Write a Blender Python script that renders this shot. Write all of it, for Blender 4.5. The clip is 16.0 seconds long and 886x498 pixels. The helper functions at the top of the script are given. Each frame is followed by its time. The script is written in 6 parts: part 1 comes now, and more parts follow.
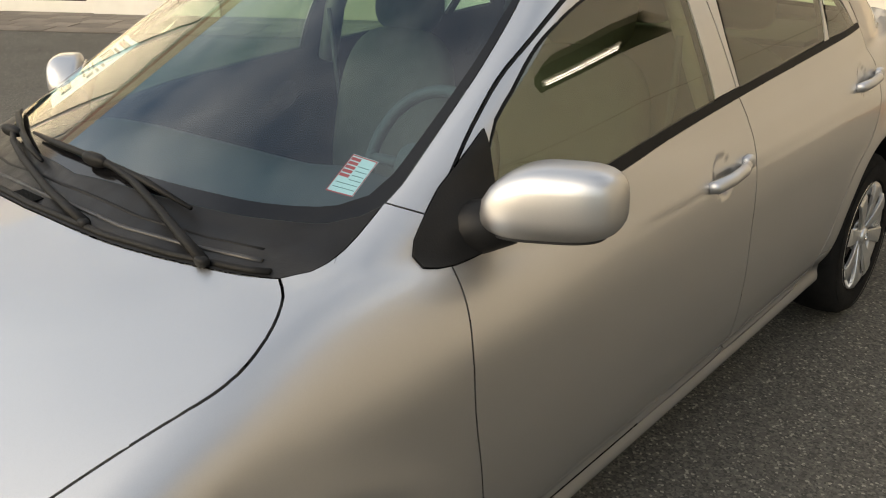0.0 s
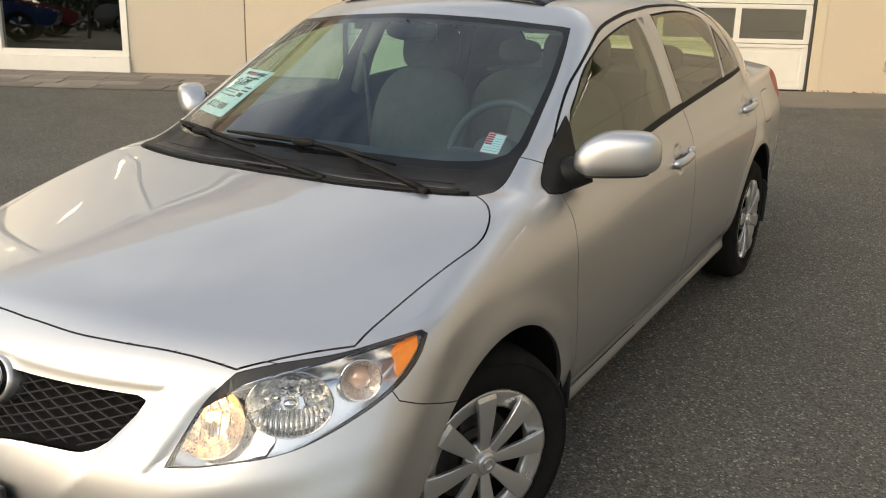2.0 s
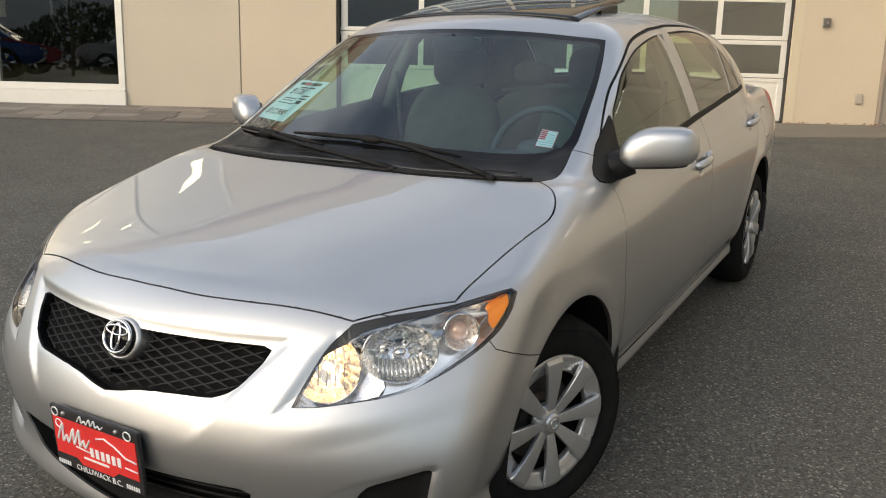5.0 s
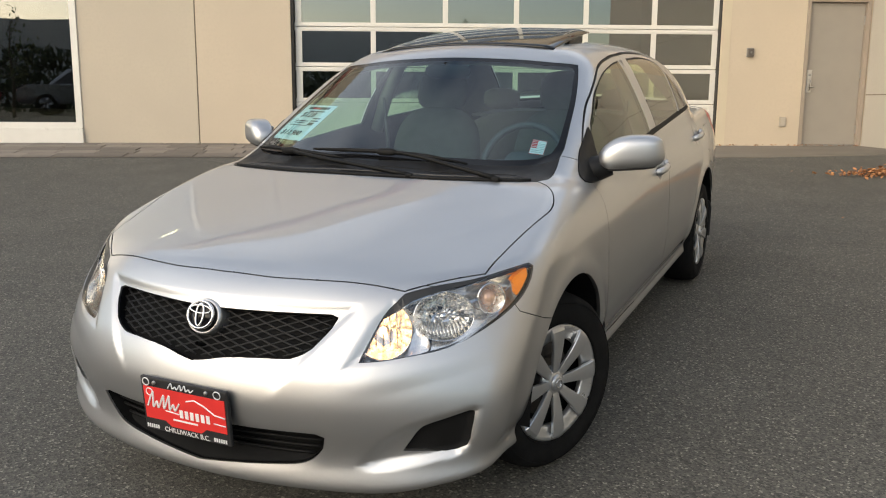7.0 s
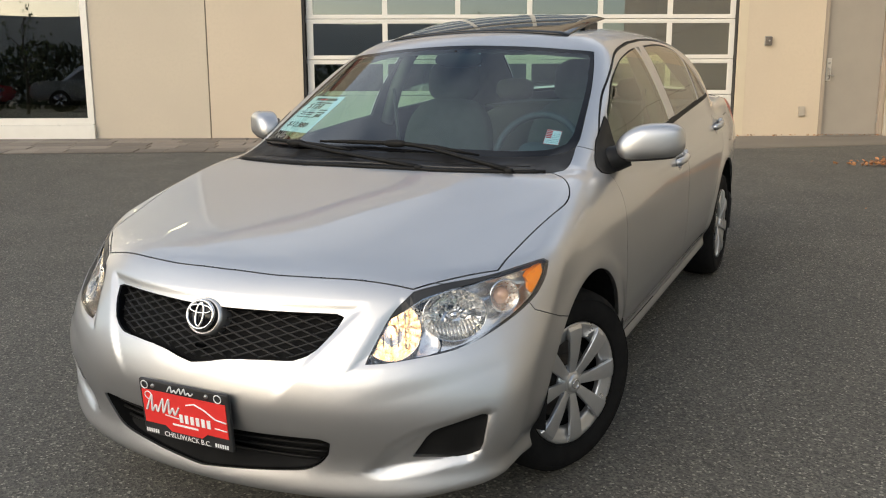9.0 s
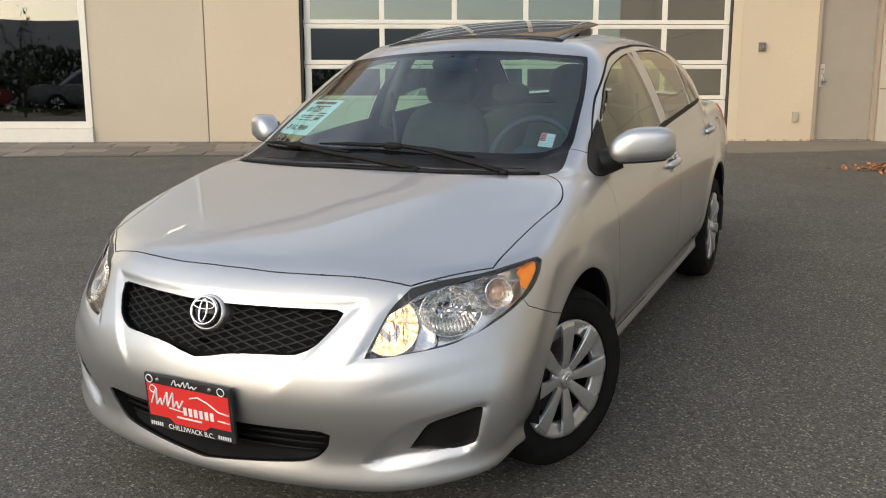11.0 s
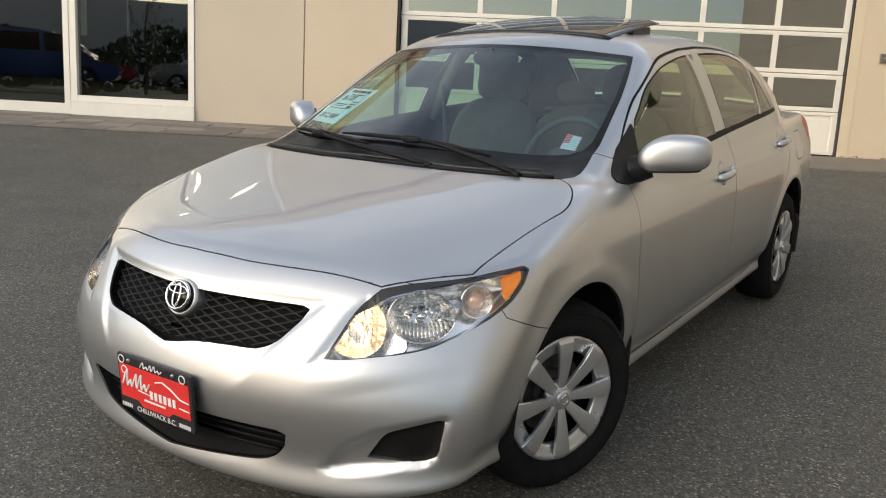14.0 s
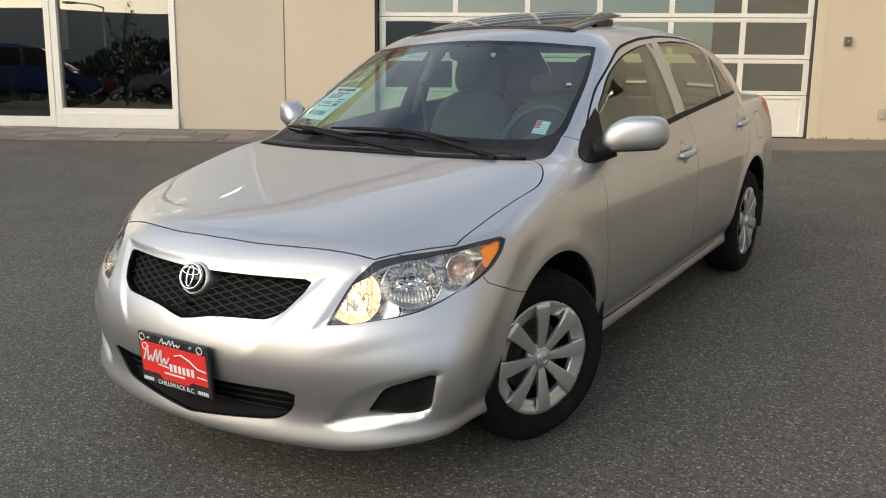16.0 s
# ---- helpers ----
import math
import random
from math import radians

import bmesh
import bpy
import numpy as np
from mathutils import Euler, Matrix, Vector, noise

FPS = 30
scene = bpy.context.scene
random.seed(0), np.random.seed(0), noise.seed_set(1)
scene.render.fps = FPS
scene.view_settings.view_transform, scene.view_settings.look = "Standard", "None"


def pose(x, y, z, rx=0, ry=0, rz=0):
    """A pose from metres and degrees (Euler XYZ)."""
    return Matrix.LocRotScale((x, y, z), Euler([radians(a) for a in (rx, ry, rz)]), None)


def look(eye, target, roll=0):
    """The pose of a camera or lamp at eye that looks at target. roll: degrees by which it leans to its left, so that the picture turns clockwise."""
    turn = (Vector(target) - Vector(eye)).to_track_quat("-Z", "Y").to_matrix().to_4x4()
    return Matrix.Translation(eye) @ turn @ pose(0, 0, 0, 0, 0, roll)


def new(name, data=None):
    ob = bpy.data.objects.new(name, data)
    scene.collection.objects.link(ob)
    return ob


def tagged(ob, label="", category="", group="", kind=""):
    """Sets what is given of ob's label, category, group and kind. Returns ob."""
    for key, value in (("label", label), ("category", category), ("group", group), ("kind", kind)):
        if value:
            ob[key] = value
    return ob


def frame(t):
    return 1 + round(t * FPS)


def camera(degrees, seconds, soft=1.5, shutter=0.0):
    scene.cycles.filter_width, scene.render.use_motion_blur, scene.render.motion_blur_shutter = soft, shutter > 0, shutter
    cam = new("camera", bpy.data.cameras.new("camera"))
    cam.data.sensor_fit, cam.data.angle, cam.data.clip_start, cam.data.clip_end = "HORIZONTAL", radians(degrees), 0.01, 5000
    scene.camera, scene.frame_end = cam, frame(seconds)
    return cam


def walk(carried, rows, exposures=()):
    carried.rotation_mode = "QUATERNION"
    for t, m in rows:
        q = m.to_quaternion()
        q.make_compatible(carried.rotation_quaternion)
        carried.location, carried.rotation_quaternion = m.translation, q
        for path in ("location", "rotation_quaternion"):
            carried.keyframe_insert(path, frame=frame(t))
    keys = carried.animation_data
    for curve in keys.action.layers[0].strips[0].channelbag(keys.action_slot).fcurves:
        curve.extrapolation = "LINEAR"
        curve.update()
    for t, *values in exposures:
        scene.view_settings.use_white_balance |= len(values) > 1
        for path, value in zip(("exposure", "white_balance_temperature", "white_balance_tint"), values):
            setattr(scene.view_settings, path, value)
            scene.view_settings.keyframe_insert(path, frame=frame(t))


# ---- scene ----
cam = camera(55.8, 16.0, soft=1.1)
# The yard falls away from the building, so the car stands nose down on a slope. Places on the car, and the camera's
# path, are given in the car's frame; SLOPE turns that frame into the upright world.
SLOPE = Vector((-0.0069, 0.0625, 0.998)).rotation_difference(Vector((0, 0, 1))).to_matrix().to_4x4()
PATH = [
    (0, (1.645, -0.532, 1.473), (0.388, 0.826, 0.715), -1.9),
    (0.5, (1.654, -0.872, 1.51), (0.513, 0.567, 0.719), -0.9),
    (1, (1.726, -1.161, 1.52), (0.649, 0.341, 0.758), -0.8),
    (1.5, (1.777, -1.432, 1.504), (0.721, 0.111, 0.794), 0.0),
    (2, (1.722, -1.682, 1.51), (0.707, -0.078, 0.881), -0.3),
    (2.5, (1.635, -1.9, 1.506), (0.716, -0.23, 0.903), -2.2),
    (3, (1.615, -1.949, 1.492), (0.724, -0.265, 0.885), -0.6),
    (3.5, (1.665, -1.96, 1.497), (0.715, -0.293, 0.932), -0.6),
    (4, (1.711, -1.954, 1.469), (0.724, -0.306, 0.914), -0.1),
    (4.5, (1.681, -1.971, 1.44), (0.663, -0.348, 0.867), -0.8),
    (4.7, (1.637, -1.994, 1.431), (0.633, -0.358, 0.869), -0.5),
    (6.8, (1.621, -2.56, 1.394), (0.769, -0.809, 0.938), -1.0),
    (7, (1.628, -2.572, 1.396), (0.774, -0.822, 0.937), -0.9),
    (7.5, (1.62, -2.543, 1.39), (0.769, -0.801, 0.899), -0.9),
    (8, (1.591, -2.484, 1.375), (0.724, -0.76, 0.848), -1.4),
    (8.5, (1.581, -2.453, 1.38), (0.716, -0.722, 0.873), -1.2),
    (9, (1.589, -2.465, 1.374), (0.705, -0.734, 0.901), -1.5),
    (11.5, (1.626, -2.537, 1.374), (0.75, -0.799, 0.913), -1.3),
    (12, (1.629, -2.49, 1.377), (0.738, -0.76, 0.914), -1.2),
    (12.5, (1.586, -2.39, 1.381), (0.699, -0.662, 0.903), -0.1),
    (13, (1.561, -2.326, 1.375), (0.657, -0.609, 0.892), 0.7),
    (13.5, (1.652, -2.287, 1.364), (0.702, -0.597, 0.873), -0.0),
    (14, (1.848, -2.244, 1.358), (0.756, -0.636, 0.887), 1.2),
    (14.5, (1.955, -2.244, 1.352), (0.825, -0.667, 0.868), 0.4),
    (15, (1.966, -2.333, 1.346), (0.854, -0.741, 0.867), -0.1),
    (15.5, (1.985, -2.424, 1.34), (0.89, -0.823, 0.852), -0.5),
    (16, (2.005, -2.471, 1.348), (0.94, -0.845, 0.877), -1.0),
]
walk(cam, [(t, SLOPE @ look(eye, target, roll)) for t, eye, target, roll in PATH],
     exposures=[(0.0, 1.15, 7700, 10), (0.5, 1.53, 7900, 10), (1.0, 1.42, 7850, 10), (1.5, 1.06, 7600, 10), (2.0, 1.0, 7450, 10), (2.5, 1.0, 7300, 10), (3.0, 0.82, 7150, 10), (7.0, 0.9, 6900, 10), (16.0, 0.85, 6800, 10)])

# ---- sky, sun ----
world = bpy.data.worlds.new("sky")
scene.world = world
world.use_nodes = True
wn, wl = world.node_tree.nodes, world.node_tree.links
sky = wn.new("ShaderNodeTexSky")
sky.sky_type, sky.sun_disc = "NISHITA", False
sky.sun_elevation, sky.sun_rotation = radians(20), radians(200)
sky.air_density, sky.dust_density, sky.ozone_density = 1.1, 1.5, 1.8
wn["Background"].inputs["Strength"].default_value = 0.116
# soft cloud cover over the blue
coord = wn.new("ShaderNodeTexCoord")
cloud = wn.new("ShaderNodeTexNoise")
cloud.inputs["Scale"].default_value, cloud.inputs["Detail"].default_value, cloud.inputs["Roughness"].default_value = 2.1, 6, 0.55
ramp = wn.new("ShaderNodeValToRGB")
ramp.color_ramp.elements[0].position, ramp.color_ramp.elements[1].position = 0.40, 0.72
mix = wn.new("ShaderNodeMix")
mix.data_type = "RGBA"
mix.inputs["B"].default_value = (7.4, 8.0, 8.9, 1)
wl.new(coord.outputs["Generated"], cloud.inputs["Vector"])
wl.new(cloud.outputs["Fac"], ramp.inputs["Fac"])
# the clouds thin out towards the horizon, which keeps its evening warmth
split, thin, cover = wn.new("ShaderNodeSeparateXYZ"), wn.new("ShaderNodeMapRange"), wn.new("ShaderNodeMath")
thin.inputs["From Min"].default_value, thin.inputs["From Max"].default_value = 0.10, 0.42
cover.operation = "MULTIPLY"
wl.new(coord.outputs["Generated"], split.inputs["Vector"])
wl.new(split.outputs["Z"], thin.inputs["Value"])
wl.new(thin.outputs["Result"], cover.inputs[0])
wl.new(ramp.outputs["Color"], cover.inputs[1])
# and overhead, where the blue shows through
over, cover_high = wn.new("ShaderNodeMapRange"), wn.new("ShaderNodeMath")
over.inputs["From Min"].default_value, over.inputs["From Max"].default_value, over.inputs["To Min"].default_value, over.inputs["To Max"].default_value = 0.62, 0.92, 1.0, 0.60
cover_high.operation = "MULTIPLY"
wl.new(split.outputs["Z"], over.inputs["Value"])
wl.new(cover.outputs["Value"], cover_high.inputs[0])
wl.new(over.outputs["Result"], cover_high.inputs[1])
wl.new(cover_high.outputs["Value"], mix.inputs["Factor"])
wl.new(sky.outputs["Color"], mix.inputs["A"])
wl.new(mix.outputs["Result"], wn["Background"].inputs["Color"])
lamp = bpy.data.lights.new("sun", "SUN")
lamp.energy, lamp.angle, lamp.color = 1.28, radians(72), (1.0, 0.89, 0.74)
sun = new("sun", lamp)
SUN_AT = Vector((math.sin(radians(200)) * math.cos(radians(20)), math.cos(radians(200)) * math.cos(radians(20)), math.sin(radians(20))))
sun.matrix_world = look(SUN_AT * 50, (0, 0, 0))


# ---- materials ----
def material(name, base, rough=0.5, metal=0.0, second=None, scale=6.0, amount=0.5, grain=0.0, grain_scale=200.0, bump=0.0, bump_scale=120.0, coat=0.0, rough_var=0.0):
    """A procedural surface: base colour drifting to a second one in soft patches, fine grain, uneven gloss and fine relief."""
    m = bpy.data.materials.new(name)
    m.use_nodes = True
    n, l = m.node_tree.nodes, m.node_tree.links
    b = n["Principled BSDF"]
    b.inputs["Roughness"].default_value, b.inputs["Metallic"].default_value = rough, metal
    b.inputs["Coat Weight"].default_value, b.inputs["Coat Roughness"].default_value = coat, 0.04
    b.inputs["Base Color"].default_value = (*base, 1)
    tc = n.new("ShaderNodeTexCoord")
    def noise_node(s, detail=4):
        t = n.new("ShaderNodeTexNoise")
        t.inputs["Scale"].default_value, t.inputs["Detail"].default_value = s, detail
        l.new(tc.outputs["Object"], t.inputs["Vector"])
        return t
    def mixed(fac, a, bcol):
        x = n.new("ShaderNodeMix")
        x.data_type = "RGBA"
        l.new(fac, x.inputs["Factor"])
        for sock, v in (("A", a), ("B", bcol)):
            if isinstance(v, tuple):
                x.inputs[sock].default_value = (*v, 1)
            else:
                l.new(v, x.inputs[sock])
        return x.outputs["Result"]
    def ranged(out, lo, hi, a, c):
        r = n.new("ShaderNodeMapRange")
        for key, v in zip(("From Min", "From Max", "To Min", "To Max"), (lo, hi, a, c)):
            r.inputs[key].default_value = v
        l.new(out, r.inputs["Value"])
        return r.outputs["Result"]
    colour = base
    if second:
        colour = mixed(ranged(noise_node(scale).outputs["Fac"], 0.35, 0.68, 0, amount), base, second)
    if grain:
        dark = tuple(v * (1 - grain) for v in base)
        colour = mixed(ranged(noise_node(grain_scale, 3).outputs["Fac"], 0.45, 0.7, 0, 0.8), colour, dark)
    if not isinstance(colour, tuple):
        l.new(colour, b.inputs["Base Color"])
    if rough_var:
        l.new(ranged(noise_node(scale * 2.7).outputs["Fac"], 0.3, 0.7, max(rough - rough_var, 0.02), rough + rough_var), b.inputs["Roughness"])
    if bump:
        bn = n.new("ShaderNodeBump")
        bn.inputs["Strength"].default_value, bn.inputs["Distance"].default_value = bump, 0.004
        l.new(noise_node(bump_scale, 5).outputs["Fac"], bn.inputs["Height"])
        l.new(bn.outputs["Normal"], b.inputs["Normal"])
    return m


def glass_material(name, tint=(1, 1, 1), rough=0.0, ior=1.45):
    """A thin pane: clear with a tint, mirror-like at grazing angles."""
    m = bpy.data.materials.new(name)
    m.use_nodes = True
    n, l = m.node_tree.nodes, m.node_tree.links
    n.remove(n["Principled BSDF"])
    clear, shine, mx = n.new("ShaderNodeBsdfTransparent"), n.new("ShaderNodeBsdfGlossy"), n.new("ShaderNodeMixShader")
    clear.inputs["Color"].default_value = (*tint, 1)
    shine.inputs["Roughness"].default_value = rough
    shine.inputs["Color"].default_value = (1, 1, 1, 1)
    # gloss rises from its head-on share to full at grazing angles, alike from both sides of the pane
    facing, power, share = n.new("ShaderNodeLayerWeight"), n.new("ShaderNodeMath"), n.new("ShaderNodeMapRange")
    facing.inputs["Blend"].default_value = 0.5
    power.operation = "POWER"
    power.inputs[1].default_value = 5.0
    share.inputs["To Min"].default_value = ((ior - 1) / (ior + 1)) ** 2 * 1.6
    l.new(facing.outputs["Facing"], power.inputs[0])
    l.new(power.outputs["Value"], share.inputs["Value"])
    l.new(share.outputs["Result"], mx.inputs["Fac"])
    l.new(clear.outputs["BSDF"], mx.inputs[1])
    l.new(shine.outputs["BSDF"], mx.inputs[2])
    l.new(mx.outputs["Shader"], n["Material Output"].inputs["Surface"])
    return m


def glowing(name, colour, strength):
    m = bpy.data.materials.new(name)
    m.use_nodes = True
    b = m.node_tree.nodes["Principled BSDF"]
    b.inputs["Base Color"].default_value = (*colour, 1)
    b.inputs["Emission Color"].default_value, b.inputs["Emission Strength"].default_value = (*colour, 1), strength
    return m


PAINT = material("silver_paint", (0.575, 0.575, 0.575), 0.47, 1.0, (0.545, 0.545, 0.545), 3, 0.6, coat=1.0, grain=0.10, grain_scale=900)
PAINT.node_tree.nodes["Principled BSDF"].inputs["Coat Roughness"].default_value = 0.006
PAINT.node_tree.nodes["Principled BSDF"].inputs["Coat IOR"].default_value = 1.52
BLACK_PLASTIC = material("black_plastic", (0.018, 0.018, 0.019), 0.45, 0, (0.03, 0.03, 0.03), 9, 0.6, bump=0.15, bump_scale=400, rough_var=0.1)
# near-black for insides, with the shade of hollow places put into the colour
SHADED_VOID = material("shaded_inside", (0.006, 0.006, 0.006), 0.8, 0, (0.012, 0.012, 0.012), 12, 0.5)
DEEP_BLACK = material("deep_black_plastic", (0.008, 0.008, 0.008), 0.55, 0, (0.013, 0.013, 0.013), 14, 0.6, bump=0.1, bump_scale=400)
RUBBER = material("tyre_rubber", (0.009, 0.009, 0.009), 0.9, 0, (0.016, 0.0155, 0.015), 14, 0.7, bump=0.2, bump_scale=300, rough_var=0.05)
for m_ in (RUBBER, SHADED_VOID, DEEP_BLACK):
    m_.node_tree.nodes["Principled BSDF"].inputs["Specular IOR Level"].default_value = 0.15
SILVER_PLASTIC = material("silver_plastic", (0.64, 0.64, 0.64), 0.32, 0.8, (0.56, 0.56, 0.55), 10, 0.6, rough_var=0.06)
CHROME = material("chrome", (0.78, 0.78, 0.78), 0.08, 1.0, (0.7, 0.7, 0.7), 20, 0.5)
CAR_GLASS = glass_material("car_glass", (0.44, 0.69, 0.75), ior=1.62)
SIDE_GLASS = glass_material("side_glass", (0.62, 0.71, 0.48), ior=1.79)
LENS_GLASS = glass_material("lens_glass", (0.95, 0.96, 0.97), ior=1.55)

# ---- the car's shape: one smooth implicit body, in the car's own frame ----
# x to the car's left, y to its tail, z up; the origin lies on the ground under the front axle
def curve(v, knots):
    """A smooth curve through (v, value) knots, for arrays (monotone cubic)."""
    k = np.asarray(knots, float)
    x, y = k[:, 0], k[:, 1]
    d = np.diff(y) / np.diff(x)
    m = np.empty(len(x))
    m[0], m[-1] = d[0], d[-1]
    m[1:-1] = np.where(d[1:] * d[:-1] > 0, 2 * d[1:] * d[:-1] / np.where(d[1:] + d[:-1] == 0, 1, d[1:] + d[:-1]), 0)
    v = np.clip(v, x[0], x[-1])
    i = np.clip(np.searchsorted(x, v) - 1, 0, len(x) - 2)
    h = x[i + 1] - x[i]
    t = (v - x[i]) / h
    return (2 * t**3 - 3 * t**2 + 1) * y[i] + (t**3 - 2 * t**2 + t) * h * m[i] + (3 * t**2 - 2 * t**3) * y[i + 1] + (t**3 - t**2) * h * m[i + 1]


TABLES = {}


def soft(v, knots, width):
    """The same curve with its bends eased over a width; read from a fine table."""
    name = (knots[0], knots[1], len(knots), width)
    if name not in TABLES:
        at = np.linspace(knots[0][0] - 0.1, knots[-1][0] + 0.1, 9000)
        TABLES[name] = (at, sum(w * curve(at + d * width, knots) for d, w in ((-1.5, 0.09), (-0.9, 0.2), (-0.3, 0.21), (0.3, 0.21), (0.9, 0.2), (1.5, 0.09))))
    return np.interp(v, *TABLES[name])


def step(a, b, v):
    t = np.clip((v - a) / (b - a), 0, 1)
    return t * t * (3 - 2 * t)


def smax(a, b, k):
    h = np.clip(0.5 + 0.5 * (a - b) / k, 0, 1)
    return b + (a - b) * h + k * h * (1 - h)


def smin(a, b, k):
    return -smax(-a, -b, k)


AXLE_F, AXLE_R, HUB_Z, ARCH_R = -0.03, 2.6, 0.307, 0.372
TOP = [(-0.95, 0.60), (-0.84, 0.715), (-0.76, 0.772), (-0.6, 0.825), (-0.4, 0.868), (0.0, 0.945), (0.2, 0.982), (0.45, 0.995), (1.5, 1.005), (2.8, 1.03), (3.2, 1.048), (3.5, 1.046), (3.7, 1.0)]
CROWN = [(-0.9, 0.19), (-0.6, 0.178), (-0.4, 0.138), (0.0, 0.060), (0.2, 0.045), (0.45, 0.10), (1.0, 0.08), (2.8, 0.05), (3.1, 0.09), (3.7, 0.10)]
FLANK = [(0.15, 0.765), (0.22, 0.800), (0.250, 0.820), (0.274, 0.823), (0.298, 0.812), (0.325, 0.821), (0.350, 0.837), (0.375, 0.844), (0.45, 0.858), (0.60, 0.868), (0.72, 0.867), (0.82, 0.857), (0.90, 0.832), (0.96, 0.810), (1.02, 0.792), (1.1, 0.77)]
WIDTH = [(-0.9, 0.945), (-0.6, 0.980), (-0.3, 0.988), (0.0, 0.995), (0.4, 0.998), (1.2, 1.0), (2.4, 1.0), (2.8, 0.992), (3.2, 0.96), (3.6, 0.90)]
NOSE = [(0.15, -0.80), (0.185, -0.855), (0.21, -0.880), (0.235, -0.886), (0.27, -0.872), (0.31, -0.870), (0.38, -0.888), (0.47, -0.902), (0.55, -0.888), (0.62, -0.852), (0.69, -0.806), (0.76, -0.755), (0.85, -0.66)]


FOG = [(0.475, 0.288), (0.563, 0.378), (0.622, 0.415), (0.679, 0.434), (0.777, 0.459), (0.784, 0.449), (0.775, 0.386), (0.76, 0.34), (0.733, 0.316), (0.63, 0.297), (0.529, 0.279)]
POCKET = [(-0.238, 0.572), (-0.196, 0.622), (-0.135, 0.690), (-0.085, 0.728), (-0.03, 0.700), (0.0, 0.640), (-0.04, 0.603), (-0.14, 0.586)]
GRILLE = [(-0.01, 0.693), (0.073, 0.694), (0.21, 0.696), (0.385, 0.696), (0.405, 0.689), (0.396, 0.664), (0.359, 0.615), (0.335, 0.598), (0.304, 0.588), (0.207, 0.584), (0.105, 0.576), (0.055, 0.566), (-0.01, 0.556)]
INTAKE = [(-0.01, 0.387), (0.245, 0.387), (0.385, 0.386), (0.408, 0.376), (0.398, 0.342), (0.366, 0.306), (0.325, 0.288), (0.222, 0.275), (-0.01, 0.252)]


def inside_depth(px, py, outline):
    """How far points lie inside an outline (negative outside)."""
    q = np.asarray(outline)
    best, odd = np.full(np.shape(px), 9.0), np.zeros(np.shape(px), bool)
    for (ax, ay), (bx, by) in zip(q, np.roll(q, -1, axis=0)):
        t = np.clip(((px - ax) * (bx - ax) + (py - ay) * (by - ay)) / ((bx - ax) ** 2 + (by - ay) ** 2), 0, 1)
        best = np.minimum(best, np.hypot(px - ax - t * (bx - ax), py - ay - t * (by - ay)))
        if ay != by:
            odd ^= ((ay > py) != (by > py)) & (px < (bx - ax) * (py - ay) / (by - ay) + ax)
    return np.where(odd, best, -best)


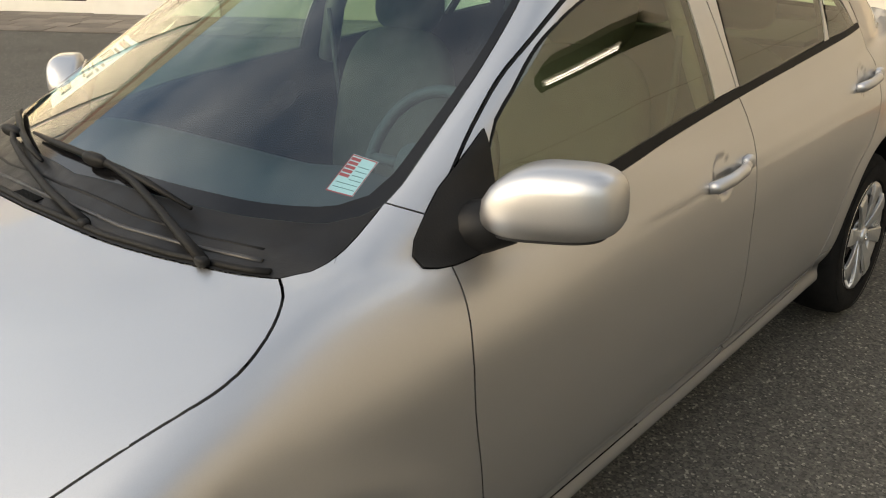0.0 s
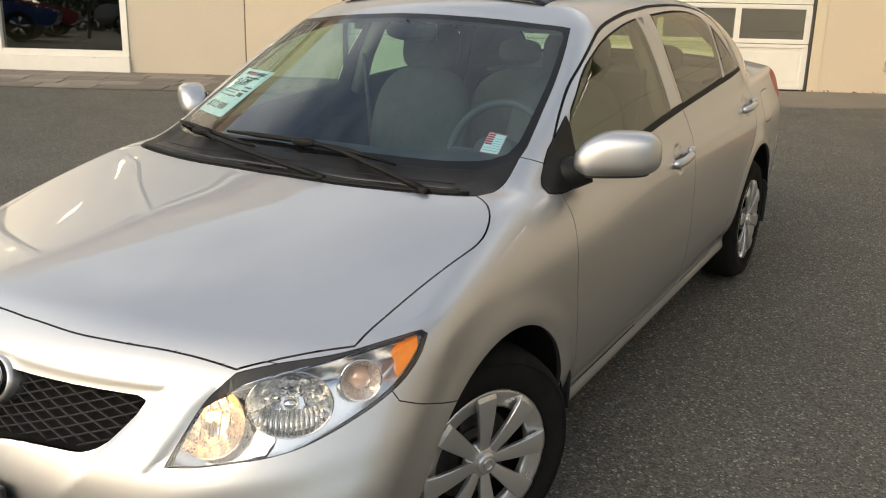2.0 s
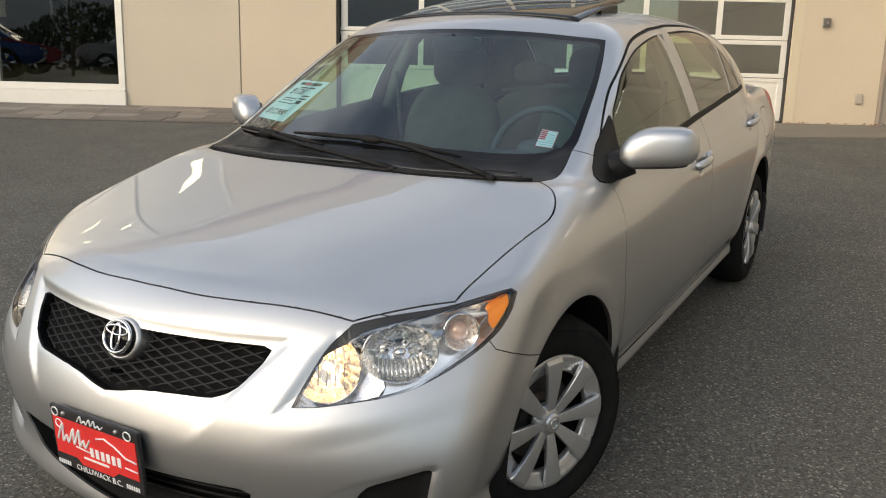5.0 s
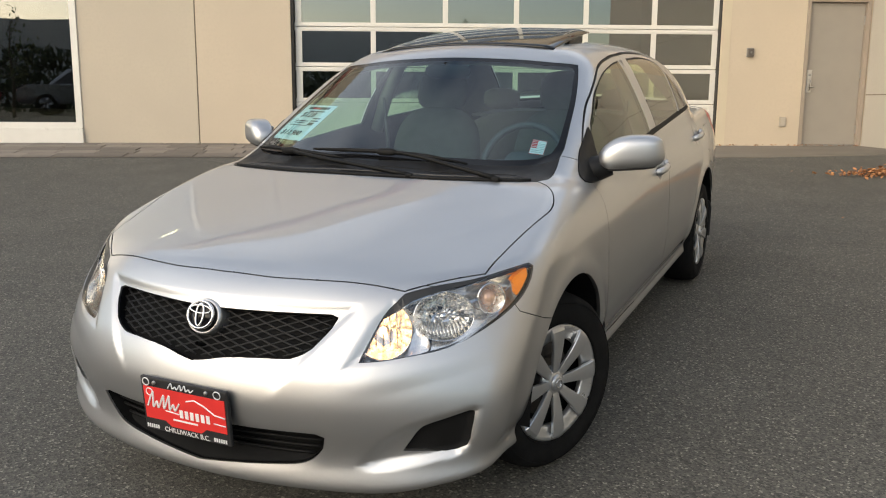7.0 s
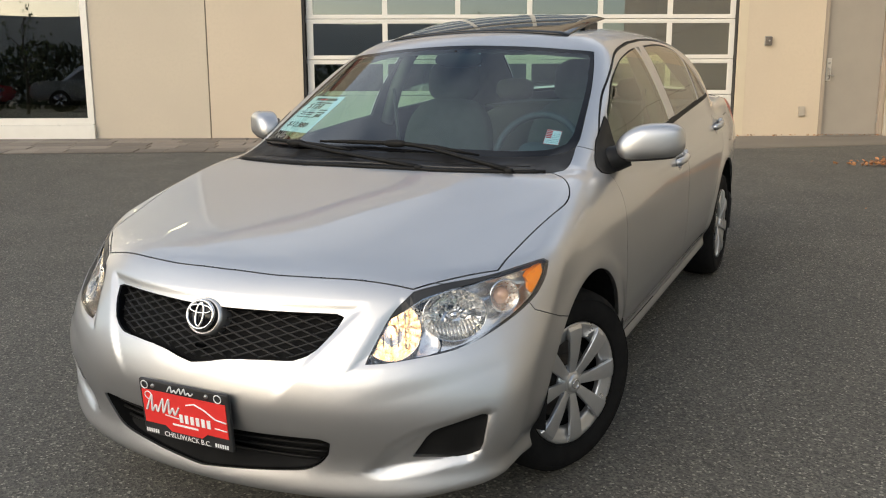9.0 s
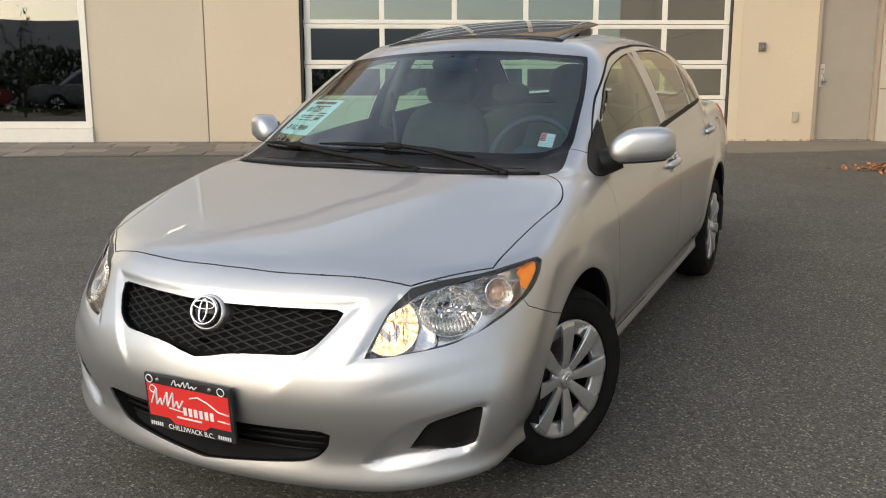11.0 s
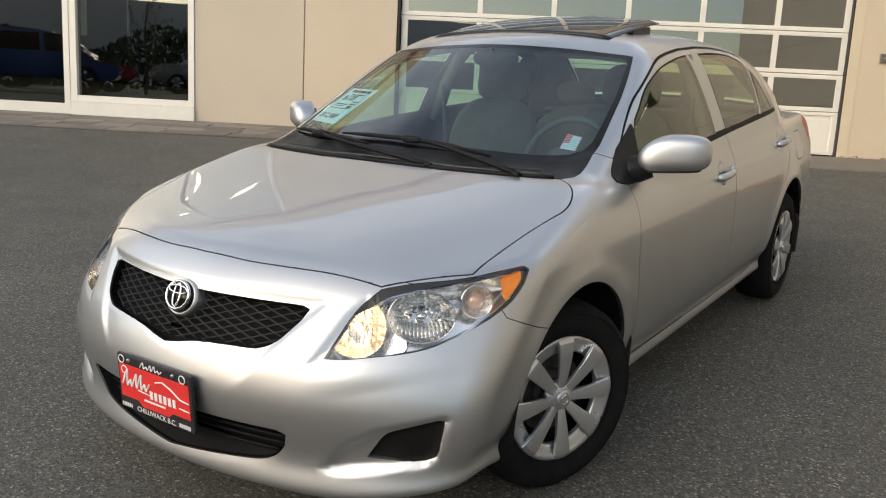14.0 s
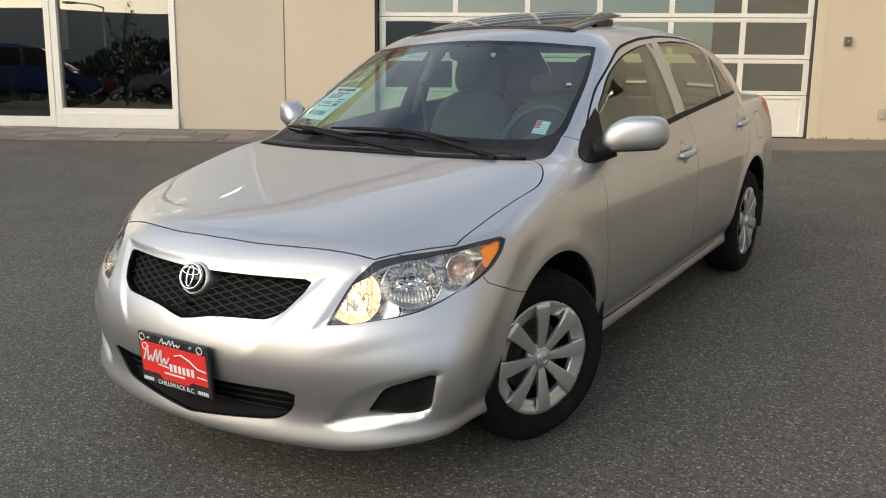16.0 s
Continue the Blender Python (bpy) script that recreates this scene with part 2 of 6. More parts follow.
def lower_body(x, y, z):
    flank = soft(z, FLANK, 0.014) * soft(y, WIDTH, 0.12)
    for axle in (AXLE_F, AXLE_R):  # lips round the wheel openings
        r = np.hypot(y - axle, z - HUB_Z)
        flank = flank + 0.010 * np.exp(-(((r - 0.39) / 0.05) ** 2)) * step(0.22, 0.42, z)
    flank = flank - 0.022 * step(0.76, 0.95, z) * (1 - step(0.4, 1.1, y))
    for hy, hz in ((1.335, 0.852), (2.385, 0.905)):  # finger hollows behind the door handles
        flank = flank - 0.021 * (1 - step(0.034, 0.052, np.hypot(y - hy + 0.014, z - hz - 0.006)))
    side = x - flank
    top = z - (soft(y, TOP, 0.07) - soft(y, CROWN, 0.12) * np.abs(x) ** 2.2)
    bow = soft(z, [(0.2, 0.31), (0.45, 0.34), (0.62, 0.39), (0.70, 0.40), (0.9, 0.42)], 0.03)
    front = soft(z, NOSE, 0.022) + bow * x**2 + soft(z, [(0.4, 0.20), (0.7, 0.33)], 0.02) * np.abs(x) ** 6 - y
    hole = np.zeros(np.shape(front))
    at_nose = (y < -0.4) & (z < 0.75)
    if np.any(at_nose):
        ax, az = np.broadcast_to(x, np.shape(front))[at_nose], np.broadcast_to(z, np.shape(front))[at_nose]
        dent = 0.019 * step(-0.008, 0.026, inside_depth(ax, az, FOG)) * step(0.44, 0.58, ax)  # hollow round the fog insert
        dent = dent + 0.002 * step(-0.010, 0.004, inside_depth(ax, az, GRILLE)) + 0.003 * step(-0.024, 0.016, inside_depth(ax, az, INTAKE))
        lamp_a = (ax + np.broadcast_to(y, np.shape(front))[at_nose]) / math.sqrt(2)
        dent = dent + 0.012 * step(-0.010, 0.026, inside_depth(lamp_a, az, POCKET))  # pocket round the lamp's inner corner
        fold = 0.262 + 0.82 * (az - 0.50)  # folds that run down from the grille's outer corners
        dent = dent + 0.011 * step(-0.030, 0.006, fold - ax) * step(0.46, 0.60, az) * (1 - step(0.70, 0.73, az))
        hole[at_nose] = dent
    # the bumper's flanks stand back below a soft edge level with the lamps' feet
    front = front + hole + 0.006 * (1 - step(-0.030, 0.030, z - 0.500 - 0.24 * (x - 0.45))) * step(0.42, 0.62, x) * step(0.24, 0.36, z)
    rear = y - (soft(z, [(0.2, 3.42), (0.3, 3.53), (0.5, 3.60), (0.62, 3.60), (0.7, 3.57), (0.95, 3.56), (1.05, 3.55)], 0.03) - 0.25 * x**2 - 0.3 * np.abs(x) ** 6)
    f = smax(side, top, 0.055 + 0.030 * step(-0.5, 0.35, y) * (1 - step(0.45, 1.1, y)))
    f = smax(f, 0.92 * front, 0.05)
    f = smax(f, rear, 0.09)
    lift = 0.050 * step(0.50, 0.85, x) * (1 - step(-0.50, -0.22, y))  # the bumper's foot rises towards the wheels
    return smax(f, lift + soft(y, [(-0.9, 0.200), (-0.4, 0.204), (0.3, 0.228), (3.0, 0.228), (3.5, 0.26)], 0.1) - z, 0.03)


def cabin(x, y, z):
    dz = z - 1.0
    glass = 0.795 - 0.35 * dz - 0.55 * np.clip(dz, 0, 1) ** 2 - 0.165 * np.clip(1.05 - y, 0, 2) ** 2 - 0.22 * np.clip(y - 2.25, 0, 2) ** 2
    side = (x - glass) * 0.9
    roof = z - (1.452 - 0.11 * np.clip(1.5 - y, 0, 3) ** 2 - 0.070 * np.clip(y - 1.5, 0, 3) ** 2 - 0.12 * x**2)
    shield = ((0.165 + dz / 0.53 + 0.40 * x**2) - y) * 0.47
    tail = (y - (3.12 - (z - 1.05) * 2.05 - 0.30 * x**2)) * 0.44
    f = smax(side, roof, 0.09)
    f = smax(f, shield, 0.035)
    f = smax(f, tail, 0.05)
    return smax(f, 0.85 - z, 0.02)


def body_f(x, y, z):
    x = np.abs(x)
    ease = 0.012 + 0.075 * step(0.0, 0.48, y) * (1 - step(0.7, 1.3, y)) * step(0.55, 0.68, x) * step(0.87, 1.0, z)
    return smin(lower_body(x, y, z), cabin(x, y, z), ease)


def body_normal(p, e=0.002):
    g = np.stack([body_f(*(p + d).T) - body_f(*(p - d).T) for d in np.eye(3) * e], axis=1)
    return g / np.maximum(np.linalg.norm(g, axis=1, keepdims=True), 1e-9)


def reach(org, way, far=1.2):
    """Where rays from points inside the body leave it (arrays); far: how long they are."""
    lo, hi = np.zeros(len(org)), np.full(len(org), far)
    for _ in range(24):
        m = (lo + hi) / 2
        inside = body_f(*(org + way * m[:, None]).T) < 0
        lo, hi = np.where(inside, m, lo), np.where(inside, hi, m)
    return org + way * hi[:, None]


# ---- helpers for building ----
def part(name, bm, mat, parent=None, label="", smooth=False, matrix=None):
    """Links a bmesh as one mesh object, under a thing or a part if one is given."""
    me = bpy.data.meshes.new(name)
    bm.to_mesh(me)
    bm.free()
    if smooth:
        me.shade_smooth()
    if mat:
        me.materials.append(mat)
    ob = new(name, me)
    if matrix is not None:
        ob.matrix_basis = matrix
    if parent:
        ob.parent = parent
    if label:
        ob["label"] = label
    return ob


def thing(name, label, category, group="", matrix=None, kind=""):
    ob = new(name)
    if matrix is not None:
        ob.matrix_basis = matrix
    return tagged(ob, label, category, group, kind)


def box(bm, x0, y0, z0, x1, y1, z1, bevel=0.0, m=None):
    """Adds a box between two corners, its edges rounded."""
    r = bmesh.ops.create_cube(bm, size=1, matrix=Matrix.LocRotScale(((x0 + x1) / 2, (y0 + y1) / 2, (z0 + z1) / 2), None, (x1 - x0, y1 - y0, z1 - z0)))
    vs = r["verts"]
    if bevel:
        es = list({e for v in vs for e in v.link_edges})
        vs = list({v for f in bmesh.ops.bevel(bm, geom=es, offset=bevel, segments=2, affect="EDGES", profile=0.6)["faces"] for v in f.verts} | {v for v in vs if v.is_valid})
    if m is not None:
        bmesh.ops.transform(bm, matrix=m, verts=vs)
    return bm


def boxes(*specs, bevel=0.0):
    bm = bmesh.new()
    for s in specs:
        box(bm, *s, bevel=bevel)
    return bm


def lathe(profile, steps=48, axis="x"):
    """Turns (along, radius) points round the axis."""
    bm = bmesh.new()
    rings = []
    for a, r in profile:
        ring = []
        for i in range(steps):
            t = 2 * math.pi * i / steps
            c, s = r * math.cos(t), r * math.sin(t)
            ring.append(bm.verts.new((a, c, s) if axis == "x" else (c, a, s) if axis == "y" else (c, s, a)))
        rings.append(ring)
    for p, q in zip(rings, rings[1:]):
        for i in range(steps):
            j = (i + 1) % steps
            bm.faces.new((p[i], p[j], q[j], q[i]))
    bmesh.ops.remove_doubles(bm, verts=bm.verts, dist=1e-5)
    bmesh.ops.recalc_face_normals(bm, faces=bm.faces)
    return bm


def tube(points, radius, sides=8, closed=False):
    """A round bar along a line of points; radius one number or one for each point."""
    bm = bmesh.new()
    pts = [Vector(p) for p in points]
    rs = radius if isinstance(radius, (list, tuple)) else [radius] * len(pts)
    rings, up = [], Vector((0.13, 0.21, 1)).normalized()
    for i, p in enumerate(pts):
        a = pts[i - 1] if i or closed else p
        b = pts[(i + 1) % len(pts)] if closed or i + 1 < len(pts) else p
        d = (b - a).normalized()
        s = d.cross(up).normalized()
        w = s.cross(d).normalized()
        rings.append([bm.verts.new(p + (s * math.cos(2 * math.pi * k / sides) + w * math.sin(2 * math.pi * k / sides)) * rs[i]) for k in range(sides)])
    pairs = list(zip(rings, rings[1:])) + ([(rings[-1], rings[0])] if closed else [])
    for p, q in pairs:
        for k in range(sides):
            bm.faces.new((p[k], p[(k + 1) % sides], q[(k + 1) % sides], q[k]))
    if not closed:
        bm.faces.new(rings[0][::-1])
        bm.faces.new(rings[-1])
    bmesh.ops.recalc_face_normals(bm, faces=bm.faces)
    return bm


def plate(outline, depth, m=None, bevel=0.0):
    """A flat slab: an outline of (x, y), thick along z."""
    bm = bmesh.new()
    lo = [bm.verts.new((x, y, 0)) for x, y in outline]
    face = bm.faces.new(lo)
    r = bmesh.ops.extrude_face_region(bm, geom=[face])
    bmesh.ops.translate(bm, vec=(0, 0, depth), verts=[v for v in r["geom"] if isinstance(v, bmesh.types.BMVert)])
    bmesh.ops.recalc_face_normals(bm, faces=bm.faces)
    if bevel:
        bmesh.ops.bevel(bm, geom=list(bm.edges), offset=bevel, segments=2, affect="EDGES")
    if m is not None:
        bmesh.ops.transform(bm, matrix=m, verts=bm.verts)
    return bm


def pebble(w, d, h, n=2.6, steps=40):
    """A rounded box-like shell (superellipsoid), its back at y > 0 flattened."""
    bm = bmesh.new()
    def sp(v, e):
        return math.copysign(abs(v) ** e, v)
    rows = []
    for i in range(steps // 2 + 1):
        la = -math.pi / 2 + math.pi * i / (steps // 2)
        rows.append([bm.verts.new((w * sp(math.cos(la), 2 / n) * sp(math.cos(lo), 2 / n), (0.35 if math.sin(lo) > 0 else 1) * d * sp(math.cos(la), 2 / n) * sp(math.sin(lo), 2 / n), h * sp(math.sin(la), 2 / n)))
                     for lo in (2 * math.pi * k / steps for k in range(steps))])
    for a, b in zip(rows, rows[1:]):
        for k in range(steps):
            bm.faces.new((a[k], a[(k + 1) % steps], b[(k + 1) % steps], b[k]))
    bmesh.ops.remove_doubles(bm, verts=bm.verts, dist=1e-5)
    bmesh.ops.recalc_face_normals(bm, faces=bm.faces)
    return bm


# ---- ground ----
# The building's frame: u runs along its front, v out of it, heights from the world's zero
WALL_TURN = radians(28)
WALL_AT = Vector((-0.137, 10.11, 0.0))
FLOOR_Z = 0.63
LOT_Z = 0.80
BUILDING = Matrix.Translation(WALL_AT + Vector((0, 0, FLOOR_Z))) @ Matrix.Rotation(WALL_TURN, 4, "Z")
OUT = Vector((math.sin(WALL_TURN), -math.cos(WALL_TURN)))
ALONG = Vector((math.cos(WALL_TURN), math.sin(WALL_TURN)))


def ground_z(x, y):
    """Height of the yard: the car's slope, rising evenly to the building's level foot, flat far off."""
    d = (Vector((x, y)) - WALL_AT.xy).dot(OUT)
    def slope(px, py):
        h = -0.00693 * px + 0.06265 * py
        return max(-1.0, min(0.63, h)) if h < 0 else min(0.63, h)
    u = (Vector((x, y)) - WALL_AT.xy).dot(ALONG)
    foot = WALL_AT.xy + ALONG * u
    lift = FLOOR_Z - slope(foot.x, foot.y)
    t = max(0.0, min(1.0, 1 - d / 5.5))
    h = slope(x, y) + lift * t * t * (3 - 2 * t)
    # behind the walk the yard climbs again to a level car park
    b = max(0.0, min(1.0, (-2.4 + 0.525 * max(0.0, 2.0 - x) - y - 1.0) / 3.2))
    return h + (LOT_Z - h) * b * b * (3 - 2 * b) * max(0.0, min(1.0, d))


def asphalt():
    m = material("asphalt", (0.090, 0.087, 0.077), 0.85, 0, (0.112, 0.108, 0.095), 0.9, 0.6, rough_var=0.08)
    n, l = m.node_tree.nodes, m.node_tree.links
    b = n["Principled BSDF"]
    tc = n.new("ShaderNodeTexCoord")
    old = b.inputs["Base Color"].links[0].from_socket
    vor = n.new("ShaderNodeTexVoronoi")
    vor.inputs["Scale"].default_value = 140
    l.new(tc.outputs["Object"], vor.inputs["Vector"])
    # single stones of the mix: most dark, some pale
    pick = n.new("ShaderNodeSeparateColor")
    l.new(vor.outputs["Color"], pick.inputs["Color"])
    ramp = n.new("ShaderNodeValToRGB")
    els = ramp.color_ramp.elements
    els[0].position, els[0].color = 0.0, (0.45, 0.45, 0.45, 1)
    els[1].position, els[1].color = 0.80, (1.30, 1.28, 1.23, 1)
    for pos, c in ((0.94, 1.6), (0.975, 3.0)):
        e = els.new(pos)
        e.color = (c, c * 0.98, c * 0.93, 1)
    l.new(pick.outputs["Red"], ramp.inputs["Fac"])
    mul = n.new("ShaderNodeMix")
    mul.data_type, mul.blend_type = "RGBA", "MULTIPLY"
    mul.inputs["Factor"].default_value = 1
    l.new(old, mul.inputs["A"])
    l.new(ramp.outputs["Color"], mul.inputs["B"])
    l.new(mul.outputs["Result"], b.inputs["Base Color"])
    bump = n.new("ShaderNodeBump")
    bump.inputs["Strength"].default_value, bump.inputs["Distance"].default_value = 0.55, 0.004
    l.new(vor.outputs["Distance"], bump.inputs["Height"])
    l.new(bump.outputs["Normal"], b.inputs["Normal"])
    return m


ASPHALT = asphalt()
bm = bmesh.new()
xs = sorted({*np.round(np.arange(-20, 8.01, 0.5), 3), *(-600, -200, -60, -30, 12, 20, 40, 100, 300, 600)})
ys = sorted({*np.round(np.arange(-10, 14.01, 0.5), 3), *(-600, -200, -80, -40, -20, 20, 40, 100, 600)})
grid = [[bm.verts.new((x, y, ground_z(x, y))) for x in xs] for y in ys]
for a, b in zip(grid, grid[1:]):
    for i in range(len(xs) - 1):
        bm.faces.new((a[i], a[i + 1], b[i + 1], b[i]))
tagged(part("ground", bm, ASPHALT, smooth=True), "worn grey asphalt yard with pale stone grains", "ground", kind="structure")

# ---- the building ----
STUCCO = material("tan_stucco", (0.56, 0.49, 0.385), 0.85, 0, (0.52, 0.455, 0.36), 1.3, 0.7, grain=0.05, grain_scale=25, bump=0.10, bump_scale=70)
STUCCO_WARM = material("warm_stucco", (0.60, 0.51, 0.39), 0.85, 0, (0.56, 0.475, 0.365), 1.3, 0.7, grain=0.05, grain_scale=25, bump=0.10, bump_scale=70)
WHITE_METAL = material("white_enamel", (0.78, 0.75, 0.68), 0.35, 0, (0.72, 0.69, 0.62), 5, 0.6, rough_var=0.08)
DOOR_GREY = material("grey_door_paint", (0.33, 0.30, 0.26), 0.5, 0, (0.30, 0.275, 0.24), 4, 0.6, bump=0.05, bump_scale=150)
DULL_METAL = material("dull_metal", (0.45, 0.44, 0.42), 0.4, 0.9, (0.36, 0.35, 0.33), 18, 0.6)
PANE = glass_material("window_pane", (0.6, 0.62, 0.58), ior=2.1)
JOINT = material("joint_filler", (0.24, 0.20, 0.15), 0.9, 0, (0.1, 0.085, 0.07), 9, 0.5)
HI, T = 6.2, 0.3  # height and thickness of the walls
HEAD = HI - 0.14  # head of the shop windows
WING_HI = 6.6
def wall_part(name, u0, u1, z0, z1, mat, label):
    ob = part(name, boxes((u0, 0.0, z0, u1, T, z1), bevel=0.004), mat, matrix=BUILDING)
    return tagged(ob, label, "wall", kind="structure")
wall_part("wall_window_side", -9.035, -7.428, -0.3, HI, STUCCO, "tan stucco wall panel beside the shop window")
wall_part("wall_panel", -7.412, -6.10, -0.3, HI, STUCCO_WARM, "warm tan stucco wall panel beside the garage door")
wall_part("wall_garage_head", -6.10, 0.0, 4.64, HI, STUCCO_WARM, "tan stucco wall above the garage door")
wall_part("wall_door_side", 0.0, 1.22, -0.3, HI, STUCCO_WARM, "tan stucco wall beside the grey steel door")
wall_part("wall_far", 2.16, 9.0, -0.3, HI, STUCCO_WARM, "tan stucco wall past the grey steel door")
wall_part("wall_door_head", 1.22, 2.16, 2.10, HI, STUCCO_WARM, "tan stucco wall above the grey steel door")
wall_part("wall_window_far", -24.1, -18.4, -0.3, HI, STUCCO, "tan stucco wall panel past the shop windows")
wall_part("wall_window_head", -18.4, -9.035, HEAD, HI, STUCCO, "tan stucco wall above the shop windows")
tagged(part("joint_strip", boxes((-7.428, 0.012, -0.3, -7.412, T, HI)), JOINT, matrix=BUILDING), "dark recessed joint between two wall panels", "trim", kind="structure")


# garage door: four sections of six panes over a plain bottom section
garage = thing("garage_door", "white sectional garage door with six columns of glass panes", "garage door", matrix=BUILDING)
COLS = [-6.01, -4.955, -3.935, -2.925, -1.93, -0.945, -0.04]
SECTIONS = [(0.02, 0.60), (0.60, 1.095), (1.095, 1.65), (1.65, 2.145), (2.145, 2.66), (2.66, 3.15), (3.15, 3.645), (3.645, 4.14), (4.14, 4.64)]
for k, (z0, z1) in enumerate(SECTIONS):
    section = part("section_rails", boxes((-6.06, 0.10, z0 + 0.004, -0.02, 0.145, z0 + 0.052), (-6.06, 0.10, z1 - 0.05, -0.02, 0.145, z1 - 0.004), bevel=0.004), WHITE_METAL, garage)
    for i, u in enumerate(COLS):
        w = 0.036 if 0 < i < 6 else 0.045
        u = u + (0.0 if 0 < i < 6 else (0.005 if i == 0 else -0.005))
        part("stile", boxes((u - w, 0.102, z0 + 0.05, u + w, 0.143, z1 - 0.048), bevel=0.004), WHITE_METAL, section)
    for i in range(6):
        a, b = COLS[i] + 0.03, COLS[i + 1] - 0.03
        if k == 0:
            part("panel", boxes((a, 0.116, z0 + 0.05, b, 0.14, z1 - 0.048)), WHITE_METAL, section)
            part("panel_bead", boxes((a + 0.05, 0.110, z0 + 0.10, b - 0.05, 0.118, z1 - 0.10), bevel=0.006), WHITE_METAL, section)
        else:
            part("pane", boxes((a, 0.120, z0 + 0.046, b, 0.126, z1 - 0.044)), PANE, section)
    if k:
        for i in range(6):
            a, b = COLS[i] + 0.034, COLS[i + 1] - 0.034
            part("bead", boxes((a, 0.104, z0 + 0.050, b, 0.120, z0 + 0.060), (a, 0.104, z1 - 0.060, b, 0.120, z1 - 0.050)), WHITE_METAL, section)
JAMB_DARK = material("dark_seal", (0.03, 0.028, 0.025), 0.7)
tagged(part("trim_garage_left", boxes((-6.10, 0.02, -0.02, -6.065, 0.16, 4.64), bevel=0.004), JAMB_DARK, matrix=BUILDING), "dark rubber seal beside the garage door", "trim", kind="structure")
tagged(part("trim_garage_right", boxes((-0.018, 0.02, -0.02, 0.0, 0.16, 4.64)), JAMB_DARK, matrix=BUILDING), "dark rubber seal beside the garage door", "trim", kind="structure")
tagged(part("trim_corner_guard", boxes((0.0, -0.006, -0.02, 0.13, 0.0, 4.64), bevel=0.002), material("cream_trim", (0.62, 0.54, 0.40), 0.5, 0, (0.58, 0.50, 0.37), 3, 0.5), matrix=BUILDING), "cream corner guard beside the garage door", "trim", kind="structure")

# grey steel door
steel_door = thing("door_1", "grey steel service door, shut, with a lever handle", "door", matrix=BUILDING, kind="structure")
FRAME_TAN = material("door_frame_tan", (0.36, 0.30, 0.24), 0.5, 0, (0.32, 0.27, 0.22), 5, 0.5)
part("door_leaf", boxes((1.275, 0.05, 0.03, 2.085, 0.095, 2.04), bevel=0.003), DOOR_GREY, steel_door)
part("door_frame", boxes((1.22, -0.012, -0.01, 1.27, 0.14, 2.10), bevel=0.003), FRAME_TAN, steel_door)
part("door_frame", boxes((2.09, -0.012, -0.01, 2.145, 0.14, 2.10), bevel=0.003), FRAME_TAN, steel_door)
part("door_frame", boxes((1.27, -0.012, 2.045, 2.09, 0.14, 2.10), bevel=0.003), FRAME_TAN, steel_door)
part("drip_cap", boxes((1.20, -0.05, 2.10, 2.165, 0.0, 2.125), bevel=0.004), FRAME_TAN, steel_door)
part("threshold", boxes((1.27, -0.03, 0.0, 2.09, 0.10, 0.025), bevel=0.004), DULL_METAL, steel_door)
part("sweep", boxes((1.28, 0.040, 0.03, 2.08, 0.05, 0.055)), DOOR_GREY, steel_door)
lock = part("lock_plate", boxes((1.300, 0.036, 0.78, 1.372, 0.05, 1.10), bevel=0.004), material("satin_steel", (0.62, 0.60, 0.56), 0.45, 0.4, (0.54, 0.52, 0.48), 18, 0.5), steel_door)
part("lever", tube([(1.335, 0.038, 0.86), (1.335, -0.015, 0.86), (1.385, -0.02, 0.855)], 0.010, 10), DULL_METAL, lock, smooth=True)
part("pull", tube([(1.335, 0.038, 0.96), (1.335, 0.0, 0.95), (1.335, 0.0, 0.82), (1.335, 0.038, 0.81)], 0.010, 8), DULL_METAL, lock, smooth=True)
part("key_cylinder", lathe([(0.030, 0.018), (0.024, 0.018), (0.022, 0.0)], 20, "y"), DULL_METAL, lock, smooth=True, matrix=pose(1.335, 0, 1.03))
for z in (0.25, 1.05, 1.80):
    part("hinge", boxes((2.075, 0.036, z - 0.06, 2.098, 0.05, z + 0.06), bevel=0.003), DULL_METAL, steel_door)

# things on the wall
camera_box = thing("wall_bell", "small metal call box on the tan wall", "call box", matrix=BUILDING @ pose(0.425, 0, 1.335))
part("base", boxes((-0.05, -0.012, -0.065, 0.05, 0.0, 0.065), bevel=0.004), DULL_METAL, camera_box)
part("cover", boxes((-0.042, -0.055, -0.055, 0.042, -0.012, 0.055), bevel=0.008), material("box_metal", (0.22, 0.20, 0.18), 0.4, 0.7, (0.15, 0.13, 0.12), 20, 0.6), camera_box)
part("button", lathe([(-0.062, 0.0), (-0.062, 0.012), (-0.054, 0.014)], 16, "y"), DULL_METAL, camera_box, smooth=True)
outlet = thing("wall_outlet", "covered tan power outlet low on the wall", "outlet", matrix=BUILDING @ pose(0.965, 0, 0.355))
part("box", boxes((-0.045, -0.03, -0.07, 0.045, 0.0, 0.07), bevel=0.005), material("outlet_tan", (0.42, 0.37, 0.30), 0.6, 0, (0.38, 0.33, 0.27), 12, 0.5), outlet)
part("lid", boxes((-0.036, -0.037, -0.058, 0.036, -0.03, 0.058), bevel=0.003), material("outlet_lid", (0.46, 0.41, 0.34), 0.55, 0, (0.42, 0.37, 0.3), 12, 0.5), outlet)

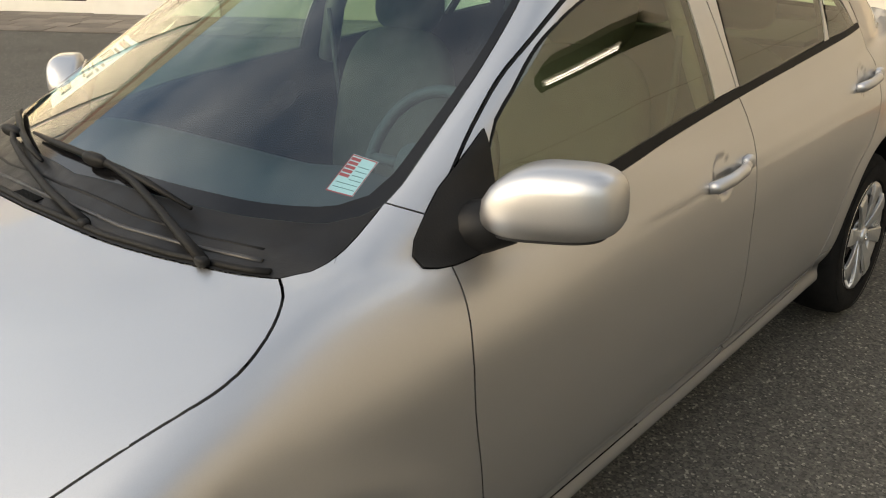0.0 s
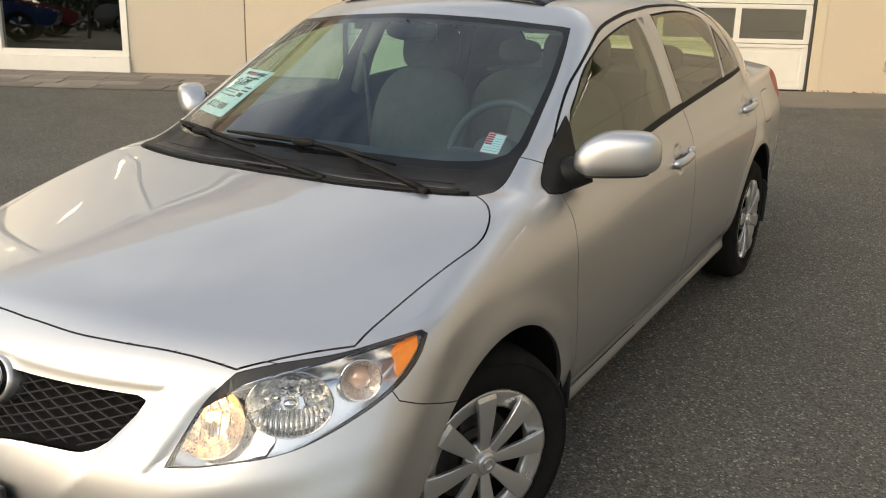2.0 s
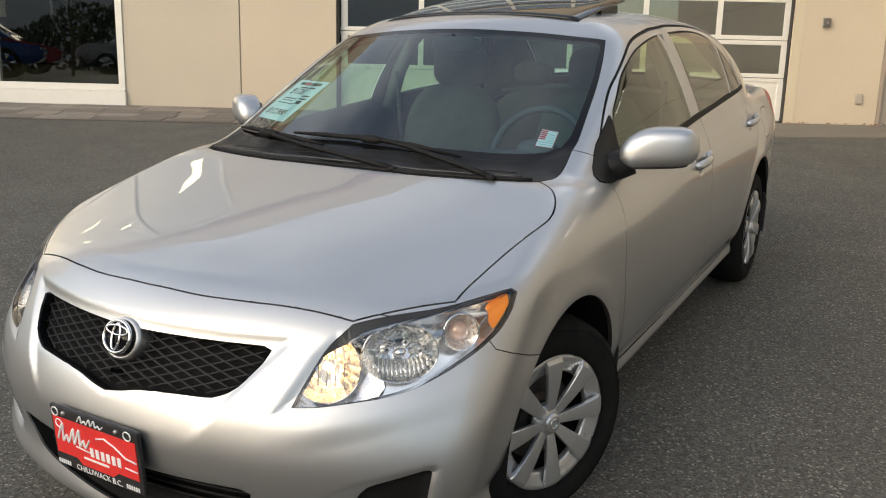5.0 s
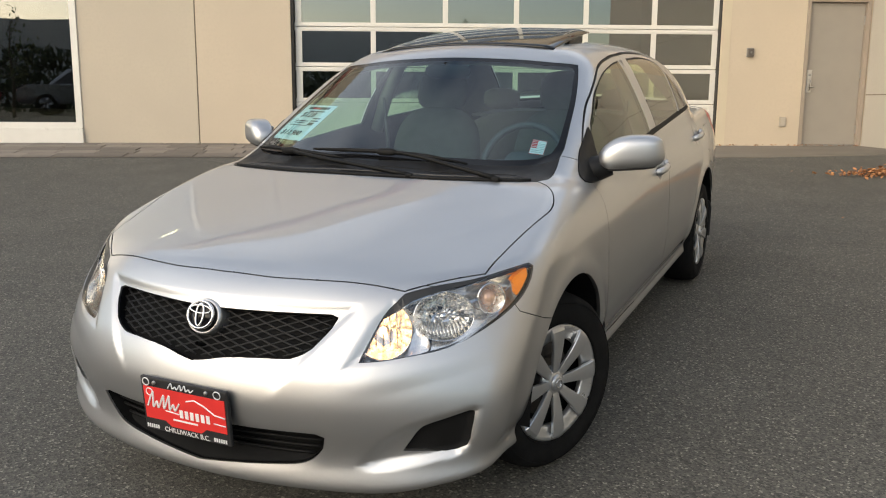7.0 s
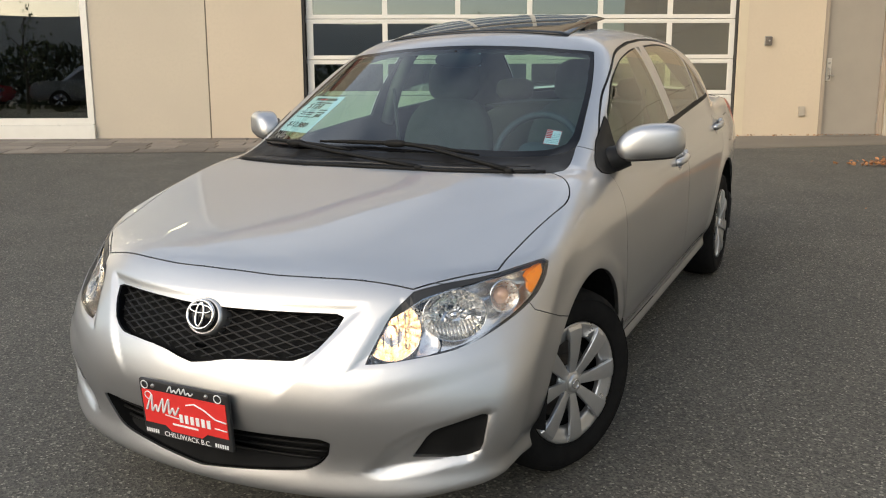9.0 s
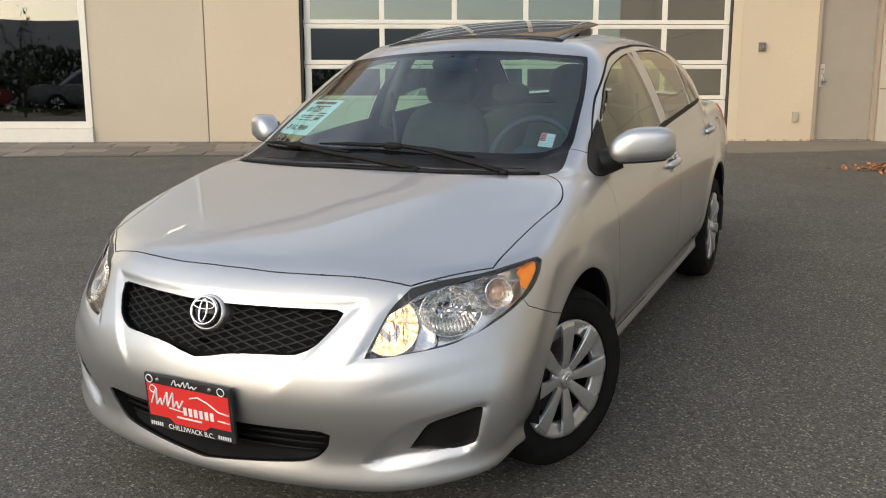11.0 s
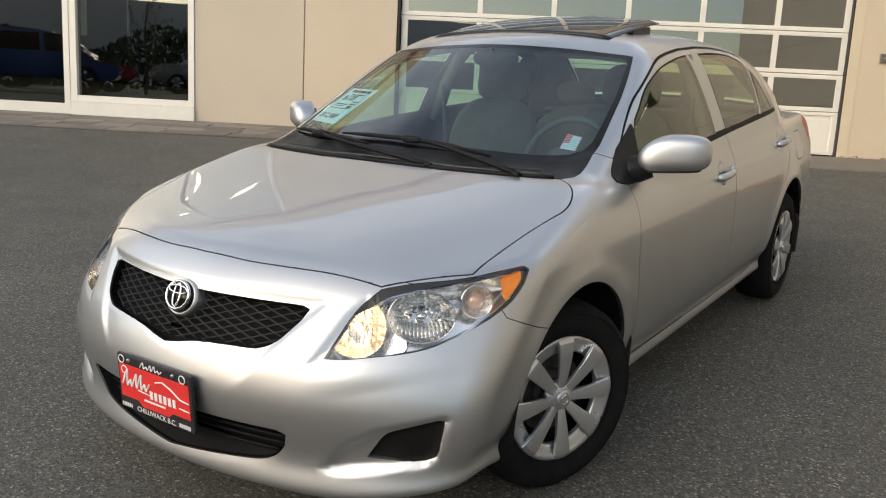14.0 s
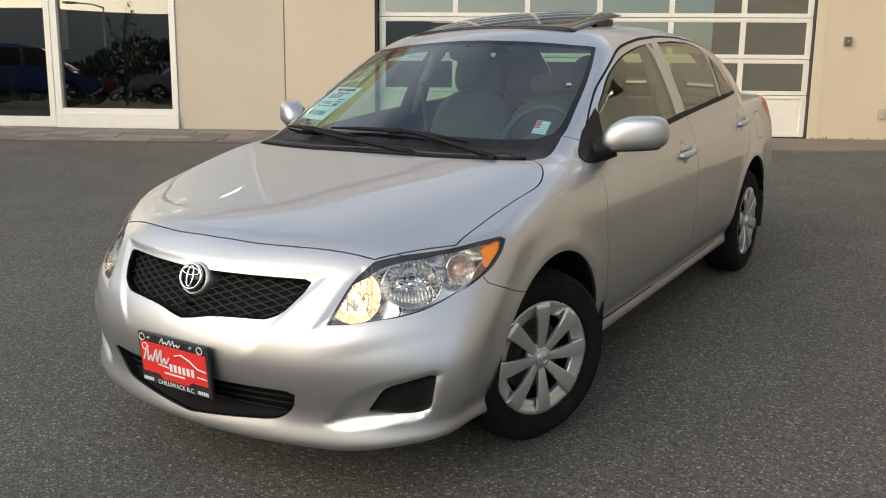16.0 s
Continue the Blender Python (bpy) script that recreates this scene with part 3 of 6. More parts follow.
# shop windows
SHOP_PANE = glass_material("shop_pane", (0.50, 0.53, 0.51), ior=1.80)
def shop_window(name, u0, u1, glass0, base, label):
    w = thing(name, label, "window", matrix=BUILDING, kind="structure")
    part("window_frame", boxes((u0, -0.02, base, u0 + 0.07, 0.10, HEAD), bevel=0.004), WHITE_METAL, w)
    part("window_frame", boxes((u1 - 0.09, -0.02, base, u1, 0.10, HEAD), bevel=0.004), WHITE_METAL, w)
    part("window_frame", boxes((u0 + 0.07, -0.018, base, u1 - 0.09, 0.10, glass0), bevel=0.004), WHITE_METAL, w)
    part("window_frame", boxes((u0 + 0.07, -0.018, HEAD - 0.08, u1 - 0.09, 0.10, HEAD), bevel=0.004), WHITE_METAL, w)
    part("pane", boxes((u0 + 0.06, 0.045, glass0 - 0.01, u1 - 0.08, 0.053, HEAD - 0.07)), SHOP_PANE, w)
    return w
w1 = shop_window("window_1", -10.90, -9.037, 0.30, 0.22, "white-framed shop window over a white base panel")
part("base_panel", boxes((-10.92, -0.05, 0.0, -9.030, 0.10, 0.205), bevel=0.006), WHITE_METAL, w1)
part("window_sill", boxes((-10.92, -0.045, 0.207, -9.045, 0.10, 0.225), bevel=0.004), WHITE_METAL, w1)
shop_window("window_2", -13.6, -10.94, 0.17, 0.02, "white-framed glass door beside the shop window")
shop_window("window_3", -16.4, -13.62, 0.17, 0.02, "white-framed shop window")
shop_window("window_4", -18.4, -16.42, 0.17, 0.02, "white-framed shop window")
tagged(part("trim_mullion", boxes((-10.94, -0.01, 0.0, -10.90, 0.12, HEAD), bevel=0.004), WHITE_METAL, matrix=BUILDING), "white post between the shop windows", "trim", kind="structure")

# rooms behind the glass
ROOM = material("dim_room", (0.34, 0.31, 0.26), 0.9, 0, (0.28, 0.26, 0.22), 2, 0.5)
# darker copy of the room colour, standing in for the recess's dim light
ROOM_DIMMED = material("dimmed_bay", (0.24, 0.22, 0.18), 0.9, 0, (0.18, 0.17, 0.14), 2, 0.5)
# near-black floor, its colour darkened for the dim light in the showroom
ROOM_FLOOR = material("polished_floor", (0.03, 0.029, 0.028), 0.25, 0, (0.022, 0.022, 0.021), 2, 0.5)
def room(name, u0, u1, deep, hi):
    tagged(part(name + "_shell", boxes((u0, deep, -0.3, u1, deep + 0.1, hi), (u0 - 0.1, T, -0.3, u0, deep + 0.1, hi), (u1, T, -0.3, u1 + 0.1, deep + 0.1, hi)), ROOM, matrix=BUILDING), "dim inner walls behind the glass", "wall", kind="structure")
    tagged(part(name + "_ceiling", boxes((u0 - 0.1, 0.0, hi, u1 + 0.1, deep + 0.1, hi + 0.1)), ROOM, matrix=BUILDING), "dim ceiling behind the glass", "ceiling", kind="structure")
    tagged(part(name + "_floor", boxes((u0, 0.06, -0.3, u1, deep, 0.0)), ROOM_FLOOR, matrix=BUILDING), "polished floor behind the glass", "floor", kind="structure")
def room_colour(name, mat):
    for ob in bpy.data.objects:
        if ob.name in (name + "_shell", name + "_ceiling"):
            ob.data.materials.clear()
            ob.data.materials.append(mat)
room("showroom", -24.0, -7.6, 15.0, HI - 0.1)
# near-black walls and ceiling: the showroom's dim light is put into their colour
room_colour("showroom", material("dimmed_showroom", (0.022, 0.022, 0.022), 0.9, 0, (0.015, 0.015, 0.015), 2, 0.5))
room("workshop", -7.4, 1.0, 8.0, 4.0)

# roof edge and the side wing, which stands square to the front
WING = 2.165
tagged(part("roof", boxes((-24.2, 0.0, HI, 9.2, 15.2, HI + 0.25)), STUCCO, matrix=BUILDING), "flat tan roof slab", "roof", kind="structure")
RUST = material("red_brown_metal", (0.30, 0.095, 0.06), 0.45, 0, (0.25, 0.08, 0.05), 4, 0.5)
tagged(part("trim_band", boxes((-24.2, -0.06, HI + 0.02, WING - 0.01, -0.003, HI + 0.20), bevel=0.01), RUST, matrix=BUILDING), "red-brown metal band along the wall above the openings", "trim", kind="structure")
tagged(part("wall_parapet", boxes((-24.2, 0.0, HI + 0.25, WING - 0.01, T, HI + 0.95), bevel=0.01), STUCCO_WARM, matrix=BUILDING), "tan stucco parapet above the red-brown band", "wall", kind="structure")
WING_STUCCO = material("beige_stucco", (0.47, 0.435, 0.37), 0.85, 0, (0.43, 0.40, 0.345), 1.3, 0.7, grain=0.05, grain_scale=25, bump=0.10, bump_scale=70)
def wing_part(name, v0, v1, z0, z1, label):
    return tagged(part(name, boxes((WING, -v1, z0, WING + T, -v0, z1), bevel=0.004), WING_STUCCO, matrix=BUILDING), label, "wall", kind="structure")
wing_part("wall_wing", 0.0, 16.0, -1.8, 3.5, "tan stucco side wall of the wing")
wing_part("wall_wing_near", 0.0, 3.4, 3.5, WING_HI, "tan stucco side wall of the wing")
wing_part("wall_wing_far", 6.8, 16.0, 3.5, WING_HI, "tan stucco side wall of the wing")
wing_part("wall_wing_head", 3.4, 6.8, 4.3, WING_HI, "tan stucco wall above the wing's high opening")
tagged(part("wing_bay", boxes((WING + 3.0, -7.1, 3.1, WING + 3.1, -3.1, 4.8), (WING + T, -7.2, 3.1, WING + 3.1, -7.1, 4.8), (WING + T, -3.1, 3.1, WING + 3.1, -3.0, 4.8), (WING + T, -7.2, 4.8, WING + 3.1, -3.0, 4.9), (WING + T, -7.2, 3.0, WING + 3.1, -3.0, 3.1)), ROOM_DIMMED, matrix=BUILDING), "dim recess behind the wing's high opening", "wall", kind="structure")
for z in (0.75, 2.2):
    tagged(part("trim_reveal", boxes((WING - 0.004, -15.9, z - 0.008, WING, -0.02, z + 0.008)), JOINT, matrix=BUILDING), "thin dark joint along the side wall", "trim", kind="structure")
TUBE_LIGHT = glowing("lit_tube", (1.0, 0.98, 0.9), 6.0)
tube_lamp = thing("tube_lamp", "lit twin fluorescent tube lamp in the dim recess", "lamp", matrix=BUILDING @ pose(WING + 0.65, -5.1, 4.02))
part("housing", boxes((-0.12, -1.30, 0.0, 0.12, 1.30, 0.06), bevel=0.01), WHITE_METAL, tube_lamp)
for x in (-0.06, 0.06):
    for y0, y1 in ((-1.24, -0.04), (0.04, 1.24)):
        part("tube", tube([(x, y0, -0.02), (x, y1, -0.02)], 0.0095, 10), TUBE_LIGHT, tube_lamp, smooth=True)

# ---- pavers along the window front, apron before the garage ----
STONE = material("paver_stone", (0.24, 0.205, 0.17), 0.85, 0, (0.17, 0.15, 0.13), 3, 0.8, grain=0.2, grain_scale=90, bump=0.3, bump_scale=120)
n_, l_ = STONE.node_tree.nodes, STONE.node_tree.links
info, hsv = n_.new("ShaderNodeObjectInfo"), n_.new("ShaderNodeHueSaturation")
rng = n_.new("ShaderNodeMapRange")
rng.inputs["To Min"].default_value, rng.inputs["To Max"].default_value = 0.72, 1.22
l_.new(info.outputs["Random"], rng.inputs["Value"])
l_.new(rng.outputs["Result"], hsv.inputs["Value"])
old = n_["Principled BSDF"].inputs["Base Color"].links[0].from_socket
l_.new(old, hsv.inputs["Color"])
l_.new(hsv.outputs["Color"], n_["Principled BSDF"].inputs["Base Color"])
GROUT = material("paver_joint", (0.09, 0.08, 0.07), 0.95, 0, (0.06, 0.055, 0.05), 9, 0.6)
CONCRETE = material("concrete_apron", (0.20, 0.175, 0.145), 0.85, 0, (0.15, 0.135, 0.115), 1.4, 0.8, grain=0.15, grain_scale=120, bump=0.2, bump_scale=150)


def yard(u, v):
    p = WALL_AT.xy + ALONG * u + OUT * v
    return Vector((p.x, p.y, ground_z(p.x, p.y)))


def strip(name, u0, u1, v0, v1, lift, mat, label):
    bm = bmesh.new()
    us, vs = np.linspace(u0, u1, int((u1 - u0) / 0.4) + 2), np.linspace(v0, v1, 5)
    g = [[bm.verts.new(yard(u, v) + Vector((0, 0, lift))) for u in us] for v in vs]
    for a, b in zip(g, g[1:]):
        for i in range(len(us) - 1):
            bm.faces.new((a[i], a[i + 1], b[i + 1], b[i]))
    r = bmesh.ops.extrude_face_region(bm, geom=list(bm.faces))
    bmesh.ops.translate(bm, vec=(0, 0, -0.05), verts=[v for v in r["geom"] if isinstance(v, bmesh.types.BMVert)])
    bmesh.ops.recalc_face_normals(bm, faces=bm.faces)
    return tagged(part(name, bm, mat), label, "pavement", kind="structure")


pavers = strip("pavement", -16.4, -6.1, 0.0, 1.36, 0.006, GROUT, "strip of worn brown stone pavers along the building")
strip("apron", -6.1, WING, 0.0, 1.40, 0.010, CONCRETE, "worn brown concrete apron before the doors")
STONES = []
for w, d in ((0.50, 0.258), (0.36, 0.258)):
    bm = boxes((-w / 2, -d / 2, -0.02, w / 2, d / 2, 0.012), bevel=0.006)
    me = bpy.data.meshes.new("paver")
    bm.to_mesh(me)
    bm.free()
    me.materials.append(STONE)
    STONES.append((me, w))
picks = random.Random(4)
for row in range(5):
    u = -16.3 + picks.uniform(0, 0.3)
    v = 0.135 + row * 0.268
    while u < -6.5:
        me, w = STONES[picks.random() < 0.4]
        a, b, c = yard(u + w / 2, v), yard(u + w / 2 + 0.1, v), yard(u + w / 2, v + 0.1)
        ex = (b - a).normalized()
        ez = ex.cross((a - c).normalized()).normalized()
        ez = ez if ez.z > 0 else -ez
        ey = ez.cross(ex)
        a = a + Vector((0, 0, picks.uniform(0.002, 0.007)))
        ob = new("paver", me)
        ob.matrix_basis = Matrix(((ex.x, ey.x, ez.x, a.x), (ex.y, ey.y, ez.y, a.y), (ex.z, ey.z, ez.z, a.z), (0, 0, 0, 1)))
        ob.parent = pavers
        u += w + 0.012

# ---- fallen leaves ----
LEAF = material("dry_leaf", (0.30, 0.12, 0.05), 0.8, 0, (0.40, 0.20, 0.08), 6, 0.9)
info = LEAF.node_tree.nodes.new("ShaderNodeNewGeometry")
hsv = LEAF.node_tree.nodes.new("ShaderNodeHueSaturation")
rng = LEAF.node_tree.nodes.new("ShaderNodeMapRange")
rng.inputs["To Min"].default_value, rng.inputs["To Max"].default_value = 0.45, 1.6
LEAF.node_tree.links.new(info.outputs["Random Per Island"], rng.inputs["Value"])
LEAF.node_tree.links.new(rng.outputs["Result"], hsv.inputs["Value"])
old = LEAF.node_tree.nodes["Principled BSDF"].inputs["Base Color"].links[0].from_socket
LEAF.node_tree.links.new(old, hsv.inputs["Color"])
LEAF.node_tree.links.new(hsv.outputs["Color"], LEAF.node_tree.nodes["Principled BSDF"].inputs["Base Color"])
bm = bmesh.new()
def leaf(p, size):
    m = Matrix.Translation(p) @ Euler((picks.uniform(-0.7, 0.7), picks.uniform(-0.7, 0.7), picks.uniform(0, 6.3))).to_matrix().to_4x4()
    out = [(0, -1, 0), (0.45, -0.4, 0.1), (0.5, 0.1, 0.14), (0.25, 0.65, 0.05), (0, 1, -0.1), (-0.25, 0.65, 0.05), (-0.5, 0.1, 0.14), (-0.45, -0.4, 0.1)]
    c = bm.verts.new(m @ Vector((0, 0, -0.02 * size)))
    vs = [bm.verts.new(m @ (Vector(q) * size)) for q in out]
    for i in range(8):
        bm.faces.new((c, vs[i], vs[(i + 1) % 8]))
for k in range(1500):
    u = min(WING - 0.05, 1.25 + picks.gauss(0, 0.42))
    v = 3.05 + picks.gauss(0, 0.13) - 0.1 * (u - 1.2)
    leaf(yard(u, v) + Vector((0, 0, 0.012 + picks.uniform(0, 0.045))), picks.uniform(0.018, 0.036))
for k in range(70):
    leaf(yard(picks.uniform(-0.3, WING - 0.05), picks.uniform(0.03, 0.3)) + Vector((0, 0, 0.028)), picks.uniform(0.012, 0.024))
for k in range(22):
    p = Vector((picks.uniform(0.5, 5.5), picks.uniform(-1.0, 8.0), 0))
    p.z = ground_z(p.x, p.y) + 0.010
    leaf(p, picks.uniform(0.012, 0.024))
tagged(part("fallen_leaves", bm, LEAF), "brown fallen leaves heaped on the asphalt", "leaves", kind="stuff")


SIDE_GLASS_DARK = material("dark_glass", (0.01, 0.011, 0.012), 0.08, 0, (0.015, 0.015, 0.016), 5, 0.5)
# ---- vehicles in the car park behind the walk, which the windows mirror, and one in the workshop ----
def car_paint(name, base, metal=0.2):
    return material(name, base, 0.25, metal, tuple(v * 0.82 for v in base), 4, 0.5, coat=1)


def slab(outline, half, taper=0.0, z0=0.0, bevel=0.05):
    """A body from its side outline (x, z), narrowing above z0 by taper for each metre."""
    bm = plate(outline, 2 * half, pose(0, half, 0, 90, 0, 0), bevel=bevel)
    for v in bm.verts:
        v.co.y *= 1 - taper * max(0.0, v.co.z - z0) / half
    return bm


def parked(label, m, mat, roof, tail, category="car", long=1.0, cab=0.0):
    """A parked vehicle, nose along +x: its roof's height, and whether it has a tall tail."""
    v = thing("parked_car", label, category, "vehicles in the car park", matrix=m)
    L, belt = 2.2 * long, roof * 0.62
    part("body", slab([(-L + 0.1, 0.34), (L - 0.2, 0.32), (L, 0.50), (L - 0.04, 0.70), (L - 0.25, belt - 0.16), (L * 0.42, belt), (-L + 0.25, belt + 0.04), (-L, belt - 0.12), (-L - 0.02, 0.5)], 0.90, 0.10, 0.6, 0.06), mat, v)
    back = -L + 0.30 if tail else -L * 0.62
    top_back = back + 0.22 if tail else back + 0.62
    ridge = [(top_back, roof - 0.04), (-0.3, roof), (L * 0.10, roof - 0.06)]
    part("cabin", slab([(back, belt - 0.02), (L * 0.46, belt - 0.04)] + ridge[::-1], 0.80, 0.34, belt, 0.04), mat, v, matrix=pose(cab, 0, 0))
    def pane(points, half):
        return slab(points, half, 0.34, belt, 0.0)
    lo, hi = belt + 0.05, roof - 0.10
    lean = (hi - lo) / (roof - belt)
    part("window", pane([(0.06, lo), (L * 0.37, lo), (L * 0.37 - lean * L * 0.26, hi), (0.0, hi)], 0.806), SIDE_GLASS_DARK, v, matrix=pose(cab, 0, 0))
    part("window", pane([(back + 0.22, lo), (-0.04, lo), (-0.08, hi), (top_back + 0.12, hi)], 0.806), SIDE_GLASS_DARK, v, matrix=pose(cab, 0, 0))
    shield = bmesh.new()
    a_, b_ = Vector((L * 0.46 - 0.02, 0, lo)), Vector((L * 0.10 + 0.07, 0, roof - 0.10))
    box(shield, -0.62, -0.006, 0.0, 0.62, 0.006, (b_ - a_).length, 0.004)
    up_ = (b_ - a_).normalized()
    part("windshield", shield, SIDE_GLASS_DARK, v, matrix=Matrix(((0, up_.z, up_.x, a_.x + 0.012 + cab), (1, 0, 0, 0), (0, -up_.x, up_.z, a_.z + 0.012), (0, 0, 0, 1))))
    for y in (-0.66, 0.66):
        part("headlight", boxes((L - 0.30, y - 0.17, belt - 0.34, L - 0.075, y + 0.17, belt - 0.21), bevel=0.03), CHROME, v)
        part("tail_light", boxes((-L - 0.012, y - 0.12, belt - 0.32, -L + 0.16, y + 0.12, belt - 0.14), bevel=0.03), TAIL_RED, v)
        part("mirror", pebble(0.07, 0.10, 0.07), mat, v, smooth=True, matrix=pose(L * 0.36 + cab, y * 1.46, belt + 0.05))
    for x in (-L * 0.62, L * 0.64):
        for y in (-0.80, 0.80):
            s = -1 if y < 0 else 1
            w = part("wheel", lathe([(-0.11, 0.20), (-0.11, 0.29), (-0.08, 0.33), (0.08, 0.33), (0.11, 0.29), (0.11, 0.20)], 40, "y"), RUBBER, v, smooth=True, matrix=pose(x, y, 0.33))
            part("rim", lathe([(0.05 * s, 0.0), (0.06 * s, 0.06), (0.04 * s, 0.10), (0.04 * s, 0.19), (0.10 * s, 0.215), (0.0, 0.215)], 40, "y"), SHADED_VOID, w, smooth=True)
            for k in range(10):
                a = 2 * math.pi * (k // 2 + 0.16 * (k % 2)) / 5
                part("spoke", tube([(0.03 * math.cos(a), 0.105 * s, 0.03 * math.sin(a)), (0.205 * math.cos(a), 0.112 * s, 0.205 * math.sin(a))], [0.014, 0.018], 6), CHROME, w, smooth=True)
    return v


TAIL_RED = material("tail_light_red", (0.45, 0.012, 0.01), 0.3, 0, (0.36, 0.01, 0.008), 40, 0.5)
def lot(x, y, yaw):
    return pose(x, y, ground_z(x, y), 0, 0, yaw)
parked("dark blue estate car parked on the asphalt", lot(-11.15, -3.3, 4), car_paint("dark_blue_paint", (0.02, 0.07, 0.24)), 1.43, True, cab=0.55)
parked("red hatchback parked beside a bare young tree", lot(-10.45, -8.2, 6), car_paint("red_paint", (0.25, 0.016, 0.02)), 1.46, True, long=0.93)
parked("silver-grey sedan parked before the hedge", lot(-5.7, -9.9, 14), car_paint("grey_paint", (0.30, 0.31, 0.33), 0.8), 1.44, False)
parked("white sedan parked before the hedge", lot(-1.4, -13.4, 60), car_paint("white_paint", (0.70, 0.70, 0.68)), 1.45, False)
parked("black minivan standing in the workshop behind the glass door", BUILDING @ pose(-4.2, 4.4, 0.0, 0, 0, -90), car_paint("black_paint", (0.012, 0.012, 0.014)), 1.78, True, "van", 1.05)

PAPER_CREAM = material("cream_sheet", (0.72, 0.68, 0.55), 0.7, 0, (0.66, 0.62, 0.5), 6, 0.5)
WARM_PANEL = glowing("lit_ceiling_panel", (1.0, 0.88, 0.58), 14.0)
def ceiling_panel(u, v):
    p = thing("ceiling_light", "lit warm ceiling light panel in the showroom", "lamp", "showroom ceiling lights", matrix=BUILDING @ pose(u, v, HI - 0.1))
    part("frame", boxes((-0.34, -0.19, -0.05, 0.34, 0.19, 0.0), bevel=0.006), WHITE_METAL, p)
    part("diffuser", boxes((-0.30, -0.15, -0.06, 0.30, 0.15, -0.05), bevel=0.003), WARM_PANEL, p)
for u in (-9.6, -11.4, -13.2, -15.0, -16.8):
    for v in (3.4, 7.4, 11.4):
        ceiling_panel(u, v)
banner = thing("banner", "narrow cream banner hung from the showroom ceiling", "banner", matrix=BUILDING @ pose(-11.60, 1.6, 0.0))
part("sheet", boxes((-0.055, -0.004, 1.24, 0.055, 0.004, 6.02), bevel=0.002), PAPER_CREAM, banner)
part("rod", tube([(-0.07, 0, 6.03), (0.07, 0, 6.03)], 0.012, 8), DULL_METAL, banner, smooth=True)
part("cord", tube([(0, 0, 6.03), (0, 0, 6.1)], 0.004, 6), DULL_METAL, banner, smooth=True)

# ---- hills and trees across the road, behind the walk ----
# forest lightened to blue-grey: the haze of distance is in its colour
FOREST = material("hazed_forest", (0.075, 0.098, 0.110), 0.95, 0, (0.095, 0.118, 0.128), 0.02, 0.8, grain=0.3, grain_scale=0.3)
bm = bmesh.new()
pick = random.Random(11)
rings = []
for radius, share in ((140, 0.0), (210, 0.35), (320, 0.8), (420, 1.0)):
    row = []
    for k in range(73):
        a = radians(-205 + 230 * k / 72)
        h = 34 + 16 * math.sin(a * 3.1 + 0.6) + 9 * math.sin(a * 7.7) + 4 * math.sin(a * 19 + 2) + 30 * math.exp(-(((a + 1.08) / 0.24) ** 2))
        row.append(bm.verts.new((radius * math.cos(a), radius * math.sin(a), -1.2 + share * 0.75 * max(8, h) + pick.uniform(-1, 1) * share)))
    rings.append(row)
for p, q in zip(rings, rings[1:]):
    for k in range(72):
        bm.faces.new((p[k], p[k + 1], q[k + 1], q[k]))
tagged(part("backdrop_hills", bm, FOREST, smooth=True), "low dark wooded hills, tinted blue-grey for distance haze", "hills", kind="structure")
LEAFY = material("tree_leaves", (0.07, 0.105, 0.035), 0.7, 0, (0.12, 0.09, 0.03), 0.9, 0.7)
BARK = material("tree_bark", (0.09, 0.07, 0.05), 0.9, 0, (0.06, 0.05, 0.04), 9, 0.6, bump=0.4, bump_scale=30)
def tree(x, y, high, seed, limbs=12, leaves=110, thick=1.0, label="leafy tree at the far edge of the yard"):
    pick = random.Random(seed)
    t = thing("tree", label, "tree", "trees across the yard", matrix=Matrix.Translation((x, y, ground_z(x, y))))
    trunk = part("trunk", tube([(0, 0, -0.1), (0.05, 0, high * 0.3), (0.0, 0.1, high * 0.6), (0.08, 0.05, high * 0.9)], [0.18 * thick, 0.14 * thick, 0.09 * thick, 0.03 * thick], 8), BARK, t, smooth=True)
    crown = bmesh.new()
    for limb in range(limbs):
        a, z = pick.uniform(0, 6.3), high * pick.uniform(0.35, 0.8)
        reach_ = high * 0.30 * (1.15 - z / high)
        end = Vector((math.cos(a) * reach_, math.sin(a) * reach_, z + high * 0.14))
        part("limb", tube([(0, 0, z), end * 0.55 + Vector((0, 0, z * 0.45)), end], [0.05 * thick, 0.035 * thick, 0.012 * thick], 5), BARK, trunk, smooth=True)
        for k in range(leaves):
            c = end * pick.uniform(0.5, 1.1) + Vector((pick.gauss(0, 0.3), pick.gauss(0, 0.3), pick.gauss(0.1, 0.35))) * high * 0.11
            m = Matrix.Translation(c) @ Euler((pick.uniform(0, 6), pick.uniform(0, 6), pick.uniform(0, 6))).to_matrix().to_4x4()
            size = pick.uniform(0.05, 0.12) * (0.45 + 0.55 * thick)
            crown.faces.new([crown.verts.new(m @ Vector(q)) for q in ((-size, 0, 0), (0, -size * 0.5, 0.03), (size, 0, 0), (0, size * 0.5, 0.03))])
    part("crown", crown, LEAFY, t)
for k in (0, 1, 4, 5, 6, 7):
    tree(2 + 4.2 * k + 1.3 * math.sin(k * 5.1), -33 + 2.6 * math.sin(k * 3.3), 5.2 + 1.4 * math.sin(k * 2.7), 20 + k)
tree(-8.35, -5.6, 2.7, 51, 9, 26, 0.28, "slender young tree with few leaves beside the parked cars")
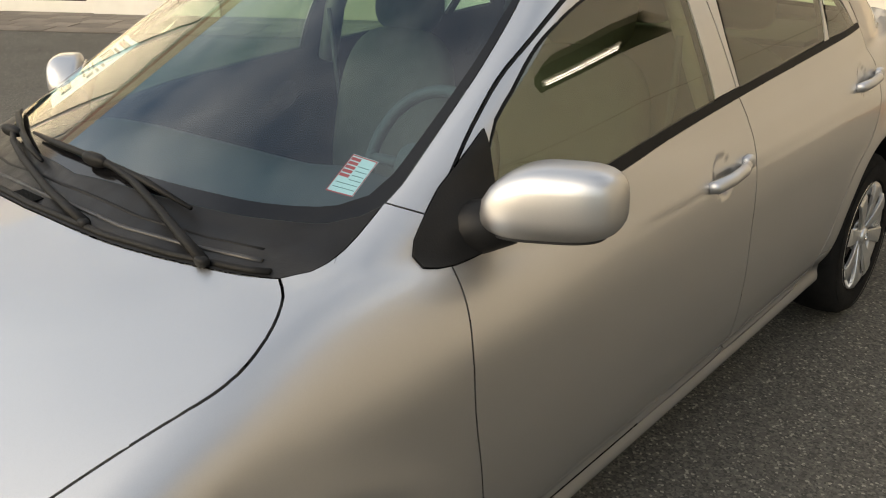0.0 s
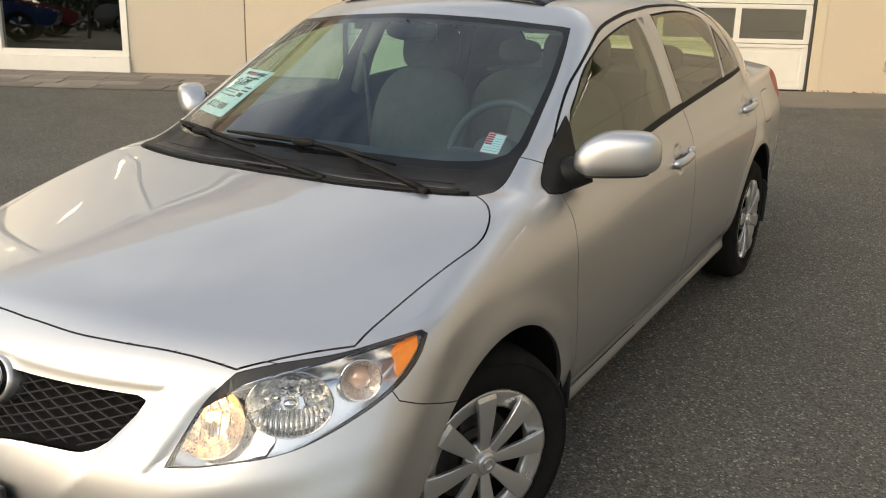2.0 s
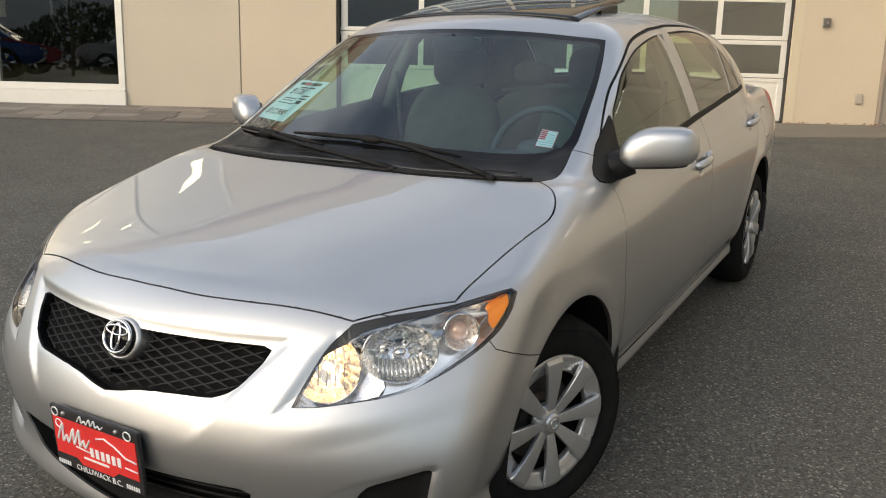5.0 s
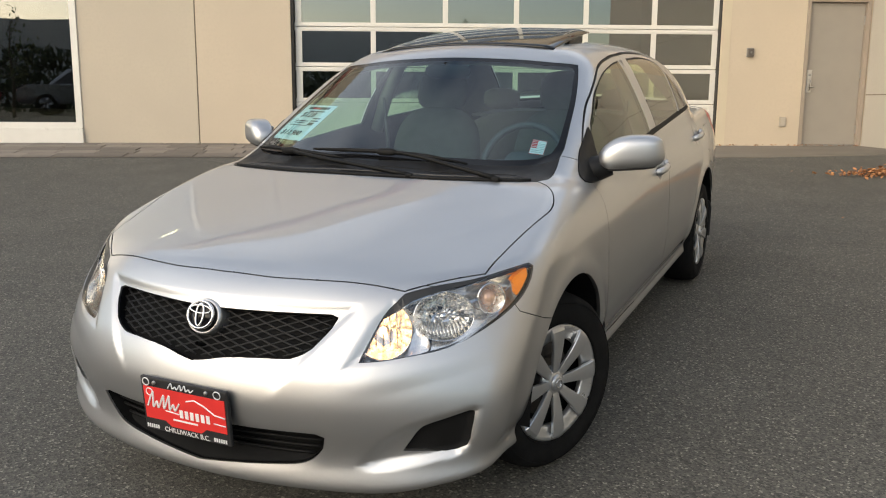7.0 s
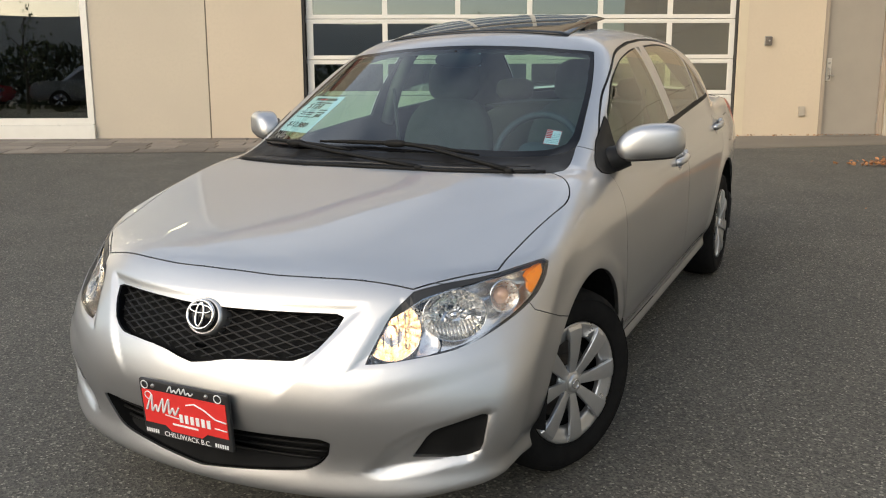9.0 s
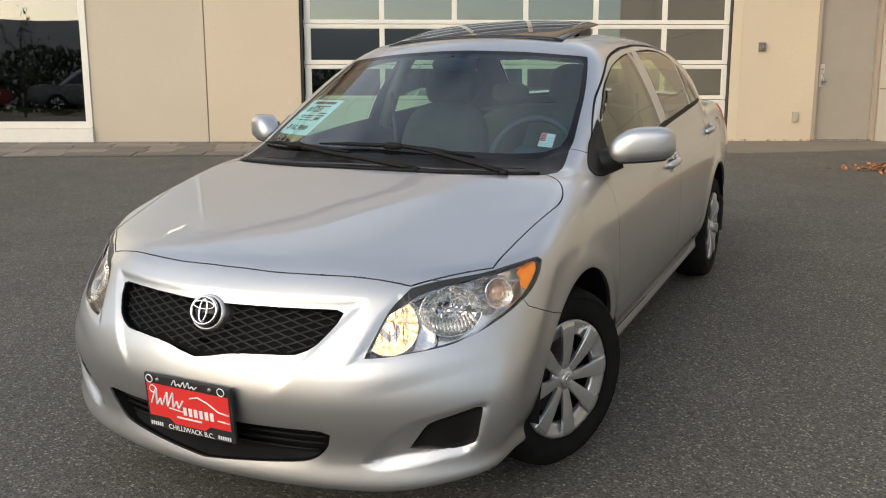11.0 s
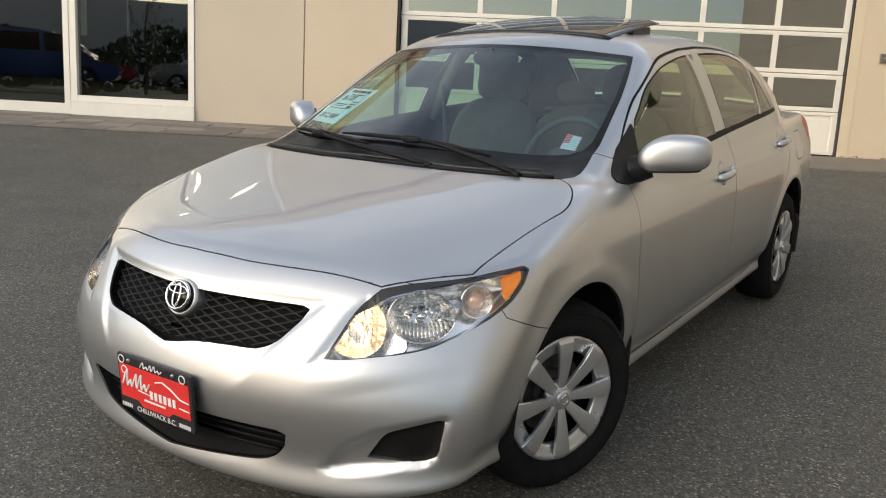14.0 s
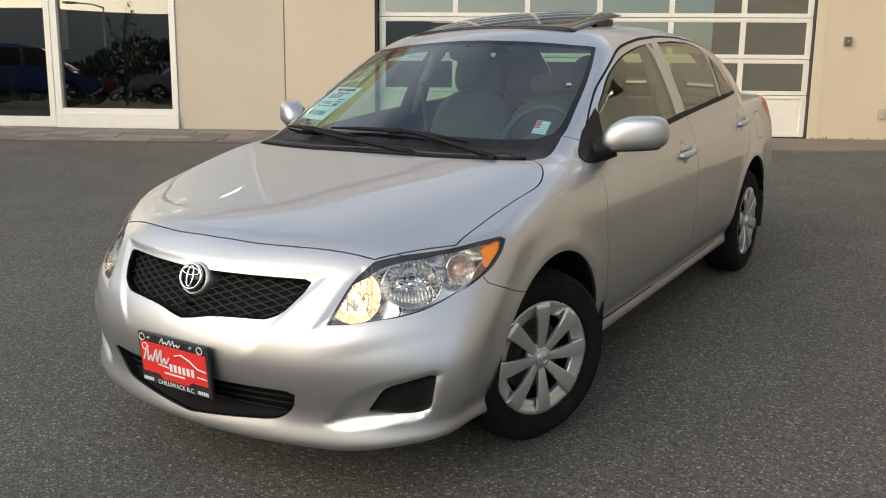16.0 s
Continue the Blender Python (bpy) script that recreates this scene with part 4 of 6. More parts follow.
HEDGE_GREEN = material("hedge_leaves", (0.030, 0.046, 0.018), 0.8, 0, (0.018, 0.026, 0.012), 2.0, 0.8)
bm, pick = bmesh.new(), random.Random(8)
for k in range(12000):
    u = pick.uniform(0, 1)
    top_ = 2.1 + 0.45 * math.sin(u * 21) + 0.3 * math.sin(u * 53 + 1)
    x, y = -34 + 44 * u, -15.5 - 2.5 * u + pick.gauss(0, 0.55)
    m = Matrix.Translation((x, y, ground_z(x, y) + top_ * pick.uniform(0.0, 1.0))) @ Euler((pick.uniform(0, 6), pick.uniform(0, 6), pick.uniform(0, 6))).to_matrix().to_4x4()
    s = pick.uniform(0.10, 0.22)
    bm.faces.new([bm.verts.new(m @ Vector(q)) for q in ((-s, 0, 0), (0, -s * 0.5, 0.03), (s, 0, 0), (0, s * 0.5, 0.03))])
tagged(part("hedge", bm, HEDGE_GREEN), "dark clipped hedge along the far side of the car park", "hedge", kind="stuff")
post = thing("street_lamp", "grey street lamp with one arm beyond the hedge", "street lamp", matrix=Matrix.Translation((-8.0, -36.0, ground_z(-8.0, -36.0))))
part("pole", tube([(0, 0, 0), (0, 0, 2.6), (0, 0, 5.3)], [0.10, 0.08, 0.05], 10), DULL_METAL, post, smooth=True)
part("arm", tube([(0, 0, 5.25), (-0.6, 0, 5.42), (-1.6, 0, 5.46)], [0.05, 0.04, 0.035], 8), DULL_METAL, post, smooth=True)
part("lamp_head", boxes((-2.2, -0.14, 5.38, -1.5, 0.14, 5.51), bevel=0.03), DULL_METAL, post)


# ---- the car ----
car = thing("car", "silver four-door sedan parked on the sloping asphalt yard", "car", matrix=SLOPE)


def body_grid():
    """Points of half the body (x >= 0), met by rays from a line inside the car: rows run along it, bowed out at both ends."""
    nt, y0, y1 = 230, -0.10, 2.95
    th = np.linspace(-math.pi / 2, math.pi / 2, nt)
    rows = []
    for ph in np.linspace(math.pi / 2 - 0.004, 0, 104, endpoint=False):
        rows.append((y0, ph, -1))
    for y in np.arange(y0, y1, 0.016):
        rows.append((y, 0.0, -1))
    for ph in np.linspace(0, math.pi / 2 - 0.004, 44):
        rows.append((y1, ph, 1))
    rows = np.array(rows)
    ya, ph, sg = rows[:, 0:1], rows[:, 1:2], rows[:, 2:3]
    dirs = np.stack([np.cos(ph) * np.cos(th), sg * np.sin(ph) * np.ones_like(th), np.cos(ph) * np.sin(th)], -1).reshape(-1, 3)
    org = np.stack([0 * ya * th, ya + 0 * th, 0.60 + 0 * ya * th], -1).reshape(-1, 3)
    # march out, then halve
    lo = np.zeros(len(org))
    going = np.ones(len(org), bool)
    hi = np.full(len(org), 1.6)
    for s in np.arange(0.1, 1.6, 0.02):
        out = going & (body_f(*(org + dirs * s).T) > 0)
        hi[out] = s
        lo[out] = s - 0.02
        going &= ~out
    for _ in range(26):
        m = (lo + hi) / 2
        inside = body_f(*(org + dirs * m[:, None]).T) < 0
        lo, hi = np.where(inside, m, lo), np.where(inside, hi, m)
    return (org + dirs * hi[:, None]).reshape(len(rows), nt, 3)


P = body_grid()
nr, nt = P.shape[:2]
idx = np.arange(nr * nt).reshape(nr, nt)
a, b, c, d = idx[:-1, :-1].ravel(), idx[1:, :-1].ravel(), idx[1:, 1:].ravel(), idx[:-1, 1:].ravel()
V = P.reshape(-1, 3)
TRI = np.concatenate([V[np.stack([a, b, c], 1)], V[np.stack([a, c, d], 1)]])  # triangles as corner triples


def rounded(points, spacing=0.02, closed=True, sharp=()):
    """A smooth closed line through the points (Catmull-Rom), corners in sharp kept."""
    q = [np.array(p, float) for p in points]
    n, out = len(q), []
    for i in range(n if closed else n - 1):
        p0, p1, p2, p3 = q[i - 1] if (i or closed) else q[0], q[i], q[(i + 1) % n], q[(i + 2) % n] if closed or i + 2 < n else q[-1]
        m1, m2 = (p2 - p0) / 2, (p3 - p1) / 2
        length = np.linalg.norm(p2 - p1)
        # keep bends from overshooting between points of uneven spacing
        m1 = m1 * min(1, length / max(np.linalg.norm(m1), 1e-9)) if i not in sharp else p2 - p1
        m2 = m2 * min(1, length / max(np.linalg.norm(m2), 1e-9)) if (i + 1) % n not in sharp else p2 - p1
        k = max(1, int(length / spacing))
        for t in np.arange(k) / k:
            out.append((2 * t**3 - 3 * t**2 + 1) * p1 + (t**3 - 2 * t**2 + t) * m1 + (3 * t**2 - 2 * t**3) * p2 + (t**3 - t**2) * m2)
    if not closed:
        out.append(q[-1])
    return np.array(out)


key = np.round(TRI.reshape(-1, 3) * 1e5).astype(np.int64)
_, first, inv = np.unique(key, axis=0, return_index=True, return_inverse=True)
VERT = TRI.reshape(-1, 3)[first]
FACE = inv.reshape(-1, 3)
FACE = FACE[(FACE[:, 0] != FACE[:, 1]) & (FACE[:, 1] != FACE[:, 2]) & (FACE[:, 0] != FACE[:, 2])]
LABEL = np.zeros(len(FACE), int)
NAMES = ["rest"]
VIEWS = {"side": lambda v: v[:, 1:3], "top": lambda v: v[:, 0:2], "front": lambda v: v[:, [0, 2]],
         "lamp": lambda v: np.stack([(v[:, 0] + v[:, 1]) / math.sqrt(2), v[:, 2]], 1)}


def cut(name, view, outline, where=None):
    """Cuts the outline into the body's skin, as seen in that view, and names the skin inside it."""
    global VERT, FACE, LABEL
    flat = VIEWS[view]
    line = np.asarray(outline, float)
    lo, hi = line.min(0) - 0.05, line.max(0) + 0.05
    mid = VERT[FACE].mean(1)
    fm = flat(mid)
    near = np.all((fm > lo) & (fm < hi), axis=1)
    if where is not None:
        near &= where(mid)
    F, L, rest_f, rest_l = FACE[near], LABEL[near], FACE[~near], LABEL[~near]
    verts = [VERT]
    P2 = flat(VERT)
    # outline corners become corners of the skin
    ids = []
    for p in line:
        a, b, c = P2[F[:, 0]], P2[F[:, 1]], P2[F[:, 2]]
        def side(u, v):
            return (v[:, 0] - u[:, 0]) * (p[1] - u[:, 1]) - (v[:, 1] - u[:, 1]) * (p[0] - u[:, 0])
        s1, s2, s3 = side(a, b), side(b, c), side(c, a)
        hit = np.where(((s1 >= 0) & (s2 >= 0) & (s3 >= 0)) | ((s1 <= 0) & (s2 <= 0) & (s3 <= 0)))[0]
        hit = [h for h in hit if abs(s1[h] + s2[h] + s3[h]) > 1e-12]
        if not hit:
            ids.append(-1)
            continue
        h = hit[0]
        total = s1[h] + s2[h] + s3[h]
        w = np.array([s2[h], s3[h], s1[h]]) / total
        if w.max() > 0.97:
            ids.append(F[h, int(w.argmax())])
            continue
        allv = np.concatenate(verts) if len(verts) > 1 else verts[0]
        new_v = (allv[F[h]] * w[:, None]).sum(0)
        k = len(allv)
        verts = [np.concatenate([allv, new_v[None]])]
        P2 = np.concatenate([P2, flat(new_v[None])])
        i, j, m = F[h]
        if w.min() < 0.02:  # on an edge: split both neighbours
            e = int(w.argmin())
            u, v = F[h, (e + 1) % 3], F[h, (e + 2) % 3]
            both = np.where((F == u).any(1) & (F == v).any(1))[0]
            more, lab = [], []
            for g in both:
                o = [q for q in F[g] if q not in (u, v)][0]
                tri = list(F[g])
                for x in (u, v):
                    more.append([k if q == x else q for q in tri])
                    lab.append(L[g])
            keep = np.ones(len(F), bool)
            keep[both] = False
            F, L = np.concatenate([F[keep], np.array(more)]), np.concatenate([L[keep], np.array(lab)])
        else:
            F = np.concatenate([np.delete(F, h, 0), [[i, j, k], [j, m, k], [m, i, k]]])
            L = np.concatenate([np.delete(L, h), [L[h]] * 3])
        ids.append(k)
    allv = verts[0] if len(verts) == 1 else np.concatenate(verts)
    # outline edges
    for p, q in zip(line, np.roll(line, -1, axis=0)):
        d = q - p
        ln = np.hypot(*d)
        if ln < 1e-6:
            continue
        nrm = np.array([-d[1], d[0]]) / ln
        s = (P2 - p) @ nrm
        f_lo, f_hi = np.minimum(p, q) - 1e-4, np.maximum(p, q) + 1e-4
        t0, t1 = P2[F].min(1), P2[F].max(1)
        cand = np.where(np.all((t1 > f_lo) & (t0 < f_hi), axis=1))[0]
        if not len(cand):
            continue
        E = np.sort(np.concatenate([F[cand][:, [0, 1]], F[cand][:, [1, 2]], F[cand][:, [2, 0]]]), axis=1)
        E = np.unique(E, axis=0)
        sa, sb = s[E[:, 0]], s[E[:, 1]]
        cross = (sa * sb < 0) & (np.abs(sa) > 2e-5) & (np.abs(sb) > 2e-5)
        E, sa, sb = E[cross], sa[cross], sb[cross]
        if not len(E):
            continue
        t = sa / (sa - sb)
        pt = P2[E[:, 0]] * (1 - t)[:, None] + P2[E[:, 1]] * t[:, None]
        u = (pt - p) @ d / ln**2
        ok = (u > 1e-4) & (u < 1 - 1e-4)
        E, t, pt = E[ok], t[ok], pt[ok]
        if not len(E):
            continue
        base = len(allv)
        allv = np.concatenate([allv, allv[E[:, 0]] * (1 - t)[:, None] + allv[E[:, 1]] * t[:, None]])
        P2 = np.concatenate([P2, pt])
        split = {(int(a), int(b)): base + k for k, (a, b) in enumerate(E)}
        touched = np.unique(E)
        c2 = np.where(np.isin(F, touched).sum(1) >= 2)[0]
        more, lab, gone = [], [], []
        for g in c2:
            tri = [int(v) for v in F[g]]
            mids = [split.get((min(tri[i], tri[(i + 1) % 3]), max(tri[i], tri[(i + 1) % 3]))) for i in range(3)]
            n = sum(m is not None for m in mids)
            if n == 0:
                continue
            gone.append(g)
            if n == 1:
                i = [k for k in range(3) if mids[k] is not None][0]
                a_, b_, c_ = tri[i], tri[(i + 1) % 3], tri[(i + 2) % 3]
                fresh = [[a_, mids[i], c_], [mids[i], b_, c_]]
            elif n == 2:
                i = [k for k in range(3) if mids[k] is None][0]
                a_, b_, c_ = tri[i], tri[(i + 1) % 3], tri[(i + 2) % 3]
                m1, m2 = mids[(i + 1) % 3], mids[(i + 2) % 3]
                fresh = [[m1, c_, m2], [a_, b_, m1], [a_, m1, m2]]
            else:
                fresh = [[tri[0], mids[0], mids[2]], [mids[0], tri[1], mids[1]], [mids[2], mids[1], tri[2]], mids]
            more += fresh
            lab += [L[g]] * len(fresh)
        if gone:
            keep = np.ones(len(F), bool)
            keep[gone] = False
            F, L = np.concatenate([F[keep], np.array(more)]), np.concatenate([L[keep], np.array(lab)])
    NAMES.append(name)
    c = P2[F].mean(1)
    inside = inside_depth(c[:, 0], c[:, 1], line) > 0
    if where is not None:
        inside &= where(allv[F].mean(1))
    L = np.where(inside, len(NAMES) - 1, L)
    VERT, FACE, LABEL = allv, np.concatenate([rest_f, F]), np.concatenate([rest_l, L])


def circle(cy, cz, r, n=96):
    return [(cy + r * math.cos(2 * math.pi * i / n), cz + r * math.sin(2 * math.pi * i / n)) for i in range(n)]


def grown(outline, by):
    """An outline moved outwards by a width."""
    q = np.asarray(outline, float)
    e = np.roll(q, -1, 0) - np.roll(q, 1, 0)
    n = np.stack([e[:, 1], -e[:, 0]], 1) / np.linalg.norm(e, axis=1, keepdims=True)
    area = np.sum(q[:, 0] * np.roll(q[:, 1], -1) - np.roll(q[:, 0], -1) * q[:, 1])
    return q + n * by * (1 if area > 0 else -1)


flanks = lambda m: m[:, 0] > 0.45
upper = lambda m: (m[:, 2] > 0.9)
SHIELD = [(-0.01, 0.160), (0.27, 0.190), (0.45, 0.228), (0.56, 0.270), (0.62, 0.300), (0.658, 0.335), (0.675, 0.370), (0.674, 0.420), (0.652, 0.56), (0.632, 0.68), (0.602, 0.81), (0.568, 0.925), (0.45, 0.898), (0.2, 0.868), (-0.01, 0.862)]
SHIELD_CLEAR = [(-0.01, 0.192), (0.27, 0.221), (0.45, 0.259), (0.55, 0.298), (0.606, 0.332), (0.640, 0.374), (0.647, 0.425), (0.631, 0.56), (0.611, 0.69), (0.586, 0.80), (0.555, 0.893), (0.45, 0.872), (0.2, 0.842), (-0.01, 0.837)]
HOOD = [(-0.01, -0.717), (0.167, -0.71), (0.298, -0.687), (0.393, -0.662), (0.472, -0.641), (0.522, -0.628), (0.555, -0.619), (0.614, -0.562), (0.687, -0.489), (0.727, -0.45), (0.732, -0.394), (0.749, -0.25), (0.769, -0.12), (0.778, -0.045), (0.772, 0.015), (0.747, 0.08), (0.708, 0.13), (0.664, 0.158), (0.6, 0.128), (0.454, 0.089), (0.28, 0.062), (-0.01, 0.053)]
COWL = [(-0.01, 0.053), (0.28, 0.062), (0.454, 0.089), (0.6, 0.128), (0.664, 0.158), (0.686, 0.20), (0.688, 0.27), (0.675, 0.370), (0.658, 0.335), (0.62, 0.300), (0.56, 0.270), (0.45, 0.228), (0.27, 0.190), (-0.01, 0.160)]
LAMP = [(-0.1955, 0.5865), (-0.1149, 0.6909), (-0.0655, 0.7338), (-0.0458, 0.7464), (0.0351, 0.7597), (0.1425, 0.7679), (0.1946, 0.7734), (0.272, 0.7842), (0.3402, 0.7915), (0.3515, 0.7836), (0.3331, 0.7544), (0.2958, 0.7181), (0.2414, 0.686), (0.1675, 0.6545), (0.0776, 0.6235), (0.0146, 0.6100), (-0.0764, 0.5982), (-0.1411, 0.5900)]
F_DOOR = [(0.416, 0.919), (0.404, 0.872), (0.382, 0.784), (0.378, 0.683), (0.391, 0.559), (0.405, 0.458), (0.442, 0.33), (0.475, 0.303), (0.67, 0.297), (1.05, 0.295), (1.46, 0.295), (1.485, 0.32), (1.478, 0.5), (1.482, 0.7), (1.50, 0.81), (1.516, 0.9), (1.516, 0.96), (1.495, 1.012), (1.492, 1.15), (1.515, 1.366), (1.336, 1.357), (1.012, 1.313), (0.738, 1.202), (0.577, 1.108), (0.465, 1.025), (0.406, 0.976), (0.410, 0.938)]
R_DOOR = [(1.495, 1.012), (1.516, 0.96), (1.516, 0.9), (1.50, 0.81), (1.482, 0.7), (1.478, 0.5), (1.485, 0.32), (1.515, 0.295), (1.9, 0.295), (2.06, 0.305), (2.12, 0.37), (2.17, 0.46), (2.22, 0.555), (2.30, 0.64), (2.42, 0.715), (2.50, 0.80), (2.525, 0.90), (2.505, 1.0), (2.475, 1.075), (2.385, 1.262), (2.27, 1.330), (2.06, 1.362), (1.67, 1.372), (1.515, 1.366), (1.492, 1.15)]
F_GLASS = [(0.600, 1.086), (0.69, 1.152), (0.82, 1.226), (1.0, 1.283), (1.25, 1.322), (1.425, 1.338), (1.42, 1.298), (1.385, 1.152), (1.372, 1.022), (1.2, 1.012), (0.88, 0.986), (0.545, 0.955)]
R_GLASS = [(1.60, 1.342), (1.85, 1.344), (2.06, 1.334), (2.20, 1.302), (2.222, 1.25), (2.18, 1.16), (2.13, 1.066), (1.8, 1.046), (1.515, 1.030), (1.53, 1.15)]
Q_GLASS = [(2.27, 1.262), (2.34, 1.18), (2.42, 1.075), (2.17, 1.066), (2.22, 1.16)]
SAIL = [(0.592, 1.104), (0.46, 1.030), (0.372, 0.969), (0.354, 0.948), (0.360, 0.930), (0.42, 0.918), (0.52, 0.922), (0.56, 0.945), (0.572, 1.02)]
BELT = [(0.50, 0.930), (0.884, 0.963), (1.2, 0.990), (1.57, 1.014), (2.0, 1.037), (2.47, 1.062), (2.46, 1.078), (2.0, 1.054), (1.57, 1.034), (1.2, 1.014), (0.884, 0.988), (0.50, 0.956)]

cut("fender", "side", rounded([(-0.469, 0.608), (-0.438, 0.676), (-0.398, 0.657), (-0.327, 0.628), (-0.2, 0.59), (-0.2, 0.1), (0.46, 0.1), (0.50, 0.4), (0.50, 0.6), (0.50, 0.90), (0.43, 0.99), (0.36, 1.025), (0.1, 1.1), (-0.64, 1.1), (-0.605, 0.77), (-0.45, 0.73)], 0.5))
cut("bumper", "side", [(-1.1, 0.1), (-0.2, 0.1), (-0.2, 0.59), (-0.327, 0.628), (-0.398, 0.657), (-0.438, 0.676), (-0.45, 0.73), (-0.605, 0.77), (-0.64, 0.9), (-1.1, 0.9)])
cut("rear_bumper", "side", [(2.93, 0.1), (3.8, 0.1), (3.8, 0.66), (3.3, 0.66), (2.99, 0.60), (2.93, 0.5)])
cut("sill", "side", [(0.3, 0.1), (2.3, 0.1), (2.25, 0.40), (2.12, 0.37), (2.06, 0.305), (1.9, 0.295), (0.475, 0.295), (0.44, 0.31), (0.3, 0.31)], flanks)
# black rubber seal between the roof and the doors' upper frames
FRAME_TOP = np.array([(0.406, 0.976), (0.465, 1.025), (0.577, 1.108), (0.738, 1.202), (1.012, 1.313), (1.336, 1.357), (1.515, 1.366), (1.67, 1.372), (2.06, 1.362), (2.27, 1.330), (2.385, 1.262), (2.475, 1.075)])
along = np.gradient(FRAME_TOP, axis=0)
away = np.stack([-along[:, 1], along[:, 0]], 1) / np.linalg.norm(along, axis=1, keepdims=True)
wide = 0.0020 + 0.0055 * step(0.6, 1.3, FRAME_TOP[:, 0])
cut("seal", "side", rounded(np.concatenate([FRAME_TOP - away * 0.012, (FRAME_TOP + away * wide[:, None])[::-1]]), 0.03, sharp=(0, 11, 12, 23)), flanks)
cut("front_door", "side", rounded(F_DOOR, 0.03, sharp=(19,)), flanks)
cut("rear_door", "side", rounded(R_DOOR, 0.03, sharp=(23,)), flanks)
cut("trim", "side", rounded(grown(F_GLASS, 0.004), 0.03, sharp=(5, 8)), flanks)
cut("trim", "side", rounded(grown(R_GLASS, 0.007), 0.03, sharp=(0, 6, 8)), flanks)
cut("trim", "side", rounded(grown(Q_GLASS, 0.014), 0.03, sharp=(0, 2, 3)), flanks)
cut("belt", "side", rounded(BELT, 0.08, sharp=(0, 5, 6, 11)), flanks)
cut("front_glass", "side", rounded(F_GLASS, 0.03, sharp=(5, 8)), flanks)
cut("rear_glass", "side", rounded(R_GLASS, 0.03, sharp=(0, 6, 8)), flanks)
cut("quarter_glass", "side", rounded(Q_GLASS, 0.03, sharp=(0, 2, 3)), flanks)
cut("sail", "side", rounded(SAIL, 0.025, sharp=(0, 1, 7)), flanks)
cut("hood", "top", rounded(HOOD, 0.02, sharp=(0, 6, 9, 17, 21)), lambda m: (m[:, 2] > 0.70) & (m[:, 1] < 0.3))
cut("cowl", "top", rounded(COWL, 0.03, sharp=(0, 4, 7, 13)), upper)
cut("shield_border", "top", rounded(SHIELD, 0.03, sharp=(0, 11, 14)), upper)
cut("windshield", "top", rounded(SHIELD_CLEAR, 0.03, sharp=(0, 13)), upper)
cut("back_glass", "top", rounded([(-0.01, 2.45), (0.4, 2.44), (0.47, 2.46), (0.52, 2.7), (0.57, 2.93), (0.53, 2.97), (0.3, 3.0), (-0.01, 3.01)], 0.04, sharp=(0, 7)), upper)
cut("lamp", "lamp", rounded(LAMP, 0.02, sharp=(0, 9)), lambda m: (m[:, 1] < -0.2) & (m[:, 0] > 0.4))
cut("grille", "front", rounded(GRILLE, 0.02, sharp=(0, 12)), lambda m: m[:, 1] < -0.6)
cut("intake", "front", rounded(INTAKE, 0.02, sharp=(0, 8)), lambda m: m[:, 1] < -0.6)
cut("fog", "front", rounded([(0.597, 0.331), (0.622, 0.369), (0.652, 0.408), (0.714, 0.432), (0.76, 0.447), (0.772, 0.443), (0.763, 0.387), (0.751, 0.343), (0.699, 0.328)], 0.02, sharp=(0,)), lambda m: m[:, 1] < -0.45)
cut("tail_lamp", "side", rounded([(3.09, 0.955), (3.25, 0.990), (3.7, 0.995), (3.7, 0.78), (3.42, 0.79), (3.19, 0.85)], 0.03), lambda m: m[:, 0] > 0.4)
cut("fuel_lid", "side", rounded([(2.72, 0.93), (2.86, 0.935), (2.90, 0.91), (2.895, 0.81), (2.86, 0.785), (2.74, 0.785), (2.705, 0.81), (2.70, 0.90)], 0.02), lambda m: m[:, 0] > 0.5)
cut("underside", "side", [(-1.1, 0.05), (3.8, 0.05), (3.8, 0.27), (3.0, 0.236), (0.3, 0.236), (-0.4, 0.212), (-0.7, 0.202), (-1.1, 0.198)])
cut("opening", "side", [(y + (0.022 * step(0.0, 0.15, 0.314 - z) if y < AXLE_F else 0.0), z) for y, z in circle(AXLE_F - 0.022, 0.314, ARCH_R)], lambda m: m[:, 0] > 0.3)
cut("opening", "side", circle(AXLE_R, 0.318, ARCH_R + 0.004), lambda m: m[:, 0] > 0.3)


